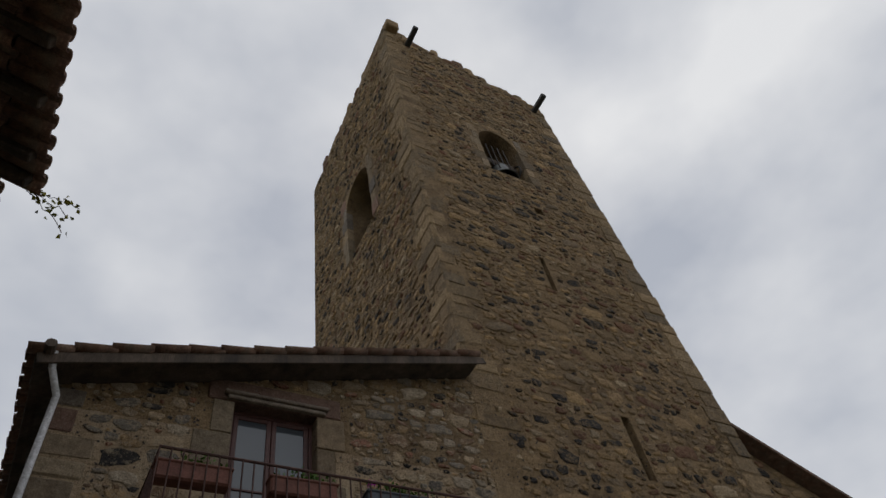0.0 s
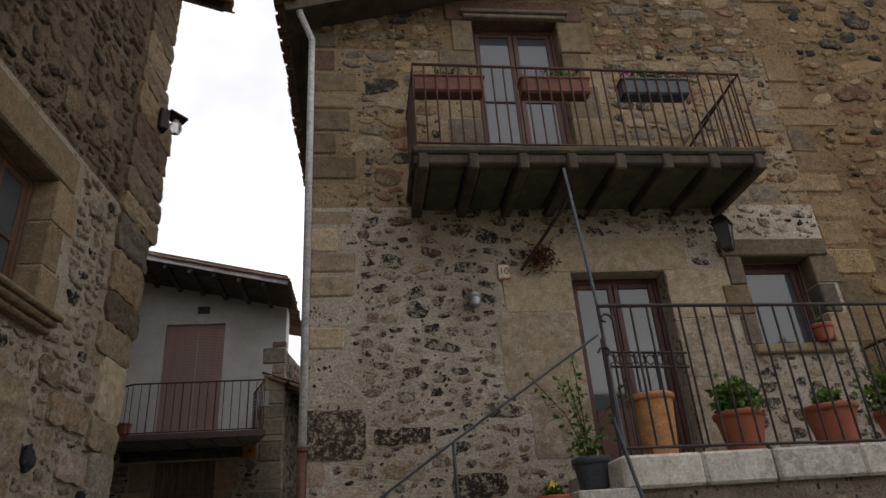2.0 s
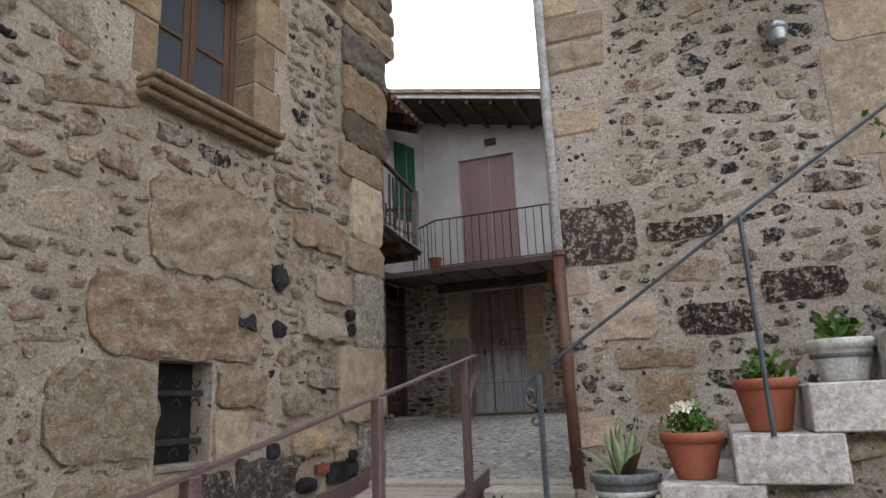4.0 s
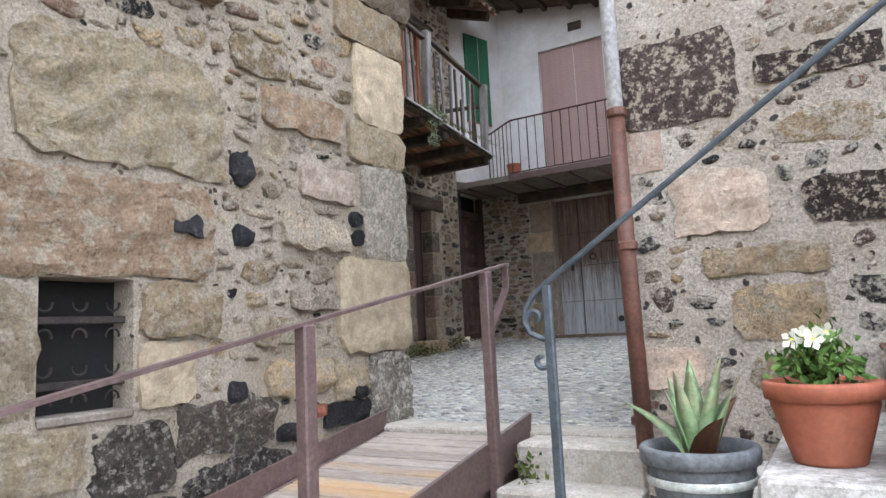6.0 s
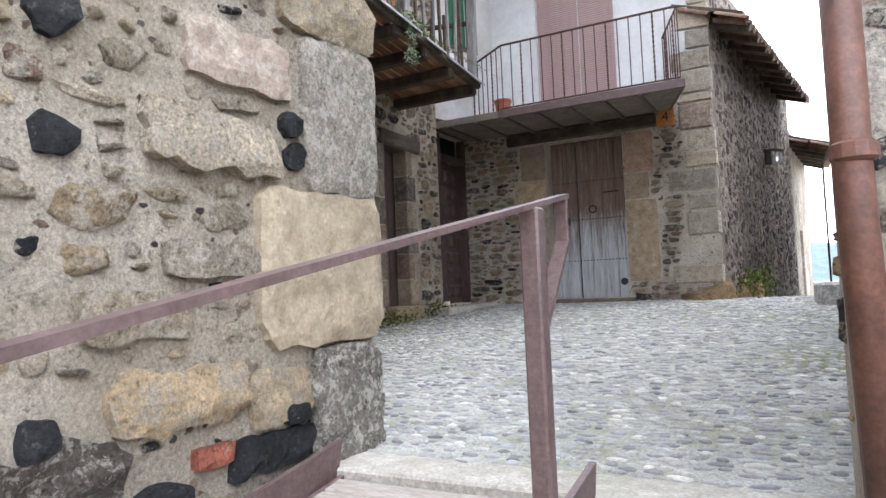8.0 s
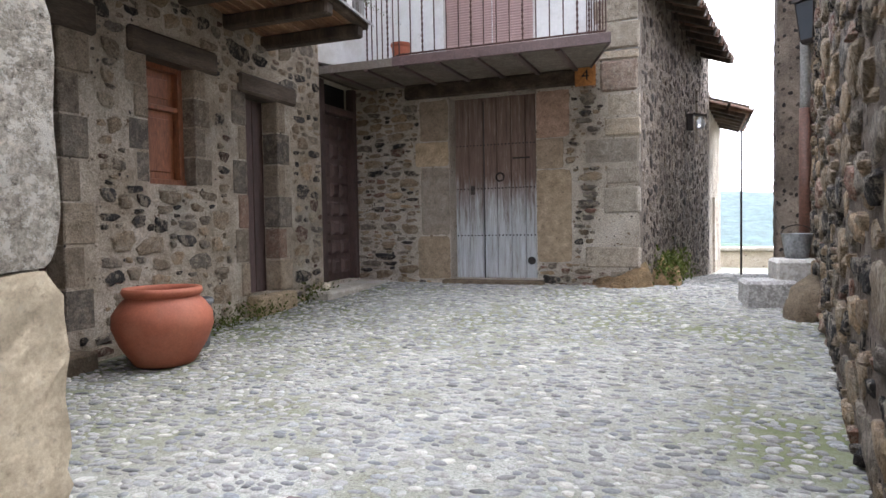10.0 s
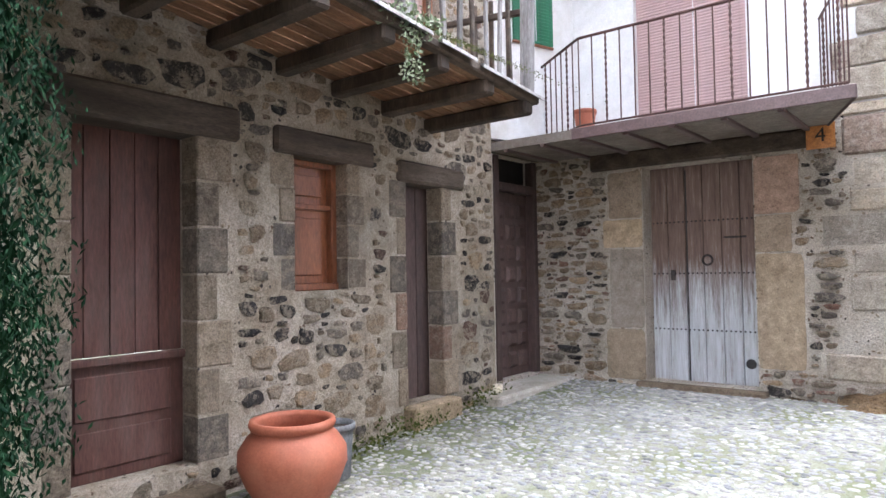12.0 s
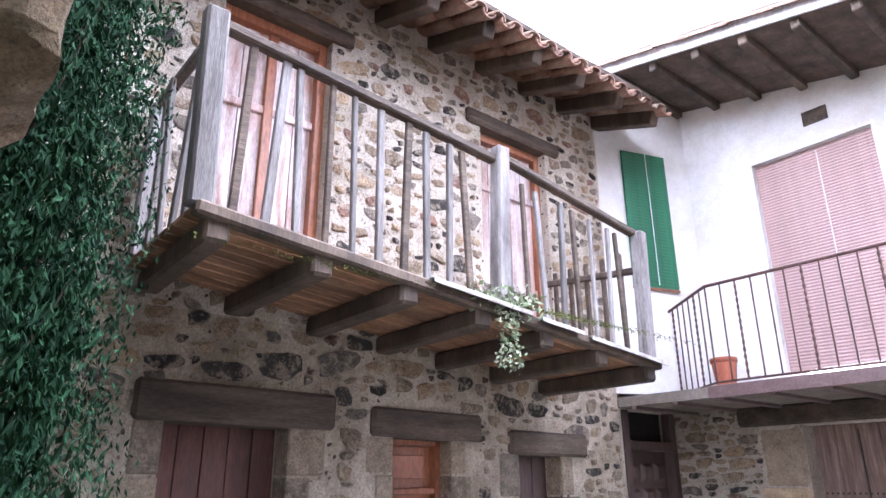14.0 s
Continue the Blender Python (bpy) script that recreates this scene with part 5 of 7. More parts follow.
rows = pack(7.6, 13.76, 4.2, 7.2, [(0.2, 0.34, 0.1, 0.18, 120), (0.1, 0.22, 0.05, 0.12, 3000), (0.05, 0.12, 0.03, 0.07, 9000)], hc, 45, gap=0.01, depth=(0.008, 0.03), rot=18)
lay(wall_c1, rows, STONE_DARK, (8.8, 13.8, 4.3, 7.2), limit=200)

qd = quoins(wall_d, -1.56, -1, 1.05, 4.05, (0.22, 0.4), QUOIN_GREY, big=(0.55, 0.72), small=(0.34, 0.5), seed=51, depth=0.02)
hd = [(-4.75, -2.2, 3.62, 4.05), D_DOOR] + blocks(wall_d, [
    (-4.56, -4.085, 1.16, 1.75, QUOIN_COURT, 0.015, 0.3), (-4.5, -4.085, 1.77, 2.7, QUOIN_COURT, 0.015, 0.3), (-4.58, -4.085, 2.72, 3.05, QUOIN_COURT, 0.015, 0.3), (-4.5, -4.085, 3.07, 3.62, QUOIN_COURT, 0.015, 0.3),
    (-2.85, -2.4, 1.4, 2.6, QUOIN_COURT, 0.015, 0.3), (-2.85, -2.5, 2.62, 3.0, QUOIN_COURT, 0.015, 0.3), (-2.85, -2.42, 3.02, 3.62, QUOIN_COURT, 0.015, 0.3)], seed=600)
rows = pack(-5.7, -1.58, 1.05, 4.0, [(0.2, 0.32, 0.08, 0.14, 250), (0.1, 0.22, 0.04, 0.08, 6000), (0.05, 0.1, 0.025, 0.05, 9000)], hd + qd, 53, gap=0.002, depth=(0.025, 0.06))
lay(wall_d, rows, STONE_DARK, (-5.7, -1.5, 1.0, 4.05), limit=270)
quoins(wall_d2, -1.56, -1, 4.06, 6.1, (0.2, 0.36), QUOIN_GREY, big=(0.4, 0.55), small=(0.26, 0.36), seed=54)
rows = pack(0.2, 6.3, 0.6, 5.8, [(0.1, 0.24, 0.07, 0.16, 1200), (0.05, 0.12, 0.04, 0.09, 4000)], [(4.5, 4.9, 3.2, 4.4)], 55, depth=(0.006, 0.02), rot=30)
lay(wall_ds, rows, STONE_RENDER)
rows = pack(0.1, 8.0, 0.3, 6.8, [(0.3, 0.55, 0.18, 0.3, 200), (0.16, 0.32, 0.09, 0.18, 4000), (0.06, 0.16, 0.04, 0.1, 9000)], [], 56, cell=0.02, depth=(0.015, 0.05), rot=10)
lay(wall_as, rows, STONE_DARK)
rows = pack(0.1, 5.9, 0.3, 5.1, [(0.3, 0.5, 0.15, 0.26, 150), (0.15, 0.3, 0.09, 0.16, 3000)], [], 57, cell=0.02, depth=(0.015, 0.05), rot=10)
lay(wall_ao, rows, STONE_DARK)


# ---- windows and doors ----
def glazed(name, m, hole, mat, label, category, leaves=2, bars=1, recess=0.18, panel=0.0, back=CURTAIN, f=0.055, curtain=False):
    """A glazed door or window set back in its opening: casing, leaves with rails, panes, and a black panel for the dark
    room behind.
    """
    a, b, c, d = hole
    ob = new(name)
    ob.matrix_basis = m
    tagged(ob, label, category, kind="structure")
    g = Geo().box((a, c, -recess - 0.05), (a + f, d, -recess), 0.006).box((b - f, c, -recess - 0.05), (b, d, -recess), 0.006)
    g.box((a + f, d - f, -recess - 0.05), (b - f, d, -recess), 0.006)
    part("casing", g, mat, ob)
    w = (b - a - 2 * f) / leaves
    for i in range(leaves):
        u0, u1 = a + f + i * w + 0.004, a + f + (i + 1) * w - 0.004
        s, z0, z1 = 0.06, -recess - 0.045, -recess - 0.008
        g = Geo().box((u0, c, z0), (u0 + s, d - f, z1), 0.006).box((u1 - s, c, z0), (u1, d - f, z1), 0.006)
        g.box((u0 + s, d - f - s, z0), (u1 - s, d - f, z1), 0.006).box((u0 + s, c, z0), (u1 - s, c + s + panel, z1), 0.006)
        lo, hi = c + s + panel, d - f - s
        for k in range(1, bars + 1):
            v = lo + (hi - lo) * k / (bars + 1)
            g.box((u0 + s, v - 0.014, z0), (u1 - s, v + 0.014, z1), 0.004)
        leaf = part("leaf", g, mat, ob)
        for k in range(bars + 1):
            v0, v1 = lo + (hi - lo) * k / (bars + 1), lo + (hi - lo) * (k + 1) / (bars + 1)
            part("pane", Geo().box((u0 + s, v0, z0 + 0.012), (u1 - s, v1, z0 + 0.02)), glass, leaf)
    if curtain:
        n = 24
        g = Geo().raw([(a + (b - a) * i / n, v, -recess - 0.12 + 0.012 * math.sin(i * 1.9)) for v in (c, d) for i in range(n + 1)], [(i, i + 1, n + 2 + i, n + 1 + i) for i in range(n)])
        part("curtain", g, back, ob, "white net curtain behind the glass")
    part("room", Geo().box((a - 0.3, c - 0.1, -recess - 0.5), (b + 0.3, d + 0.3, -recess - 0.46)), BLACK_IN, ob, "black panel standing for the unlit room behind")
    return ob


def boarded(name, m, hole, mat, label, boards=5, recess=0.2, rails=(), rail_mat=None):
    """A door of upright boards, each a part, with optional rails."""
    a, b, c, d = hole
    ob = new(name)
    ob.matrix_basis = m
    tagged(ob, label, "door", kind="structure")
    w = (b - a) / boards
    for i in range(boards):
        g = Geo().box((a + i * w + 0.003, c, -recess - 0.05), (a + (i + 1) * w - 0.003, d, -recess + RND.uniform(-0.004, 0.004)), 0.004)
        part("board", g, mat, ob)
    for v, h in rails:
        part("rail", Geo().box((a + 0.02, v, -recess), (b - 0.02, v + h, -recess + 0.03), 0.006), rail_mat or mat, ob)
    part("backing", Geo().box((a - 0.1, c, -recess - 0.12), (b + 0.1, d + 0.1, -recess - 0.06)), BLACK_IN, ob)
    return ob


glazed("window_1", A_M, A_FRENCH, WINE, "open-work wine-red french window on the balcony", "window", 2, 1, 0.16, 0.3, curtain=True)
glazed("door_1", A_M, A_DOOR, WINE, "dark wine-red glazed door with white curtains", "door", 2, 0, 0.2, 0.55, curtain=True)
glazed("window_2", A_M, A_WIN, WINE, "small dark window beside the glazed door", "window", 1, 0, 0.22, 0.0)
glazed("window_3", B_M, B_WIN, WOOD_BROWN, "old brown wooden casement with dark panes", "window", 2, 1, 0.2, 0.0)
g = Geo()
for k, (h, o) in enumerate(((0.05, 0.1), (0.05, 0.15), (0.045, 0.19))):
    g.box((B_WIN[0] - 0.14, B_WIN[2] - 0.155 + k * 0.05, -0.1), (B_WIN[1] + 0.14, B_WIN[2] - 0.155 + k * 0.05 + h, o), 0.014)
part("window_sill", g, QUOIN[0], wall_b, "moulded sandstone sill")
g = Geo().box((A_FRENCH[0] - 0.1, 7.5, -0.05), (A_FRENCH[1] + 0.1, 7.56, 0.075), 0.012).box((A_FRENCH[0] - 0.14, 7.56, -0.05), (A_FRENCH[1] + 0.14, 7.61, 0.11), 0.012)
part("lintel_moulding", g, QUOIN[0], wall_a2, "moulded sandstone head")
# cellar window with its grille
gr = new("window_4")
gr.matrix_basis = B_M
tagged(gr, "small cellar window with a wrought-iron grille of crescents", "window", kind="structure")
a, b, c, d = B_GRILLE
# a black block close behind the grille stands for the cellar's darkness
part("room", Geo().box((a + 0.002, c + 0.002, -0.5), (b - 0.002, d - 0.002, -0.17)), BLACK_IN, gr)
part("window_sill", Geo().box((a + 0.003, c - 0.02, -0.165), (b - 0.003, c + 0.02, 0.02), 0.008), CONCRETE_OLD, gr)
for v in (c + 0.13, c + 0.42):
    part("bar", Geo().box((a - 0.03, v, -0.09), (b + 0.03, v + 0.035, -0.07), 0.004), IRON, gr)
    for k in range(3):
        u = a + 0.06 + k * (b - a - 0.12) / 2
        for s in (1, -1):
            pts = [(u + 0.032 * math.cos(t), v + 0.018 + s * (0.075 - 0.035 * math.sin(t)), -0.075) for t in [math.pi * q / 8 - 0.2 for q in range(10)]]
            part("crescent", Geo().tube(pts, 0.007, 6, r_end=0.003), IRON, gr)

# low row: doors, window, lintels
boarded("door_2", C_M, (C_DOOR[0], C_DOOR[1], 1.95, C_DOOR[3]), DOOR_BROWN, "red-brown boarded stable door with a panelled lower half", 5, 0.22)
dl = new("door_3")
dl.matrix_basis = C_M
tagged(dl, "panelled lower half of the red-brown stable door", "door", kind="structure")
a, b, c, d = C_DOOR[0], C_DOOR[1], C_DOOR[2], 1.95
part("leaf", Geo().box((a, c, -0.25), (b, d - 0.004, -0.2), 0.006), DOOR_BROWN, dl)
part("cap", Geo().box((a, d - 0.06, -0.2), (b, d, -0.15), 0.012), DOOR_BROWN, dl)
for v0, v1 in ((c + 0.08, c + 0.33), (c + 0.4, d - 0.12)):
    part("panel", Geo().box((a + 0.1, v0, -0.199), (b - 0.1, v1, -0.185), 0.01), DOOR_BROWN, dl)
boarded("door_4", C_M, C_DOOR2, DOOR_DARK, "narrow dark brown door on a stone step", 3, 0.2)
wc = new("window_5")
wc.matrix_basis = C_M
tagged(wc, "closed varnished orange wooden window shutter", "window", kind="structure")
a, b, c, d = C_WIN
g = Geo().box((a, c, -0.24), (a + 0.06, d, -0.14), 0.006).box((b - 0.06, c, -0.24), (b, d, -0.14), 0.006).box((a + 0.06, d - 0.06, -0.24), (b - 0.06, d, -0.14), 0.006).box((a - 0.0, c, -0.24), (b, c + 0.06, -0.12), 0.006)
part("window_frame", g, WOOD_ORANGE, wc)
mid = c + 0.62 * (d - c)
part("crossbar", Geo().box((a + 0.06, mid, -0.24), (b - 0.06, mid + 0.045, -0.15), 0.006), WOOD_ORANGE, wc)
for v0, v1 in ((c + 0.06, mid), (mid + 0.045, d - 0.06)):
    part("shutter", Geo().box((a + 0.06, v0, -0.24), (b - 0.06, v1, -0.21), 0.004), WOOD_ORANGE, wc)
    part("panel", Geo().box((a + 0.13, v0 + 0.07, -0.209), (b - 0.13, v1 - 0.07, -0.195), 0.008), WOOD_ORANGE, wc)
for (u0, u1, v, h) in ((9.0, 10.4, 3.49, 0.25), (10.72, 11.83, 3.45, 0.22), (12.16, 13.2, 3.35, 0.21), (C_UP1[0] - 0.2, C_UP1[1] + 0.2, C_UP1[3] - 0.01, 0.16), (C_UP2[0] - 0.2, C_UP2[1] + 0.2, C_UP2[3] - 0.01, 0.16)):
    m = C_M @ pose(u0, v, 0, 0, 0, -0.6)
    tagged(part("lintel_beam", Geo().box((0, 0, -0.35), (u1 - u0, h, 0.05), 0.025), WOOD_LINTEL, m=m), "rough dark timber lintel over an opening", "lintel", "timber lintels")
for nm, hole in (("door_5", C_UP1), ("door_6", C_UP2)):
    boarded(nm, C_M, hole, DOOR_FLAKE, "weathered balcony door of flaking white boards in a brown frame", 4, 0.16, ((4.9, 0.07), (5.9, 0.07)))
for nm, (a, b, c, d) in (("door_5", C_UP1), ("door_6", C_UP2)):
    part("casing", Geo().box((a, c, -0.18), (a + 0.08, d, -0.09), 0.006).box((b - 0.08, c, -0.18), (b, d, -0.09), 0.006).box((a + 0.08, d - 0.1, -0.18), (b - 0.08, d, -0.09), 0.006).box(((a + b) / 2 - 0.04, c, -0.165), ((a + b) / 2 + 0.04, d - 0.1, -0.12), 0.006), WOOD_ORANGE, bpy.data.objects[nm], "brown varnished frame")
part("door_step", Geo().box((C_DOOR2[0] - 0.06, 0.8, -0.1), (C_DOOR2[1] + 0.1, 1.185, 0.16), 0.02), QUOIN[0], wall_c, "worn stone door step")
part("door_step", Geo().box((C_DOOR[0] - 0.1, 0.6, -0.1), (C_DOOR[1] + 0.1, 1.0, 0.2), 0.02), QUOIN[0], wall_c, "worn stone door step")

# panelled door in the corner
pd = new("door_7")
pd.matrix_basis = wall_pose(-5.5, 0, 0, 1)
tagged(pd, "dark oak door with many raised square panels", "door", kind="structure")
part("leaf", Geo().box((14.1, 1.16, -0.16), (14.93, 3.44, -0.1), 0.006), DOOR_DARK, pd)
part("casing", Geo().box((14.02, 1.16, -0.1), (14.13, 3.86, 0.02), 0.01).box((14.9, 1.16, -0.1), (15.0, 3.86, 0.02), 0.01).box((14.13, 3.44, -0.1), (14.9, 3.54, 0.03), 0.01), DOOR_DARK, pd)
part("backing", Geo().box((13.95, 1.1, -0.34), (15.05, 4.0, -0.28)), BLACK_IN, pd)
part("transom", Geo().box((14.13, 3.54, -0.16), (14.9, 3.86, -0.12), 0.006), BLACK_IN, pd)
pm = Geo().raw([(-0.5, -0.5, 0), (0.5, -0.5, 0), (0.5, 0.5, 0), (-0.5, 0.5, 0), (-0.3, -0.3, 1), (0.3, -0.3, 1), (0.3, 0.3, 1), (-0.3, 0.3, 1)], [(0, 1, 5, 4), (1, 2, 6, 5), (2, 3, 7, 6), (3, 0, 4, 7), (4, 5, 6, 7)]).mesh("panel", DOOR_DARK)
for i in range(3):
    for j in range(8):
        ob = new("panel", pm)
        ob.parent = pd
        ob.matrix_basis = pose(14.27 + 0.245 * i, 1.36 + 0.265 * j, -0.1) @ Matrix.Diagonal((0.19, 0.2, 0.035, 1))
tagged(part("lintel_beam", Geo().box((13.75, 3.87, -0.3), (15.03, 4.05, 0.1), 0.02), WOOD_LINTEL, m=wall_pose(-5.5, 0, 0, 1)), "timber beam over the panelled door", "lintel", "timber lintels")

# house four: barn door, beam, balcony door
a, b, c, d = D_DOOR
bd = boarded("door_8", D_M, D_DOOR, DOOR_OLD, "old double barn door, bleached grey below and dark brown above", 6, 0.24)
for v in (1.75, 2.4, 3.0):
    for i in range(24):
        part("nail", Geo().lathe([(0.012, 0), (0.008, 0.008), (0.0, 0.01)], 6), IRON, bd, m=pose(a + 0.03 + i * (b - a - 0.06) / 23, v, -0.235))
part("knocker", Geo().tube([(0.055 * math.cos(q * math.pi / 8), 0.055 * math.sin(q * math.pi / 8), 0) for q in range(17)], 0.012, 8), IRON, bd, m=pose(-3.42, 2.55, -0.215))
part("lock_plate", Geo().box((-0.03, -0.06, 0), (0.03, 0.06, 0.012), 0.006), IRON, bd, m=pose(-3.82, 2.38, -0.235))
part("letter_slot", Geo().box((-0.12, -0.01, 0), (0.12, 0.012, 0.01), 0.003), IRON, bd, m=pose(-3.12, 2.8, -0.235))
# black disc painted in for the darkness inside the cat hole
part("cat_hole", Geo().lathe([(0.055, 0.0), (0.055, 0.006), (0.0, 0.006)], 16), BLACK_PAINT, bd, m=pose(-2.99, 1.4, -0.238))
# black strip painted in for the dark gap between the leaves
part("meeting_seam", Geo().box((-3.66, 1.16, -0.237), (-3.645, 3.6, -0.23)), BLACK_PAINT, bd)
tagged(part("lintel_beam", Geo().box((-4.72, 3.66, -0.3), (-2.28, 3.86, 0.06), 0.025), WOOD_LINTEL, m=D_M), "long timber beam over the barn door", "lintel", "timber lintels")
part("door_sill", Geo().box((a - 0.1, 1.0, -0.3), (b + 0.1, 1.158, 0.12), 0.02), QUOIN[0], wall_d, "worn stone sill")
# rock foot under the corner
for k, (x, y, z, sx, sy, sz) in enumerate(((-1.85, 14.95, 1.12, 0.95, 0.5, 0.42), (-2.4, 14.98, 1.1, 0.7, 0.36, 0.26), (-1.38, 15.6, 1.05, 0.45, 1.1, 0.55))):
    vs, fs = stone_shape(90 + k)
    tagged(part("rock", Geo().raw(vs, fs), BEDROCK[0], m=pose(x, y, z - 0.25, 0, 0, 10 * k) @ Matrix.Diagonal((sx, sy, sz, 1)), smooth=True), "brown bedrock showing under the house corner", "rock", "bedrock")
fr = new("window_6")
fr.matrix_basis = D_M
tagged(fr, "balcony door closed by a dusty pink roller blind", "window", kind="structure")
part("blind_backing", Geo().box((D_FRENCH[0], D_FRENCH[2], -0.12), (D_FRENCH[1], D_FRENCH[3], -0.09)), BLIND, fr)
n = 68
sl = Geo().box((D_FRENCH[0] + 0.01, -0.012, 0), (D_FRENCH[1] - 0.01, 0.012, 0.012), 0.005).mesh("slat", BLIND)
for i in range(n):
    ob = new("slat", sl)
    ob.parent = fr
    ob.matrix_basis = pose(0, D_FRENCH[2] + (i + 0.5) * (D_FRENCH[3] - D_FRENCH[2]) / n, -0.088)
part("cord", Geo().box((-3.46, 4.2, -0.074), (-3.45, 6.5, -0.068)), PIPE_WHITE, fr)
vt = tagged(part("wall_vent", Geo().box((-3.5, 6.78, -0.05), (-3.24, 6.95, 0.006), 0.004), WOOD_LINTEL, m=D_M), "small rusty vent plate in the plaster", "vent")

# green roller blind
sh = new("window_blind")
sh.matrix_basis = GR_M @ pose(0.34, 5.2, 0.01)
tagged(sh, "closed green slatted roller blind with a white cord", "blind")
part("backing", Geo().box((0.0, 0, 0), (0.62, 1.7, 0.02), 0.004), SHUTTER_GREEN, sh)
lm = Geo().box((0.0, -0.019, 0), (0.62, 0.019, 0.009), 0.004).mesh("slat", SHUTTER_GREEN)
for i in range(42):
    ob = new("slat", lm)
    ob.parent = sh
    ob.matrix_basis = pose(0, 0.03 + i * 0.04, 0.021, 12, 0, 0)
part("bottom_bar", Geo().box((-0.01, -0.03, 0), (0.63, 0.0, 0.03), 0.006), WOOD_ORANGE, sh)
part("cord", Geo().tube([(0.32, 1.7, 0.05), (0.33, 0.9, 0.045), (0.33, 0.03, 0.045)], 0.006, 6), PIPE_WHITE, sh)

# number plates
pl = tagged(part("number_plate", Geo().box((-0.068, -0.085, 0), (0.068, 0.085, 0.014), 0.004), WHITE_FRAME, m=A_M @ pose(1.58, 4.065, 0.012)), "cream house number tile with a brown border, reading 10", "house number")
part("face", Geo().box((-0.055, -0.07, 0.0142), (0.055, 0.07, 0.0175), 0.001), TILE_NUM, pl)


def digits(text, size, m, mat, parent):
    cu = bpy.data.curves.new("digits", "FONT")
    cu.body, cu.size, cu.extrude, cu.align_x, cu.align_y = text, size, 0.0012, "CENTER", "CENTER"
    tmp = bpy.data.objects.new("tmp", cu)
    scene.collection.objects.link(tmp)
    me = bpy.data.meshes.new_from_object(tmp.evaluated_get(bpy.context.evaluated_depsgraph_get()))
    bpy.data.objects.remove(tmp)
    me.name = "digits"
    me.materials.clear()
    me.materials.append(mat)
    ob = new("digits", me)
    ob.parent, ob.matrix_basis = parent, m


digits("10", 0.105, pose(0, 0, 0.019), BLACK_PAINT, pl)
p4 = tagged(part("number_plate", Geo().box((-0.13, -0.13, 0), (0.13, 0.13, 0.014), 0.004), TILE_ORANGE, m=D_M @ pose(-2.2, 3.76, 0.06)), "orange glazed house number tile reading 4", "house number")
digits("4", 0.2, pose(0, 0, 0.0155), BLACK_PAINT, p4)

# ---- ramp ----
rp = thing("wheelchair_ramp", (-1.7, 7.05, 0.7), "timber-decked ramp with brown painted steel edges and handrail", "ramp")


def deck_z(y):
    return 0.16 * y


bme = Geo().box((-0.49, -0.052, -0.03), (0.49, 0.052, 0.0), 0.006).mesh("deck_board", WOOD_NEW)
for i in range(36):
    y = -0.06 - 0.11 * i
    ob = new("deck_board", bme)
    ob.parent = rp
    ob.matrix_basis = pose(0, y, deck_z(y), 9.1, 0, 0)
for x in (-0.52, 0.52):
    vs = [(x - 0.012, 0.06, 0.13), (x - 0.012, -4.1, -0.526), (x - 0.012, -4.1, -0.75), (x - 0.012, 0.0, -0.1), (x + 0.012, 0.06, 0.13), (x + 0.012, -4.1, -0.526), (x + 0.012, -4.1, -0.75), (x + 0.012, 0.0, -0.1)]
    part("kick_plate", Geo().raw(vs, [(0, 1, 2, 3), (7, 6, 5, 4), (0, 4, 5, 1), (1, 5, 6, 2), (2, 6, 7, 3), (3, 7, 4, 0)]), STEEL_BROWN, rp)
    part("side_beam", Geo().raw([(p[0] * 0.93, p[1], p[2] - 0.12) for p in vs], [(0, 1, 2, 3), (7, 6, 5, 4), (0, 4, 5, 1), (1, 5, 6, 2), (2, 6, 7, 3), (3, 7, 4, 0)]), STEEL_BROWN, rp)
for y in (-0.47, -1.86, -3.25):
    zt = 1.63 - 0.7 + 0.186 * (y + 0.47)
    part("post", Geo().box((0.522, y - 0.03, deck_z(y) - 0.25), (0.575, y + 0.03, zt), 0.006), STEEL_BROWN, rp)
g = Geo()
for y, z in ((-0.2, 0.987), (-4.1, 0.262)):
    g.v += [(0.531, y, z - 0.008), (0.569, y, z - 0.008), (0.569, y, z + 0.006), (0.531, y, z + 0.006)]
g.f = [(0, 1, 2, 3), (7, 6, 5, 4)] + [(k, 4 + k, 4 + (k + 1) % 4, (k + 1) % 4) for k in range(4)]
part("handrail", g, STEEL_BROWN, rp)
part("brace", Geo().box((0.53, -0.232, 0.84), (0.57, -0.22, 0.978), 0.003), STEEL_BROWN, rp)
g = Geo().raw([(x, y, z) for x in (0.53, 0.57) for y, z in ((-0.44, 0.6), (-0.22, 0.84), (-0.228, 0.855), (-0.44, 0.625))], [(0, 1, 2, 3), (7, 6, 5, 4), (0, 4, 5, 1), (1, 5, 6, 2), (2, 6, 7, 3), (3, 7, 4, 0)])
part("brace", g, STEEL_BROWN, rp)

# ---- stone steps between the ramp and the corner ----
st = thing("stone_steps", (-0.8, 6.7, 0.0), "worn pale stone steps up to the court", "steps")
for k in range(4):
    z1 = 0.7 - 0.17 * k
    g = Geo().box((-0.34, 0.16 - 0.34 * k, max(z1 - 0.4, -0.1)), (0.36, 0.5 - 0.34 * k if k else 0.2, z1 - 0.002), 0.02) if k else Geo().box((-0.34, 0.1, 0.1), (0.36, 0.42, 0.71), 0.02)
    part("step", g, CONCRETE, st)
    if k:
        part("step_block", Geo().box((0.0, 0.155 - 0.34 * k, z1 - 0.168), (0.365, 0.3 - 0.34 * k, z1 + 0.002), 0.018), CONCRETE, st)

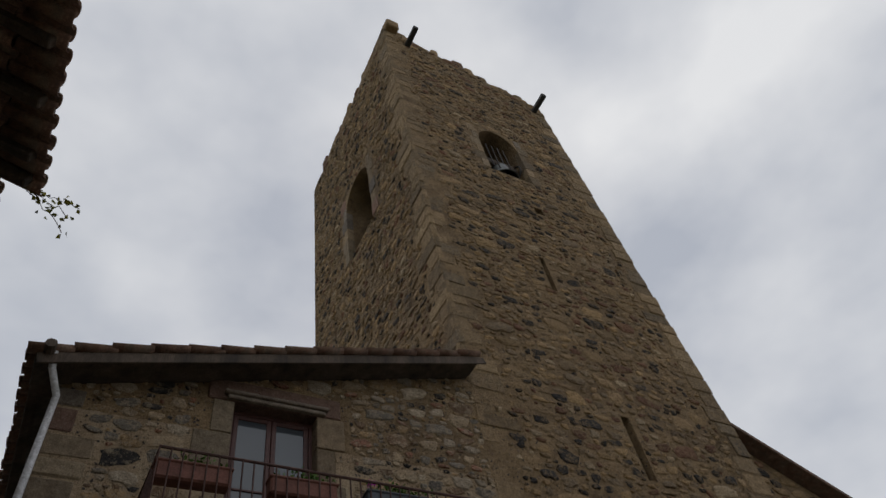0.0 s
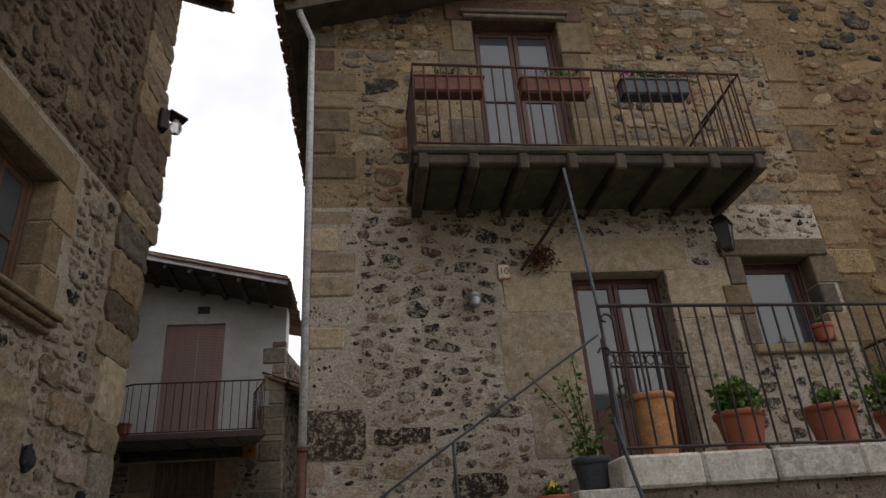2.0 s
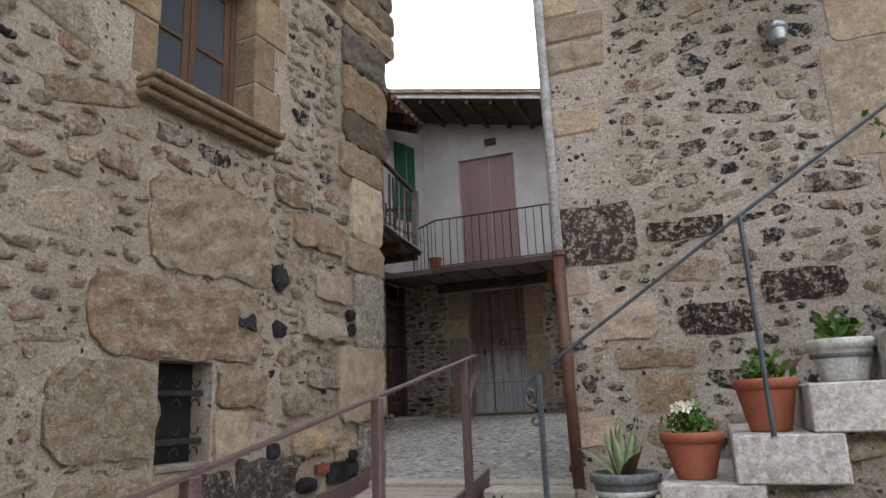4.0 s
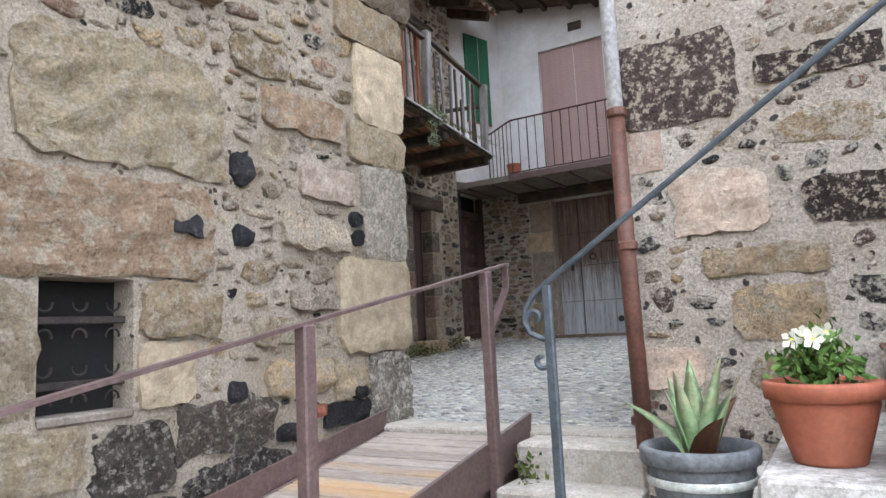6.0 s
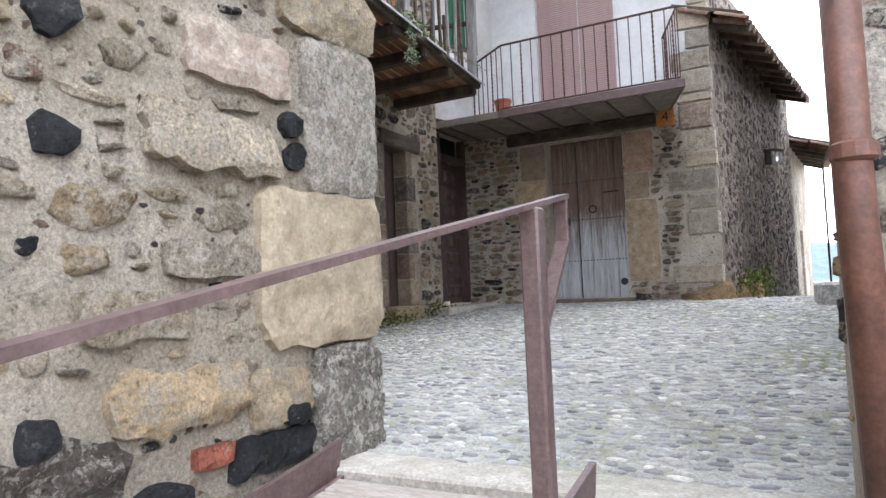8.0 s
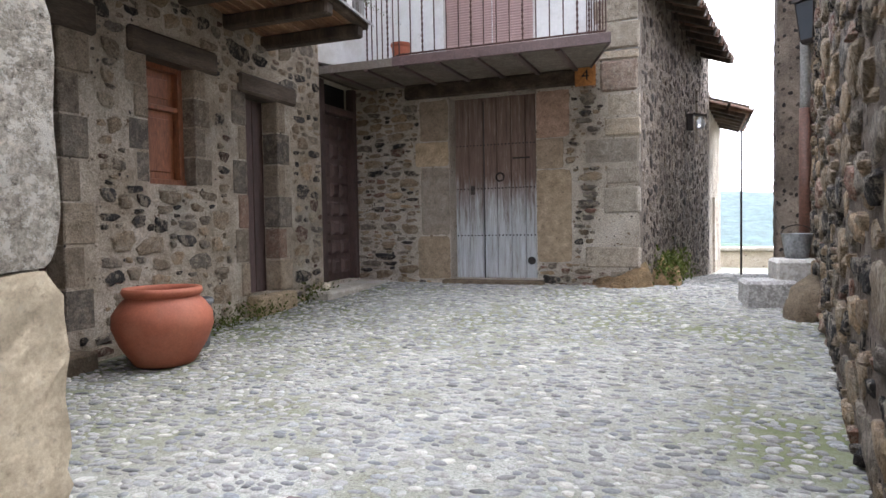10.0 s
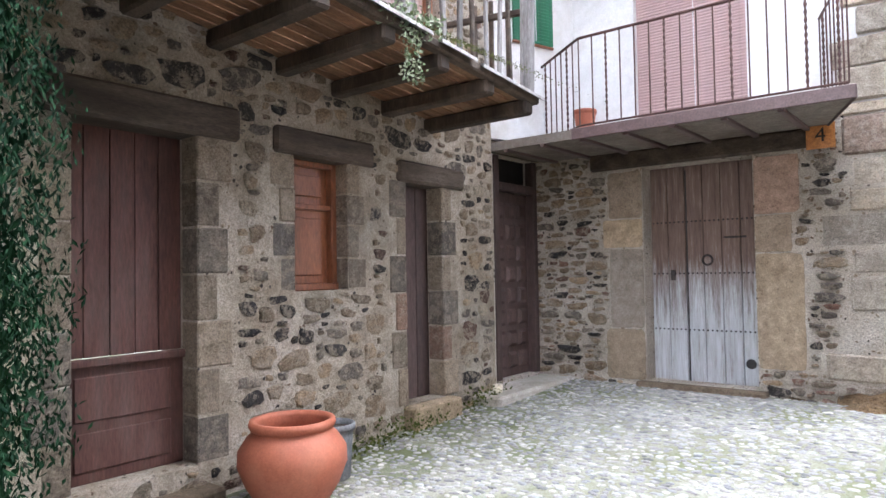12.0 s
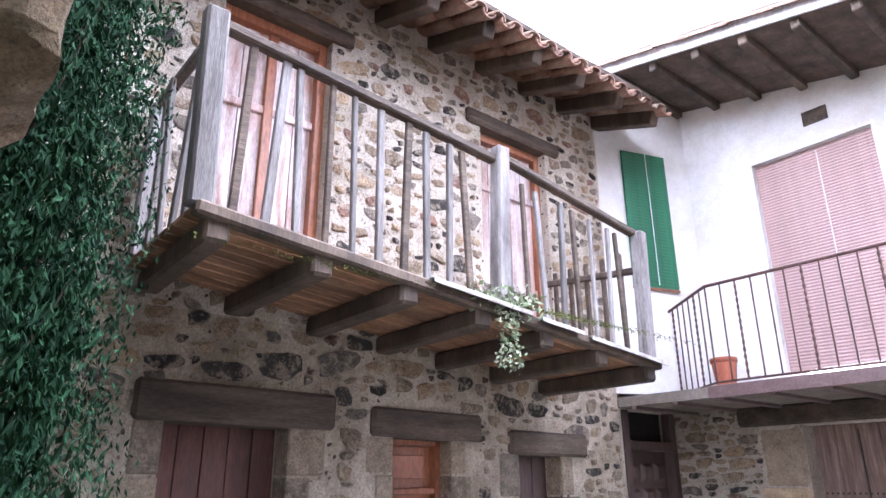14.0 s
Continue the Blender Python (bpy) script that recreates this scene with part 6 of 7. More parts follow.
# ---- stairs and landing ----
sm = tagged(part("wall_stair", Geo().raw([(-0.35, 5.42, -0.1), (5.6, 5.42, -0.1), (5.6, 5.42, 1.78), (1.95, 5.42, 1.78), (-0.35, 5.42, 0.28), (-0.35, 6.77, -0.1), (5.6, 6.77, -0.1), (5.6, 6.77, 1.78), (1.95, 6.77, 1.78), (-0.35, 6.77, 0.28)], [(0, 1, 2, 3, 4), (9, 8, 7, 6, 5), (3, 2, 7, 8), (4, 3, 8, 9), (0, 4, 9, 5), (2, 1, 6, 7)]), MORTAR_DARK), "rubble masonry under the outside stairs", "stair base", kind="structure")
stairs = thing("outside_stairs", (0, 5.35, 0), "granite block steps up to a granite-edged landing", "stairs")
for k in range(1, 8):
    x, z = 1.95 - 0.342 * k, 2.0 - 0.218 * k
    part("step", Geo().box((x, RND.uniform(-0.015, 0.015), z - 0.215), (x + 0.46, 1.4, z), 0.008), GRANITE, stairs)
x = 1.95
for w in (0.62, 0.55, 0.7, 0.6, 0.66, 0.58):
    part("landing_slab", Geo().box((x + 0.004, RND.uniform(-0.02, 0.02), 1.77), (x + w - 0.004, 0.5, 2.0), 0.02), GRANITE, stairs)
    x += w
part("landing", Geo().box((1.96, 0.5, 1.775), (5.6, 1.41, 1.99)), CONCRETE, stairs)
SW_M = wall_pose(0, 5.42, 1, 0)
rows = pack(0.3, 5.55, 0.0, 1.74, [(0.25, 0.45, 0.14, 0.24, 120), (0.12, 0.25, 0.07, 0.14, 1500), (0.05, 0.12, 0.04, 0.08, 2500)], [], 61, top=lambda u: min(1.72, 0.2 + (u + 0.35) * 0.65))
owner = new("stair_stones")
owner.matrix_basis = SW_M
tagged(owner, "rubble stones in the stair base", "stones", kind="structure")
lay(owner, rows, STONE_DARK, (0.3, 3.5, 0, 1.8), limit=150)

# ---- iron railings ----
hr = thing("stair_handrail", (-0.29, 5.33, 0.46), "grey painted wrought-iron handrail ending in a scroll", "handrail")
part("rail", Geo().tube([(2.22, 0, 2.44), (1.04, 0, 1.69), (0.0, 0, 1.0), (-0.05, 0, 0.962), (-0.08, 0, 0.92), (-0.085, 0, 0.88), (-0.065, 0, 0.845), (-0.03, 0, 0.83), (0.0, 0, 0.825)], 0.0095, 8), IRON_GREY, hr)
sp = [(-0.045 + (0.038 - 0.0043 * q) * math.cos(q * 0.62 + 2.4), 0, 0.89 - (0.038 - 0.0043 * q) * math.sin(q * 0.62 + 2.4)) for q in [w / 3 for w in range(25)]]
part("scroll", Geo().tube(sp, 0.009, 6), IRON_GREY, hr)
sp = [(-0.035 + (0.03 - 0.0036 * q) * math.cos(-q * 0.7 - 0.3), 0, 0.765 + (0.03 - 0.0036 * q) * math.sin(-q * 0.7 - 0.3)) for q in [w / 3 for w in range(22)]]
part("scroll", Geo().tube([(0.0, 0, 0.825), (0.002, 0, 0.79)] + sp, 0.009, 6), IRON_GREY, hr)
part("post", Geo().box((-0.022, -0.018, 0.0), (0.014, 0.018, 0.25), 0.008).box((-0.018, -0.012, 0.25), (0.01, 0.012, 0.99), 0.004), IRON_GREY, hr)
part("post", Geo().tube([(1.04, 0, 1.69), (1.05, 0, 0.66)], 0.012, 8), IRON_GREY, hr)
part("brace", Geo().tube([(2.22, -0.02, 1.8), (2.36, -0.04, 1.08)], 0.015, 8), IRON_GREY, hr)


def railing(name, at, pts, h0, h1, label, mat, step, r=0.009, group="railing", twist=False):
    """A bar railing along a line of points: two rails and round bars."""
    ob = thing(name, at, label, "railing")
    part("top_rail", Geo().tube([(x, y, z + h1) for x, y, z in pts], 0.016, 6), mat, ob)
    part("bottom_rail", Geo().tube([(x, y, z + h0) for x, y, z in pts], 0.012, 6), mat, ob)
    k = 0
    for (p, q) in zip(pts, pts[1:]):
        p, q = Vector(p), Vector(q)
        n = max(1, int((q - p).length / step))
        for i in range(n + (q == Vector(pts[-1]))):
            c = p.lerp(q, i / n)
            b = Geo()
            if twist and k % 4 == 1:
                b.lathe([(r * (1.0 if j % 2 else 2.0), h0 + (h1 - h0) * j / 28) for j in range(29)], 6, tuple(c))
            else:
                b.tube([(c.x, c.y, c.z + h0), (c.x, c.y, c.z + h1)], r, 6)
            part("baluster", b, mat, ob)
            k += 1
    return ob


railing("landing_railing", (2.0, 5.42, 2.0), [(0, 0, 0), (3.25, 0, -0.06), (3.25, 1.3, -0.06)], 0.06, 1.17, "plain black iron bar railing on the landing", IRON, 0.135)
part_top = thing("iron_post", (2.02, 5.42, 2.0), "tall grey iron post standing under the balcony", "post")
part("shaft", Geo().tube([(0, 0, 0), (0, 0.05, 1.2), (-0.02, 0.25, 2.62)], 0.016, 8), IRON_GREY, part_top)
for z, s in ((1.05, 1), (0.78, -1)):
    part("scroll", Geo().tube([(s * (0.02 + (0.06 - 0.006 * q) * math.cos(q * 0.6)), -0.01, z + (0.06 - 0.006 * q) * math.sin(q * 0.6)) for q in range(9)], 0.01, 6), IRON, part_top)
gt = thing("landing_gate", (2.05, 5.6, 2.0), "small wrought-iron gate with a scrolled top band", "gate")
for z in (0.08, 0.72, 0.84):
    part("rail", Geo().tube([(0, 0, z), (0.75, 0.1, z)], 0.011, 6), IRON, gt)
for i in range(9):
    part("baluster", Geo().tube([(i * 0.09, i * 0.0125, 0.0), (i * 0.09, i * 0.0125, 0.84 if i not in (0, 8) else 0.95)], 0.009, 6), IRON, gt)
for i in range(8):
    part("scroll", Geo().tube([(0.045 + i * 0.09 + 0.035 * math.cos(q * 0.8), i * 0.0125, 0.78 + 0.04 * math.sin(q * 0.8)) for q in range(8)], 0.006, 5), IRON, gt)

# ---- balcony of house ten ----
ba = thing("balcony", (2.37, 6.28, 4.9), "mossy stone balcony slab on dark timber joists", "balcony")
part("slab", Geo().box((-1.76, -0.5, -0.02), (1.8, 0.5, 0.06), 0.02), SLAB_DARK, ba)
part("edge_beam", Geo().box((-1.74, -0.47, -0.13), (1.78, -0.38, -0.022), 0.015), WOOD_DARK, ba)
for i in range(8):
    part("joist", Geo().box((-0.05, -0.5, -0.2), (0.05, 0.5, -0.024), 0.015), WOOD_DARK, ba, m=pose(-1.66 + i * 0.48, 0, 0))
    if i < 7:
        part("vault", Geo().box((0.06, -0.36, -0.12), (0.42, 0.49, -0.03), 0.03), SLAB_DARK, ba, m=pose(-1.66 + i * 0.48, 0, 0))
part("brace", Geo().tube([(-0.1, -0.1, -0.2), (-0.62, 0.42, -0.85)], 0.018, 8), IRON, ba)
part("tie_bar", Geo().tube([(1.72, -0.45, 0.95), (1.5, 0.49, 0.6)], 0.014, 6), IRON, ba)
railing("balcony_railing", (0.66, 5.82, 4.96), [(0, 0.92, 0), (0, 0, 0), (3.48, 0, -0.06), (3.48, 0.92, -0.06)], 0.05, 1.0, "rusty plain iron bar railing round the balcony", IRON_RUST, 0.113)


# ---- plants and pots ----
def leaves(g, n, centre, spread, size, r, up=0.3, shape=1.0):
    for _ in range(n):
        p = Vector(centre) + Vector((r.gauss(0, spread[0]), r.gauss(0, spread[1]), r.gauss(0, spread[2])))
        d = Vector((r.uniform(-1, 1), r.uniform(-1, 1), r.uniform(-1, 1) + up)).normalized()
        s = d.cross(Vector((r.uniform(-1, 1), r.uniform(-1, 1), r.uniform(-1, 1)))).normalized()
        L, W = size * r.uniform(0.6, 1.3), size * 0.33 * shape
        nrm = d.cross(s) * (W * 0.4)
        g.raw([p, p + d * L * 0.5 + s * W - nrm, p + d * L, p + d * L * 0.5 - s * W - nrm, p + d * L * 0.5], [(0, 1, 4), (1, 2, 4), (2, 3, 4), (3, 0, 4)])
    return g


def pot(at, r0, r1, h, mat, label, category="flower pot", rim=0.03, soil=True, band=None):
    ob = thing("flower_pot", at, label, category)
    body = part("body", Geo().lathe([(0.0, 0.0), (r0 * 0.96, 0.0), (r0, 0.01), (r1 * 0.96, h - 2.2 * rim), (r1 * 0.96, h - 1.6 * rim)], 28), mat, ob, smooth=True)
    part("rim", Geo().lathe([(r1 * 0.955, h - 1.7 * rim), (r1 * 1.06, h - 1.6 * rim), (r1 * 1.08, h - 0.3 * rim), (r1 * 1.04, h), (r1 * 0.95, h), (r1 * 0.9, h - rim), (r1 * 0.88, h - 2 * rim)], 28), mat, body, smooth=True)
    if band:
        part("band", Geo().lathe([(r1 * 0.93, h * 0.55), (r1 * 0.97, h * 0.57), (r1 * 0.99, h * 0.64), (r1 * 0.96, h * 0.66)], 28), band, body, smooth=True)
    if soil:
        part("soil", Geo().lathe([(r1 * 0.9, h - 1.4 * rim), (0.0, h - 1.1 * rim)], 20), SOIL, ob)
    return ob


def stems(g, n, base, height, lean, r, rad=0.004):
    tips = []
    for _ in range(n):
        a = r.uniform(0, 2 * math.pi)
        tip = (base[0] + lean * math.cos(a), base[1] + lean * math.sin(a), base[2] + height * r.uniform(0.6, 1))
        g.tube([base, ((base[0] * 2 + tip[0]) / 3, (base[1] * 2 + tip[1]) / 3, base[2] + 0.5 * (tip[2] - base[2])), tip], rad, 5, r_end=rad * 0.5)
        tips.append(tip)
    return tips


def bush(ob, z, size, n, mat, seed, leaf=0.05, flower=None):
    r = random.Random(seed)
    g = Geo()
    tips = stems(g, 10, (0, 0, z - 0.02), size * 1.3, size * 0.7, r)
    part("stem", g, LEAF_DRY, ob)
    part("foliage", leaves(Geo(), n, (0, 0, z + size * 0.6), (size * 0.45, size * 0.45, size * 0.4), leaf, r, 0.5), mat, ob)
    if flower:
        for k in range(flower[1]):
            p = (r.gauss(0, size * 0.5), r.gauss(0, size * 0.5), z + size * r.uniform(0.8, 1.5))
            f = Geo()
            for q in range(5):
                a = q * 1.257
                c, s = math.cos(a), math.sin(a)
                f.raw([p, (p[0] + 0.022 * math.cos(a - 0.5), p[1] - 0.008, p[2] + 0.022 * math.sin(a - 0.5)), (p[0] + 0.03 * c, p[1] - 0.012, p[2] + 0.03 * s), (p[0] + 0.022 * math.cos(a + 0.5), p[1] - 0.008, p[2] + 0.022 * math.sin(a + 0.5))], [(0, 1, 2, 3)])
            bloom = part("flower", f, flower[0], ob)
            part("flower_eye", Geo().lathe([(0.008, 0), (0.0, 0.006)], 6, (p[0], p[1] - 0.012, p[2])), PETAL_Y, bloom)


al = pot((0.05, 5.62, 0.695), 0.115, 0.165, 0.25, POT_GREY, "grey moulded pot with an aloe, on a stone step", band=POT_WHITE)
r = random.Random(3)
for k in range(12):
    a, L, o = k * 2.4, r.uniform(0.2, 0.32), r.uniform(0.05, 0.15)
    if k > 8:
        L, o = 0.22, 0.26
    pts = [(0.02 * math.cos(a) + o * math.cos(a) * t ** 1.4, 0.02 * math.sin(a) + o * math.sin(a) * t ** 1.4, 0.2 + L * t * (1 - 0.25 * t * (o > 0.22))) for t in (0, 0.2, 0.45, 0.7, 0.88, 1.0)]
    g = Geo()
    up = Vector((-math.sin(a), math.cos(a), 0))
    for (p, w) in zip(pts, (0.034, 0.04, 0.036, 0.024, 0.012, 0.002)):
        p = Vector(p)
        nrm = Vector((math.cos(a), math.sin(a), 0.3)) * w * 0.35
        g.v += [tuple(p + up * w), tuple(p + nrm * 1.0), tuple(p - up * w), tuple(p - nrm * 0.2)]
    g.f = [(i * 4 + j, i * 4 + (j + 1) % 4, i * 4 + 4 + (j + 1) % 4, i * 4 + 4 + j) for i in range(5) for j in range(4)]
    part("leaf", g, ALOE if k < 10 else LEAF_DRY, al, smooth=True)
pn = pot((0.4, 5.62, 0.912), 0.095, 0.145, 0.225, TERRA, "terracotta pot of white and yellow pansies")
bush(pn, 0.21, 0.1, 420, LEAF, 5, 0.035, (PETAL_W, 9))
p1 = pot((0.77, 5.62, 1.13), 0.095, 0.14, 0.25, TERRA, "terracotta pot with a small green plant")
bush(p1, 0.22, 0.09, 120, LEAF, 6, 0.06)
p2 = pot((1.12, 5.62, 1.348), 0.1, 0.14, 0.2, POT_WHITE, "glazed white pot with a leafy plant", band=POT_GREY)
bush(p2, 0.18, 0.09, 90, LEAF, 7, 0.07)
p3 = pot((1.5, 5.62, 1.566), 0.085, 0.125, 0.21, TERRA, "terracotta pot with purple and orange pansies")
bush(p3, 0.19, 0.07, 130, LEAF, 8, 0.04, (PETAL_Y, 4))
p5 = pot((1.86, 5.75, 1.784), 0.105, 0.14, 0.26, POT_BLUE, "dark blue plastic pot with a tall thin shrub")
r = random.Random(12)
g = Geo()
tips = stems(g, 5, (0, 0, 0.24), 0.85, 0.42, r, 0.006)
part("stem", g, LEAF_DRY, p5)
g = leaves(Geo(), 120, (0, 0, 0.32), (0.07, 0.07, 0.08), 0.05, r)
for tp in tips:
    for q in range(11):
        f = 0.25 + 0.07 * q
        leaves(g, 3, (tp[0] * f, tp[1] * f, 0.24 + (tp[2] - 0.24) * f), (0.012, 0.012, 0.012), 0.05, r)
part("foliage", g, LEAF, p5)
pot((2.42, 5.72, 2.0), 0.13, 0.175, 0.5, TERRA_PALE, "tall plain orange clay pot on the landing", soil=True)
b1 = pot((3.15, 5.75, 2.0), 0.13, 0.19, 0.34, TERRA, "terracotta pot with a dense green bush on the landing")
bush(b1, 0.33, 0.17, 600, LEAF, 9, 0.07)
b2 = pot((3.95, 5.75, 2.0), 0.14, 0.2, 0.36, TERRA, "terracotta pot with a small dark plant on the landing")
bush(b2, 0.34, 0.1, 160, LEAF, 10, 0.06)
b3 = pot((4.55, 5.75, 2.0), 0.12, 0.17, 0.3, TERRA, "terracotta pot of leafy greenery by the railing")
bush(b3, 0.3, 0.22, 700, LEAF, 11, 0.06)
b4 = pot((4.95, 5.7, 2.0), 0.12, 0.17, 0.32, TERRA, "terracotta pot half hidden by leaves")
bush(b4, 0.3, 0.2, 500, LEAF, 12, 0.06)
b5 = pot((4.83, 6.68, 3.2), 0.07, 0.1, 0.17, TERRA, "small terracotta pot on a window sill")
bush(b5, 0.16, 0.05, 40, LEAF, 13, 0.04)
cup = pot((1.23, 6.66, 3.66), 0.055, 0.07, 0.13, ZINC, "small grey metal cup fixed to the wall", "wall pot")
part("bracket", Geo().tube([(0, 0.0, 0.02), (0, 0.12, 0.02)], 0.012, 6), IRON, cup)
dp = thing("dried_plant", (1.97, 6.7, 4.12), "withered reddish plant hanging on the wall", "plant")
part("stem", leaves(Geo(), 260, (0, -0.02, 0.06), (0.07, 0.05, 0.07), 0.09, random.Random(4), 0.0, 0.35), LEAF_DRY, dp)
for k, (x, mt) in enumerate(((1.02, TERRA_OLD), (2.13, TERRA_OLD), (3.2, POT_BLUE))):
    fb = thing("flower_box", (x, 5.93, 5.64), ("terracotta" if k < 2 else "dark grey") + " window box hung on the balcony railing", "flower box", "balcony flower boxes")
    part("box", Geo().box((-0.36, -0.1, 0), (0.36, 0.07, 0.2), 0.02), mt, fb)
    part("lip", Geo().box((-0.375, -0.115, 0.17), (0.375, 0.08, 0.205), 0.012), mt, fb)
    part("soil", Geo().box((-0.34, -0.08, 0.2), (0.34, 0.06, 0.212)), SOIL, fb)
    part("foliage", leaves(Geo(), 60 + 60 * k, (0.05 * k, 0, 0.27), (0.16, 0.03, 0.04), 0.05, random.Random(k), 0.4), LEAF, fb)
    if k == 2:
        f = Geo()
        leaves(f, 30, (-0.28, 0, 0.33), (0.02, 0.02, 0.015), 0.03, random.Random(8), 0.2, 2.0)
        part("flower", f, PETAL_M, fb, "magenta flower")

# ---- pipes and lamps ----
dn = thing("downpipe", (-0.41, 6.7, 0.72), "grey-white rain pipe ending in a rusty brown iron foot", "downpipe")
part("white_pipe", Geo().tube([(-0.16, -0.35, 6.72), (-0.12, -0.3, 6.45), (0.0, -0.05, 6.3), (0.0, -0.03, 5.9), (0.0, -0.03, 1.63)], 0.038, 12), PIPE_WHITE, dn, smooth=True)
part("brown_pipe", Geo().tube([(0, -0.03, 1.66), (0.0, -0.03, 0.9), (0.02, -0.06, 0.02)], 0.042, 12), PIPE_BROWN, dn, smooth=True)
for z in (1.62, 0.95, 0.12):
    part("collar", Geo().lathe([(0.04, 0), (0.051, 0.008), (0.051, 0.04), (0.04, 0.048)], 12, (0.005, -0.035, z)), PIPE_BROWN, dn)
part("gutter", Geo().tube([(-0.2, -0.5, 6.62), (-0.2, 5.4, 6.62)], 0.06, 10), WOOD_DARK, dn)
d2 = thing("downpipe", (0.22, 14.6, 1.03), "grey-white rain pipe with a brown iron lower half", "downpipe")
part("white_pipe", Geo().tube([(0, 0, 5.3), (0, 0, 2.05)], 0.055, 12), PIPE_WHITE, d2, smooth=True)
part("brown_pipe", Geo().tube([(0, 0, 2.08), (0, 0, 0.0)], 0.062, 12), PIPE_BROWN, d2, smooth=True)
d3 = thing("downpipe", (-0.1, 21.3, 0.6), "thin dark rain pipe at the house corner", "downpipe")
part("pipe", Geo().tube([(0, 0, 0), (0, 0, 3.1), (0.12, 0.2, 3.3), (0.25, 0.3, 3.55)], 0.022, 10), IRON, d3, smooth=True)


def lantern(at, label, s=1.0, arm=(0, 0.2, 0.1)):
    ob = thing("wall_lantern", at, label, "lantern")
    part("arm", Geo().tube([(0, 0, 0.16 * s), (arm[0], arm[1], arm[2] + 0.12 * s)], 0.014, 6), IRON, ob)
    part("roof", Geo().lathe([(0.11 * s, 0.1 * s), (0.105 * s, 0.12 * s), (0.04 * s, 0.19 * s), (0.0, 0.21 * s)], 4), IRON, ob)
    pane = part("glass", Geo().lathe([(0.06 * s, -0.13 * s), (0.09 * s, 0.1 * s)], 4), glass, ob)
    part("base", Geo().lathe([(0.0, -0.16 * s), (0.05 * s, -0.155 * s), (0.065 * s, -0.13 * s), (0.0, -0.125 * s)], 4), IRON, ob)
    for q in range(4):
        a = q * math.pi / 2
        part("corner_bar", Geo().tube([(0.06 * s * math.cos(a), 0.06 * s * math.sin(a), -0.13 * s), (0.09 * s * math.cos(a), 0.09 * s * math.sin(a), 0.1 * s)], 0.007, 5), IRON, pane)
    return ob


lantern((3.97, 6.56, 4.36), "black iron wall lantern beside the window", 1.2, (0, 0.22, 0.15))
lantern((0.24, 14.35, 4.0), "black iron street lantern on a wall arm", 1.7, (0.1, 0.4, 0.3))


def flood(at, rz, label):
    ob = thing("flood_lamp", at, label, "lamp", rz=rz)
    part("bracket", Geo().box((-0.16, -0.07, -0.12), (-0.05, 0.07, 0.16), 0.01), IRON, ob)
    part("shade", Geo().raw([(-0.06, -0.1, 0.14), (0.16, -0.1, 0.1), (0.16, 0.1, 0.1), (-0.06, 0.1, 0.14), (-0.06, -0.1, 0.16), (0.16, -0.1, 0.12), (0.16, 0.1, 0.12), (-0.06, 0.1, 0.16)], [(0, 1, 2, 3), (7, 6, 5, 4), (0, 4, 5, 1), (1, 5, 6, 2), (2, 6, 7, 3), (3, 7, 4, 0)]), IRON, ob)
    part("bulb", Geo().lathe([(0.0, -0.11), (0.05, -0.09), (0.075, -0.03), (0.07, 0.03), (0.04, 0.07), (0.03, 0.1)], 16, (0.06, 0, 0)), BULB, ob, smooth=True)
    return ob


flood((-2.14, 7.5, 6.4), 40, "old floodlight with a clear glass bulb on the house corner")
flood((-0.92, 18.6, 3.55), 0, "small floodlight with a clear bulb on the alley wall")

# ---- bell, tower beams ----
bl = thing("church_bell", (8.45, 7.15, 17.5), "aged bronze bell in an iron cradle in the tower opening", "bell")
bell_body = part("bell", Geo().lathe([(0.0, 0.75), (0.2, 0.74), (0.26, 0.66), (0.3, 0.4), (0.36, 0.18), (0.46, 0.0), (0.43, 0.0), (0.32, 0.2), (0.25, 0.6)], 28), BRONZE, bl, smooth=True)
part("yoke", Geo().box((-0.65, -0.12, 0.78), (0.65, 0.12, 1.05), 0.03), WOOD_DARK, bl)
for x in (-0.4, -0.2, 0.0, 0.2):
    part("cradle_bar", Geo().tube([(x, -0.25, 0.3), (x, -0.25, 1.6)], 0.02, 6), IRON, bl)
part("clapper", Geo().tube([(0, 0, 0.5), (0, 0, -0.08)], 0.03, 8), IRON, bell_body)
part("wheel", Geo().tube([(0.55, 0.3 * math.cos(q * 0.4), 0.7 + 0.3 * math.sin(q * 0.4)) for q in range(17)], 0.03, 6), IRON, bl)
for x, z in ((6.1, 24.8), (11.1, 23.5)):
    sp = thing("water_spout", (x, 6.8, z), "dark stone water spout near the tower top", "spout", "tower spouts")
    part("spout", Geo().box((-0.09, -0.75, -0.09), (0.09, 0.1, 0.09), 0.02), BLACK_PAINT, sp)
# pointed heads of the tower openings
for owner, hole in ((wall_t, BELL), (wall_tl, ARCH)):
    a, b, c, d = hole
    w = b - a
    n = 10
    for s, u in ((1, a), (-1, b)):
        vs, k = [], n + 1
        pr = [(u, d - 0.9)] + [(u + s * w * 0.5 * (1 - math.cos(q / n * math.pi / 2)), d - 0.9 + 0.9 * math.sin(q / n * math.pi / 2)) for q in range(n + 1)] + [(u, d + 0.01)]
        g = Geo().raw([(p[0], p[1], z) for z in (0.01, -0.9) for p in pr], [tuple(range(len(pr)))[::s], tuple(range(len(pr), 2 * len(pr)))[::-s]] + [(i, (i + 1) % len(pr), len(pr) + (i + 1) % len(pr), len(pr) + i) for i in range(len(pr))])
        part("arch_haunch", g, MORTAR_TAN, owner)

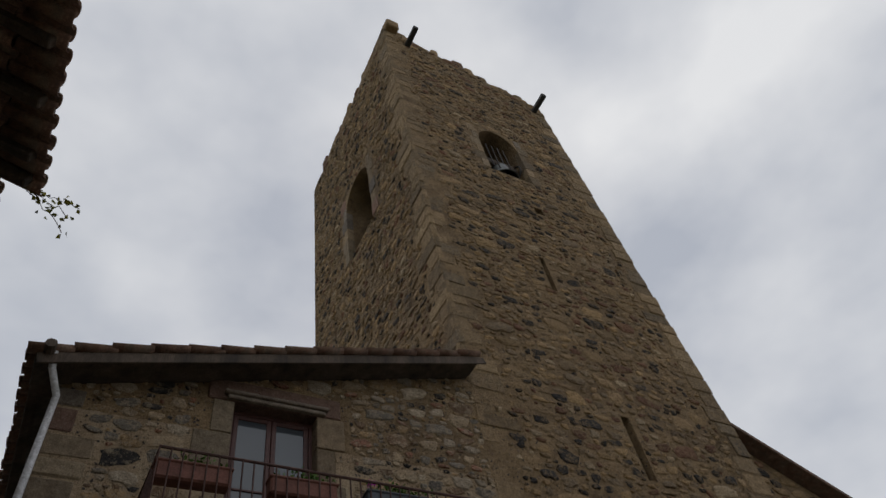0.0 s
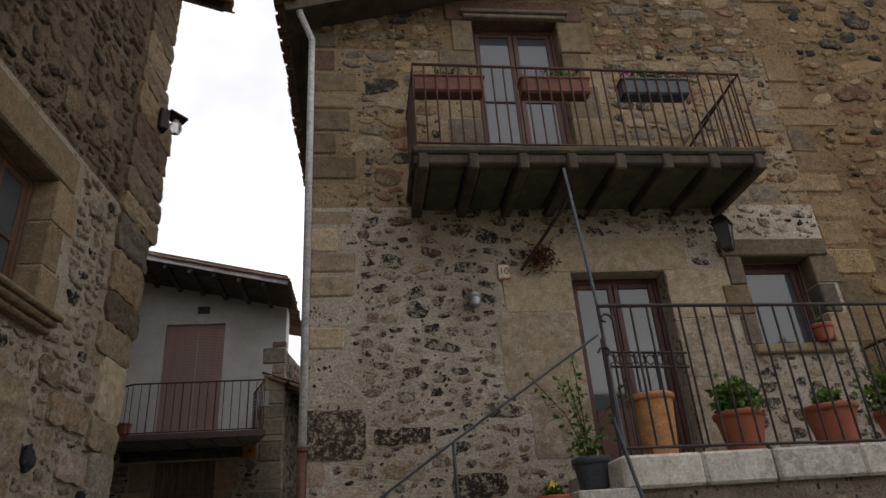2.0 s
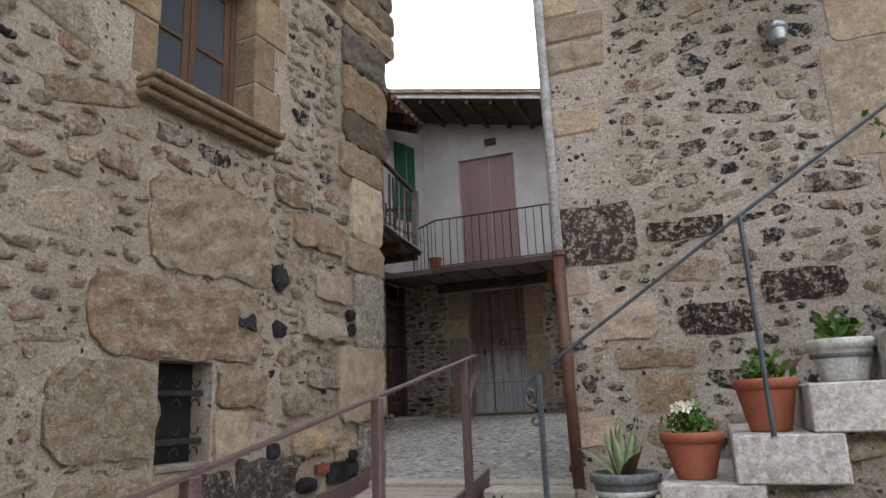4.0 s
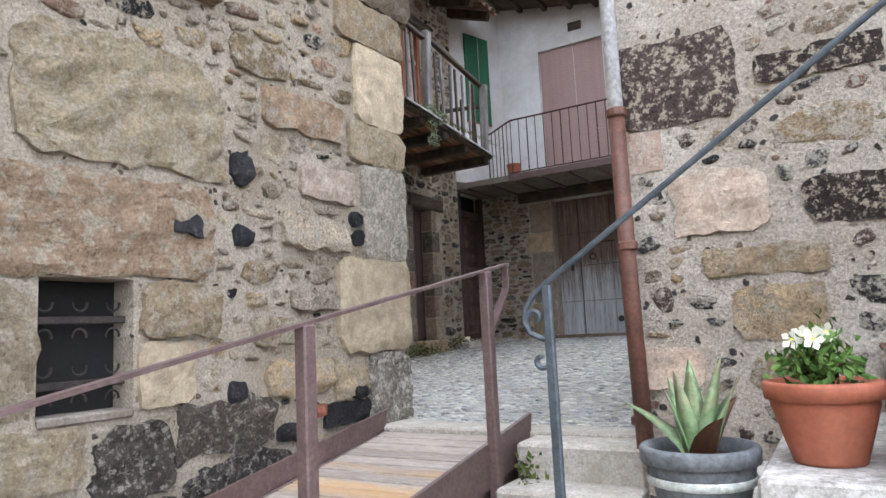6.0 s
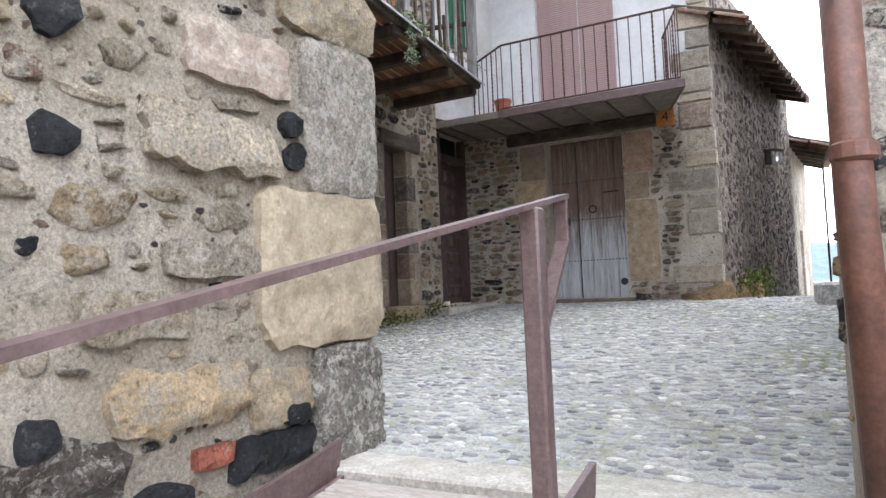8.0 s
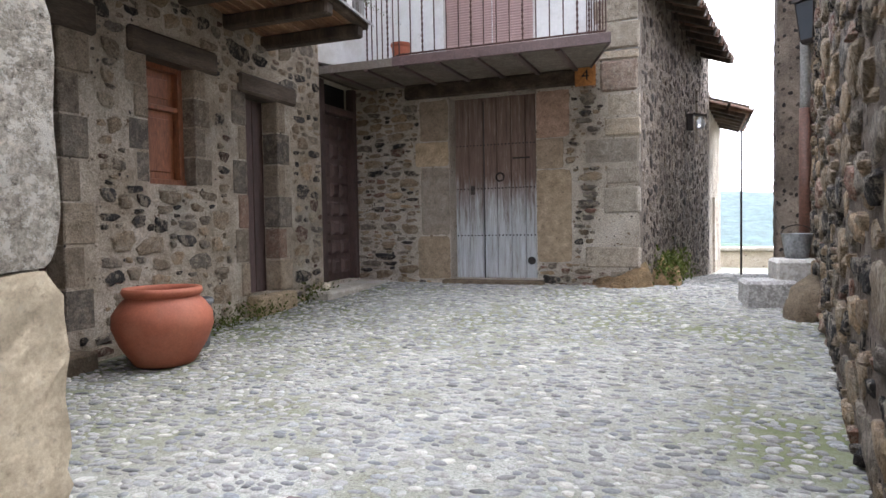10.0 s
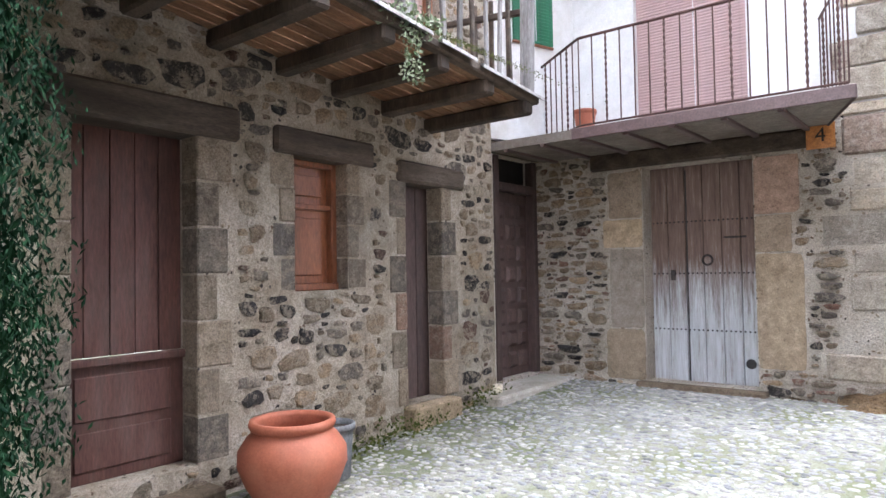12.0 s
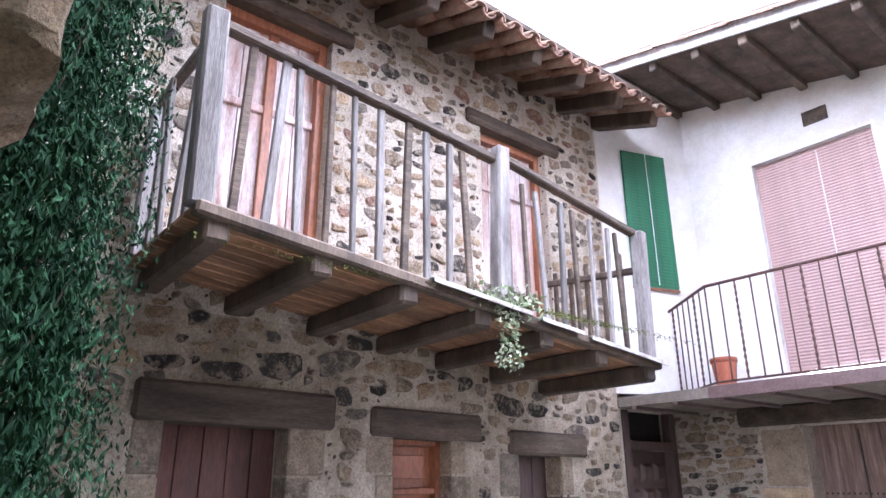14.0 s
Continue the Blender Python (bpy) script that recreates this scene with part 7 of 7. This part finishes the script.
# ---- wooden balcony of the low row ----
wb = thing("wooden_balcony", (-4.2, 8.88, 4.45), "sagging silver-grey timber balcony with rough posts and balusters", "balcony")


def wz(y):
    return -0.105 * y


for i in range(7):
    y = 0.1 + i * 0.61
    part("joist", Geo().box((-1.5, -0.07, -0.17), (0.06, 0.07, -0.035), 0.02), WOOD_DARK, wb, m=pose(0, y, wz(y), 0, 0, RND.uniform(-2, 2)))
for i in range(9):
    x = -1.17 + i * 0.133
    part("floor_board", Geo().box((x, -0.03, -0.033), (x + 0.12, 3.87, 0.0), 0.004), WOOD_FLOOR, wb, m=pose(0, 0, 0, -6.0, 0, 0))
part("edge_board", Geo().box((0.0, -0.03, -0.06), (0.1, 3.9, 0.018), 0.015), WOOD_DARK, wb, m=pose(0, 0, 0, -6.0, 0, 0))
for y0, y1, dz in ((1.45, 2.3, 0.0), (2.42, 2.85, -0.01), (2.95, 3.9, -0.02)):
    part("tin_strip", Geo().raw([(0.03, y0, 0.03), (0.14, y0, 0.022), (0.145, y0, -0.01), (0.03, y1, 0.03), (0.15, y1, 0.018), (0.16, y1, -0.016), (0.03, y0, 0.026), (0.136, y0, 0.018), (0.14, y0, -0.01), (0.03, y1, 0.026), (0.146, y1, 0.014), (0.155, y1, -0.016)], [(0, 1, 4, 3), (1, 2, 5, 4), (6, 9, 10, 7), (7, 10, 11, 8), (0, 6, 7, 1), (1, 7, 8, 2), (3, 4, 10, 9), (4, 5, 11, 10), (2, 8, 11, 5), (0, 3, 9, 6)]), TIN, wb, "bent pale tin strip", m=pose(0, 0, dz, -6.0, 0, 0))
for y, w, h in ((0.0, 0.13, 1.18), (2.12, 0.12, 1.26), (3.8, 0.1, 1.14)):
    part("post", Geo().box((-0.04, -w / 2, 0), (0.07, w / 2, h), 0.015), WOOD_GREY, wb, m=pose(0, y, wz(y), RND.uniform(-3, 3), RND.uniform(-1, 2), 0))
part("post", Geo().box((-1.1, -0.05, 0), (-1.0, 0.05, 1.1), 0.015), WOOD_GREY, wb)
part("top_rail", Geo().box((-0.03, 0, -0.03), (0.05, 2.15, 0.035), 0.012), WOOD_LINTEL, wb, m=pose(0, 0, 1.12, -5.2, 0, 0))
part("top_rail", Geo().box((-0.03, 0, -0.03), (0.05, 1.72, 0.03), 0.012), WOOD_LINTEL, wb, m=pose(0, 2.12, 0.98, -8.6, 0, 0))
part("top_rail", Geo().box((-1.05, -0.03, -0.03), (0, 0.03, 0.03), 0.012), WOOD_GREY, wb, m=pose(0, 0, 1.1, 0, 0, 0))
part("side_rail", Geo().box((-1.1, -0.025, -0.03), (0, 0.025, 0.03), 0.01), WOOD_LINTEL, wb, m=pose(0, 3.8, wz(3.8) + 0.8, 0, 6, 0))
for i in range(20):
    y = 0.18 + i * 0.187
    if abs(y - 2.12) < 0.09:
        continue
    w = RND.uniform(0.035, 0.055)
    part("baluster", Geo().box((-0.012, -w / 2, 0.0), (0.02, w / 2, 1.1 if y < 2.1 else 1.08 - 0.02 * (y - 2.1)), 0.006), WOOD_GREY if i % 3 else WOOD_LINTEL, wb, m=pose(0, y, wz(y), RND.uniform(-4, 4), 0, 0))
for i in range(4):
    part("baluster", Geo().box((-0.012, -0.03, 0), (0.02, 0.03, 1.08), 0.006), WOOD_GREY, wb, m=pose(-0.2 - 0.22 * i, 0, 0, 0, RND.uniform(-3, 3), 90))
for i in range(5):
    part("baluster", Geo().box((-0.012, -0.022, 0), (0.02, 0.022, 1.0), 0.006), WOOD_LINTEL, wb, m=pose(-0.18 - 0.19 * i, 3.8, wz(3.8), 0, 0, 90))
ms = thing("moss", (-4.13, 10.9, 4.27), "moss along the balcony edge", "moss", kind="stuff")
part("tufts", leaves(Geo(), 1600, (0, 0.3, 0.0), (0.025, 1.0, 0.006), 0.012, random.Random(31), 0.4, 1.8), MOSS, ms)
tr = thing("trailing_plant", (-4.12, 11.0, 4.22), "grey-green succulent trailing over the balcony edge", "plant")
g = Geo()
r = random.Random(33)
leaves(g, 260, (0, 0, 0.06), (0.05, 0.16, 0.05), 0.05, r, 0.3)
for q in range(4):
    for k in range(26):
        leaves(g, 2, (0.04, -0.1 + 0.05 * q, -0.016 * k), (0.012, 0.016, 0.01), 0.035, r, -0.4)
part("foliage", g, LEAF_GREY, tr)

# ---- balcony of house four ----
bf = thing("balcony", (-3.4, 14.42, 3.86), "concrete balcony slab with rusty edge and cross ribs", "balcony")
slab = [(-2.0, -0.57), (1.64, -0.57), (1.24, 0.62), (-2.0, 0.62)]
part("slab", Geo().raw([(x, y, z) for z in (0.0, 0.1) for x, y in slab], [(3, 2, 1, 0), (4, 5, 6, 7), (0, 1, 5, 4), (1, 2, 6, 5), (2, 3, 7, 6), (3, 0, 4, 7)]), CONCRETE_OLD, bf)
part("edge", Geo().box((-0.95, -0.6, -0.015), (1.66, -0.572, 0.105), 0.008), STEEL_BROWN, bf)
part("edge", Geo().box((-0.012, 0, -0.015), (0.012, 1.24, 0.105), 0.008), STEEL_BROWN, bf, m=pose(1.652, -0.58, 0, 0, 0, 18.5))
for i in range(7):
    part("rib", Geo().box((-0.03, -0.57, -0.035), (0.03, 0.61, -0.002), 0.006), STEEL_BROWN, bf, m=pose(-1.8 + i * 0.48, 0, 0, 0, 0, 0))
railing("balcony_railing", (-1.8, 13.9, 3.96), [(-0.38, 1.1, 0), (0, 0, 0), (-2.48, 0, 0), (-3.45, 0.75, 0.0)], 0.04, 0.98, "thin rusty iron railing with some twisted bars", IRON_RUST, 0.15, 0.008, twist=True)
jp = pot((-4.62, 14.7, 3.96), 0.09, 0.13, 0.4, TERRA, "tall terracotta pipe pot in the balcony corner", soil=False)

# ---- things on the court ----
jr = thing("clay_jar", (-4.76, 10.42, court(10.42)), "big round terracotta jar standing by the wall", "jar")
part("body", Geo().lathe([(0.0, 0.0), (0.21, 0.0), (0.23, 0.02), (0.32, 0.16), (0.375, 0.3), (0.37, 0.4), (0.31, 0.49), (0.275, 0.52), (0.27, 0.54)], 40), TERRA, jr, smooth=True)
part("rim", Geo().lathe([(0.265, 0.53), (0.285, 0.54), (0.3, 0.57), (0.29, 0.6), (0.26, 0.6), (0.245, 0.57), (0.26, 0.5), (0.33, 0.3), (0.3, 0.2), (0.0, 0.18)], 40), TERRA, jr, smooth=True)
pot((-4.95, 10.95, court(10.95)), 0.14, 0.17, 0.42, POT_GREY, "dark pot behind the big clay jar")
cp = thing("plastic_cup", (-5.2, 13.6, court(13.6) + 0.02), "small cream plastic cup standing on the door step", "cup")
part("cup", Geo().lathe([(0.0, 0.0), (0.045, 0.0), (0.055, 0.16), (0.05, 0.16), (0.04, 0.02)], 16), TILE_NUM, cp, smooth=True)
tagged(part("trim", Geo().box((-5.5, 13.35, 0.9), (-5.0, 15.04, 1.13), 0.03), CONCRETE), "worn concrete step in front of the panelled door", "step", kind="structure")
for k, (x, y, sx, sy, sz, z) in enumerate(((-0.2, 13.9, 0.5, 0.5, 0.3, 1.0), (0.13, 14.15, 0.55, 0.5, 0.5, 1.0))):
    tagged(part("stone_block", Geo().box((-sx / 2, -sy / 2, 0), (sx / 2, sy / 2, sz), 0.03), GRANITE, m=pose(x, y, z, 0, 0, 5)), "rough pale granite block used as a step", "stone block", "alley blocks")
vs, fs = stone_shape(77)
tagged(part("boulder", Geo().raw(vs, fs), QUOIN[0], m=pose(0.2, 13.3, 1.05, 0, 0, 20) @ Matrix.Diagonal((0.75, 0.6, 0.36, 1)), smooth=True), "rounded brown boulder against the wall", "boulder")
pa = thing("zinc_pail", (0.1, 14.25, 1.5), "galvanised pail with a wire handle", "pail")
part("body", Geo().lathe([(0.0, 0.0), (0.11, 0.0), (0.15, 0.25), (0.155, 0.26), (0.145, 0.25), (0.1, 0.02)], 24), ZINC, pa, smooth=True)
part("handle", Geo().tube([(0.15 * math.cos(q * math.pi / 10), 0, 0.25 + 0.1 * math.sin(q * math.pi / 10)) for q in range(11)], 0.006, 6), IRON, pa)

# cypress between the houses
cy = thing("cypress_tree", (-4.1, 7.98, court(8)), "dense dark green cypress between two house walls", "tree")
g = Geo().tube([(0, 0, 0), (0.02, 0.01, 2.5), (0, 0, 5.6)], 0.09, 10, r_end=0.02)
r = random.Random(17)
part("trunk", g, WOOD_DARK, cy)
for k in range(46):
    a, z = r.uniform(0, 6.28), 0.4 + 5.2 * k / 46
    part("limb", Geo().tube([(0, 0, z - 0.2), (0.25 * math.cos(a), 0.25 * math.sin(a), z), (0.42 * math.cos(a), 0.42 * math.sin(a), z + 0.35)], 0.018, 5, r_end=0.005), WOOD_DARK, cy)
g = Geo()
for k in range(5200):
    z = 0.15 + 6.1 * r.random()
    rad = (0.62 if z < 4.6 else 0.62 * (6.5 - z) / 1.9) * (0.82 + 0.22 * math.sin(3.1 * z + 5 * r.random()))
    a = r.uniform(0, 6.28)
    q = rad * math.sqrt(r.uniform(0.45, 1.12))
    leaves(g, 13, (q * math.cos(a), q * math.sin(a), z), (0.03, 0.03, 0.06), 0.04, r, 1.3, 0.55)
for k in range(5200):
    z, a = 0.1 + 5.9 * r.random(), r.uniform(0, 6.28)
    q = r.uniform(0.12, 0.46) * (1 if z < 4.6 else (6.5 - z) / 1.9)
    leaves(g, 6, (q * math.cos(a), q * math.sin(a), z), (0.04, 0.04, 0.06), 0.07, r, 1.4, 0.6)
part("crown", g, LEAF_CYPRESS, cy)

# vine on the eave over the lane
vn = thing("vine", (-1.0, 4.7, 7.5), "thin vine with yellow-green leaves on the eave", "vine")
g, lg = Geo(), Geo()
r = random.Random(41)
for k in range(3):
    p = [(-0.1 - 0.05 * k, 0, 0.35)]
    for q in range(7):
        p.append((p[-1][0] + r.uniform(0.0, 0.09), p[-1][1] + r.uniform(-0.05, 0.05), p[-1][2] - r.uniform(-0.02, 0.1)))
        leaves(lg, 2, p[-1], (0.02, 0.02, 0.02), 0.06, r, -0.2, 1.6)
    g.tube(p, 0.004, 5)
part("stem", g, LEAF_DRY, vn)
part("foliage", lg, LEAF_YELLOW, vn)
# weeds and moss at the wall feet
wd = thing("weeds", (-1.25, 15.6, 1.15), "low weeds and moss at the foot of the walls", "weeds", kind="stuff")
g = leaves(Geo(), 700, (0.05, 0.3, 0.12), (0.1, 0.5, 0.1), 0.06, random.Random(51), 0.8)
for x, y, s in ((-3.95, -2.1, 0.12), (-3.9, -3.4, 0.15), (-3.9, -4.2, 0.15), (0.2, -8.75, 0.04)):
    leaves(g, 260, (x, y, court(15.6 + y) - 1.15 + 0.06 if y > -8.6 else -0.65), (0.04, s * 2.2, 0.07), 0.04, random.Random(52), 0.5)
part("tufts", g, MOSS, wd)

# ---- cobbles ----
def pebble(seed):
    """A flat worn river pebble within one unit."""
    r, n = random.Random(seed), 9
    ang = [2 * math.pi * (i + r.uniform(-0.25, 0.25)) / n for i in range(n)]
    rad = [0.5 * r.uniform(0.84, 1.04) for _ in ang]
    vs = [(q * s * math.cos(a), q * s * math.sin(a), z) for s, z in ((1.0, -0.5), (0.94, 0.45), (0.6, 0.9)) for a, q in zip(ang, rad)] + [(0, 0, 1.0)]
    fs = [(k * n + j, k * n + (j + 1) % n, (k + 1) * n + (j + 1) % n, (k + 1) * n + j) for k in (0, 1) for j in range(n)]
    return vs, fs + [(2 * n + j, 2 * n + (j + 1) % n, 3 * n) for j in range(n)]


PEBBLES = [pebble(s) for s in range(10)]
r = np.random.RandomState(71)
rows = []
y = 7.3
while y < 23:
    h = r.uniform(0.04, 0.062) * (1 if y < 15 else 1.3)
    x = -5.3 if y < 15 else -1.55 + 0.135 * (y - 15)
    x1 = -0.35 + 0.119 * (y - 6.8)
    while x < x1:
        w = r.uniform(0.05, 0.13) * (1 if y < 15 else 1.3)
        if r.rand() < 0.84:
            k = r.uniform(0.72, 1.0)
            rows.append((x + w / 2, y + h / 2 + r.uniform(-0.014, 0.014), w * k, h * r.uniform(0.75, 1.15), r.normal(0, 16), r.uniform(0.004, 0.011)))
        x += w
    y += h
cob = new("cobblestones")
cob.matrix_basis = Matrix.Identity(4)
tagged(cob, "small worn river cobbles set in sand and moss", "cobbles", kind="structure")
base = [np.array(s[0]) for s in PEBBLES]
near = sorted([q for q in rows if q[1] < 9.9 and -3.6 < q[0] < -1.6], key=lambda q: -q[2] * q[3])[:290]
near_set, shared = set(near), {}
for i, q in enumerate(near):
    k = i % len(base)
    if k not in shared:
        shared[k] = Geo().raw(*PEBBLES[k]).mesh("cobble", COBBLE[0], True)
    ob = new("cobble", shared[k])
    ob.parent = cob
    ob.matrix_basis = pose(q[0], q[1], court(q[1]) + 0.001, 2.8, 0, q[4]) @ Matrix.Diagonal((q[2], q[3], q[5], 1))
vs, fs, n = [], [], 0
for i, q in enumerate(rows):
    if q in near_set:
        continue
    k = i % len(base)
    p = base[k] * (q[2], q[3], q[5])
    c, s = math.cos(radians(q[4])), math.sin(radians(q[4]))
    px, py = p[:, 0] * c - p[:, 1] * s + q[0], p[:, 0] * s + p[:, 1] * c + q[1]
    slope = 0.05 if q[1] < 15 else -0.055
    vs.append(np.stack((px, py, p[:, 2] + court(q[1]) + slope * (py - q[1])), 1))
    fs += [tuple(n + j for j in f) for f in PEBBLES[k][1]]
    n += len(p)
me = bpy.data.meshes.new("cobbles")
me.from_pydata(np.concatenate(vs).tolist(), [], fs)
me.materials.append(COBBLE[1])
me.shade_smooth()
ob = new("cobbles", me)
ob.parent = cob
tagged(ob, kind="stuff")
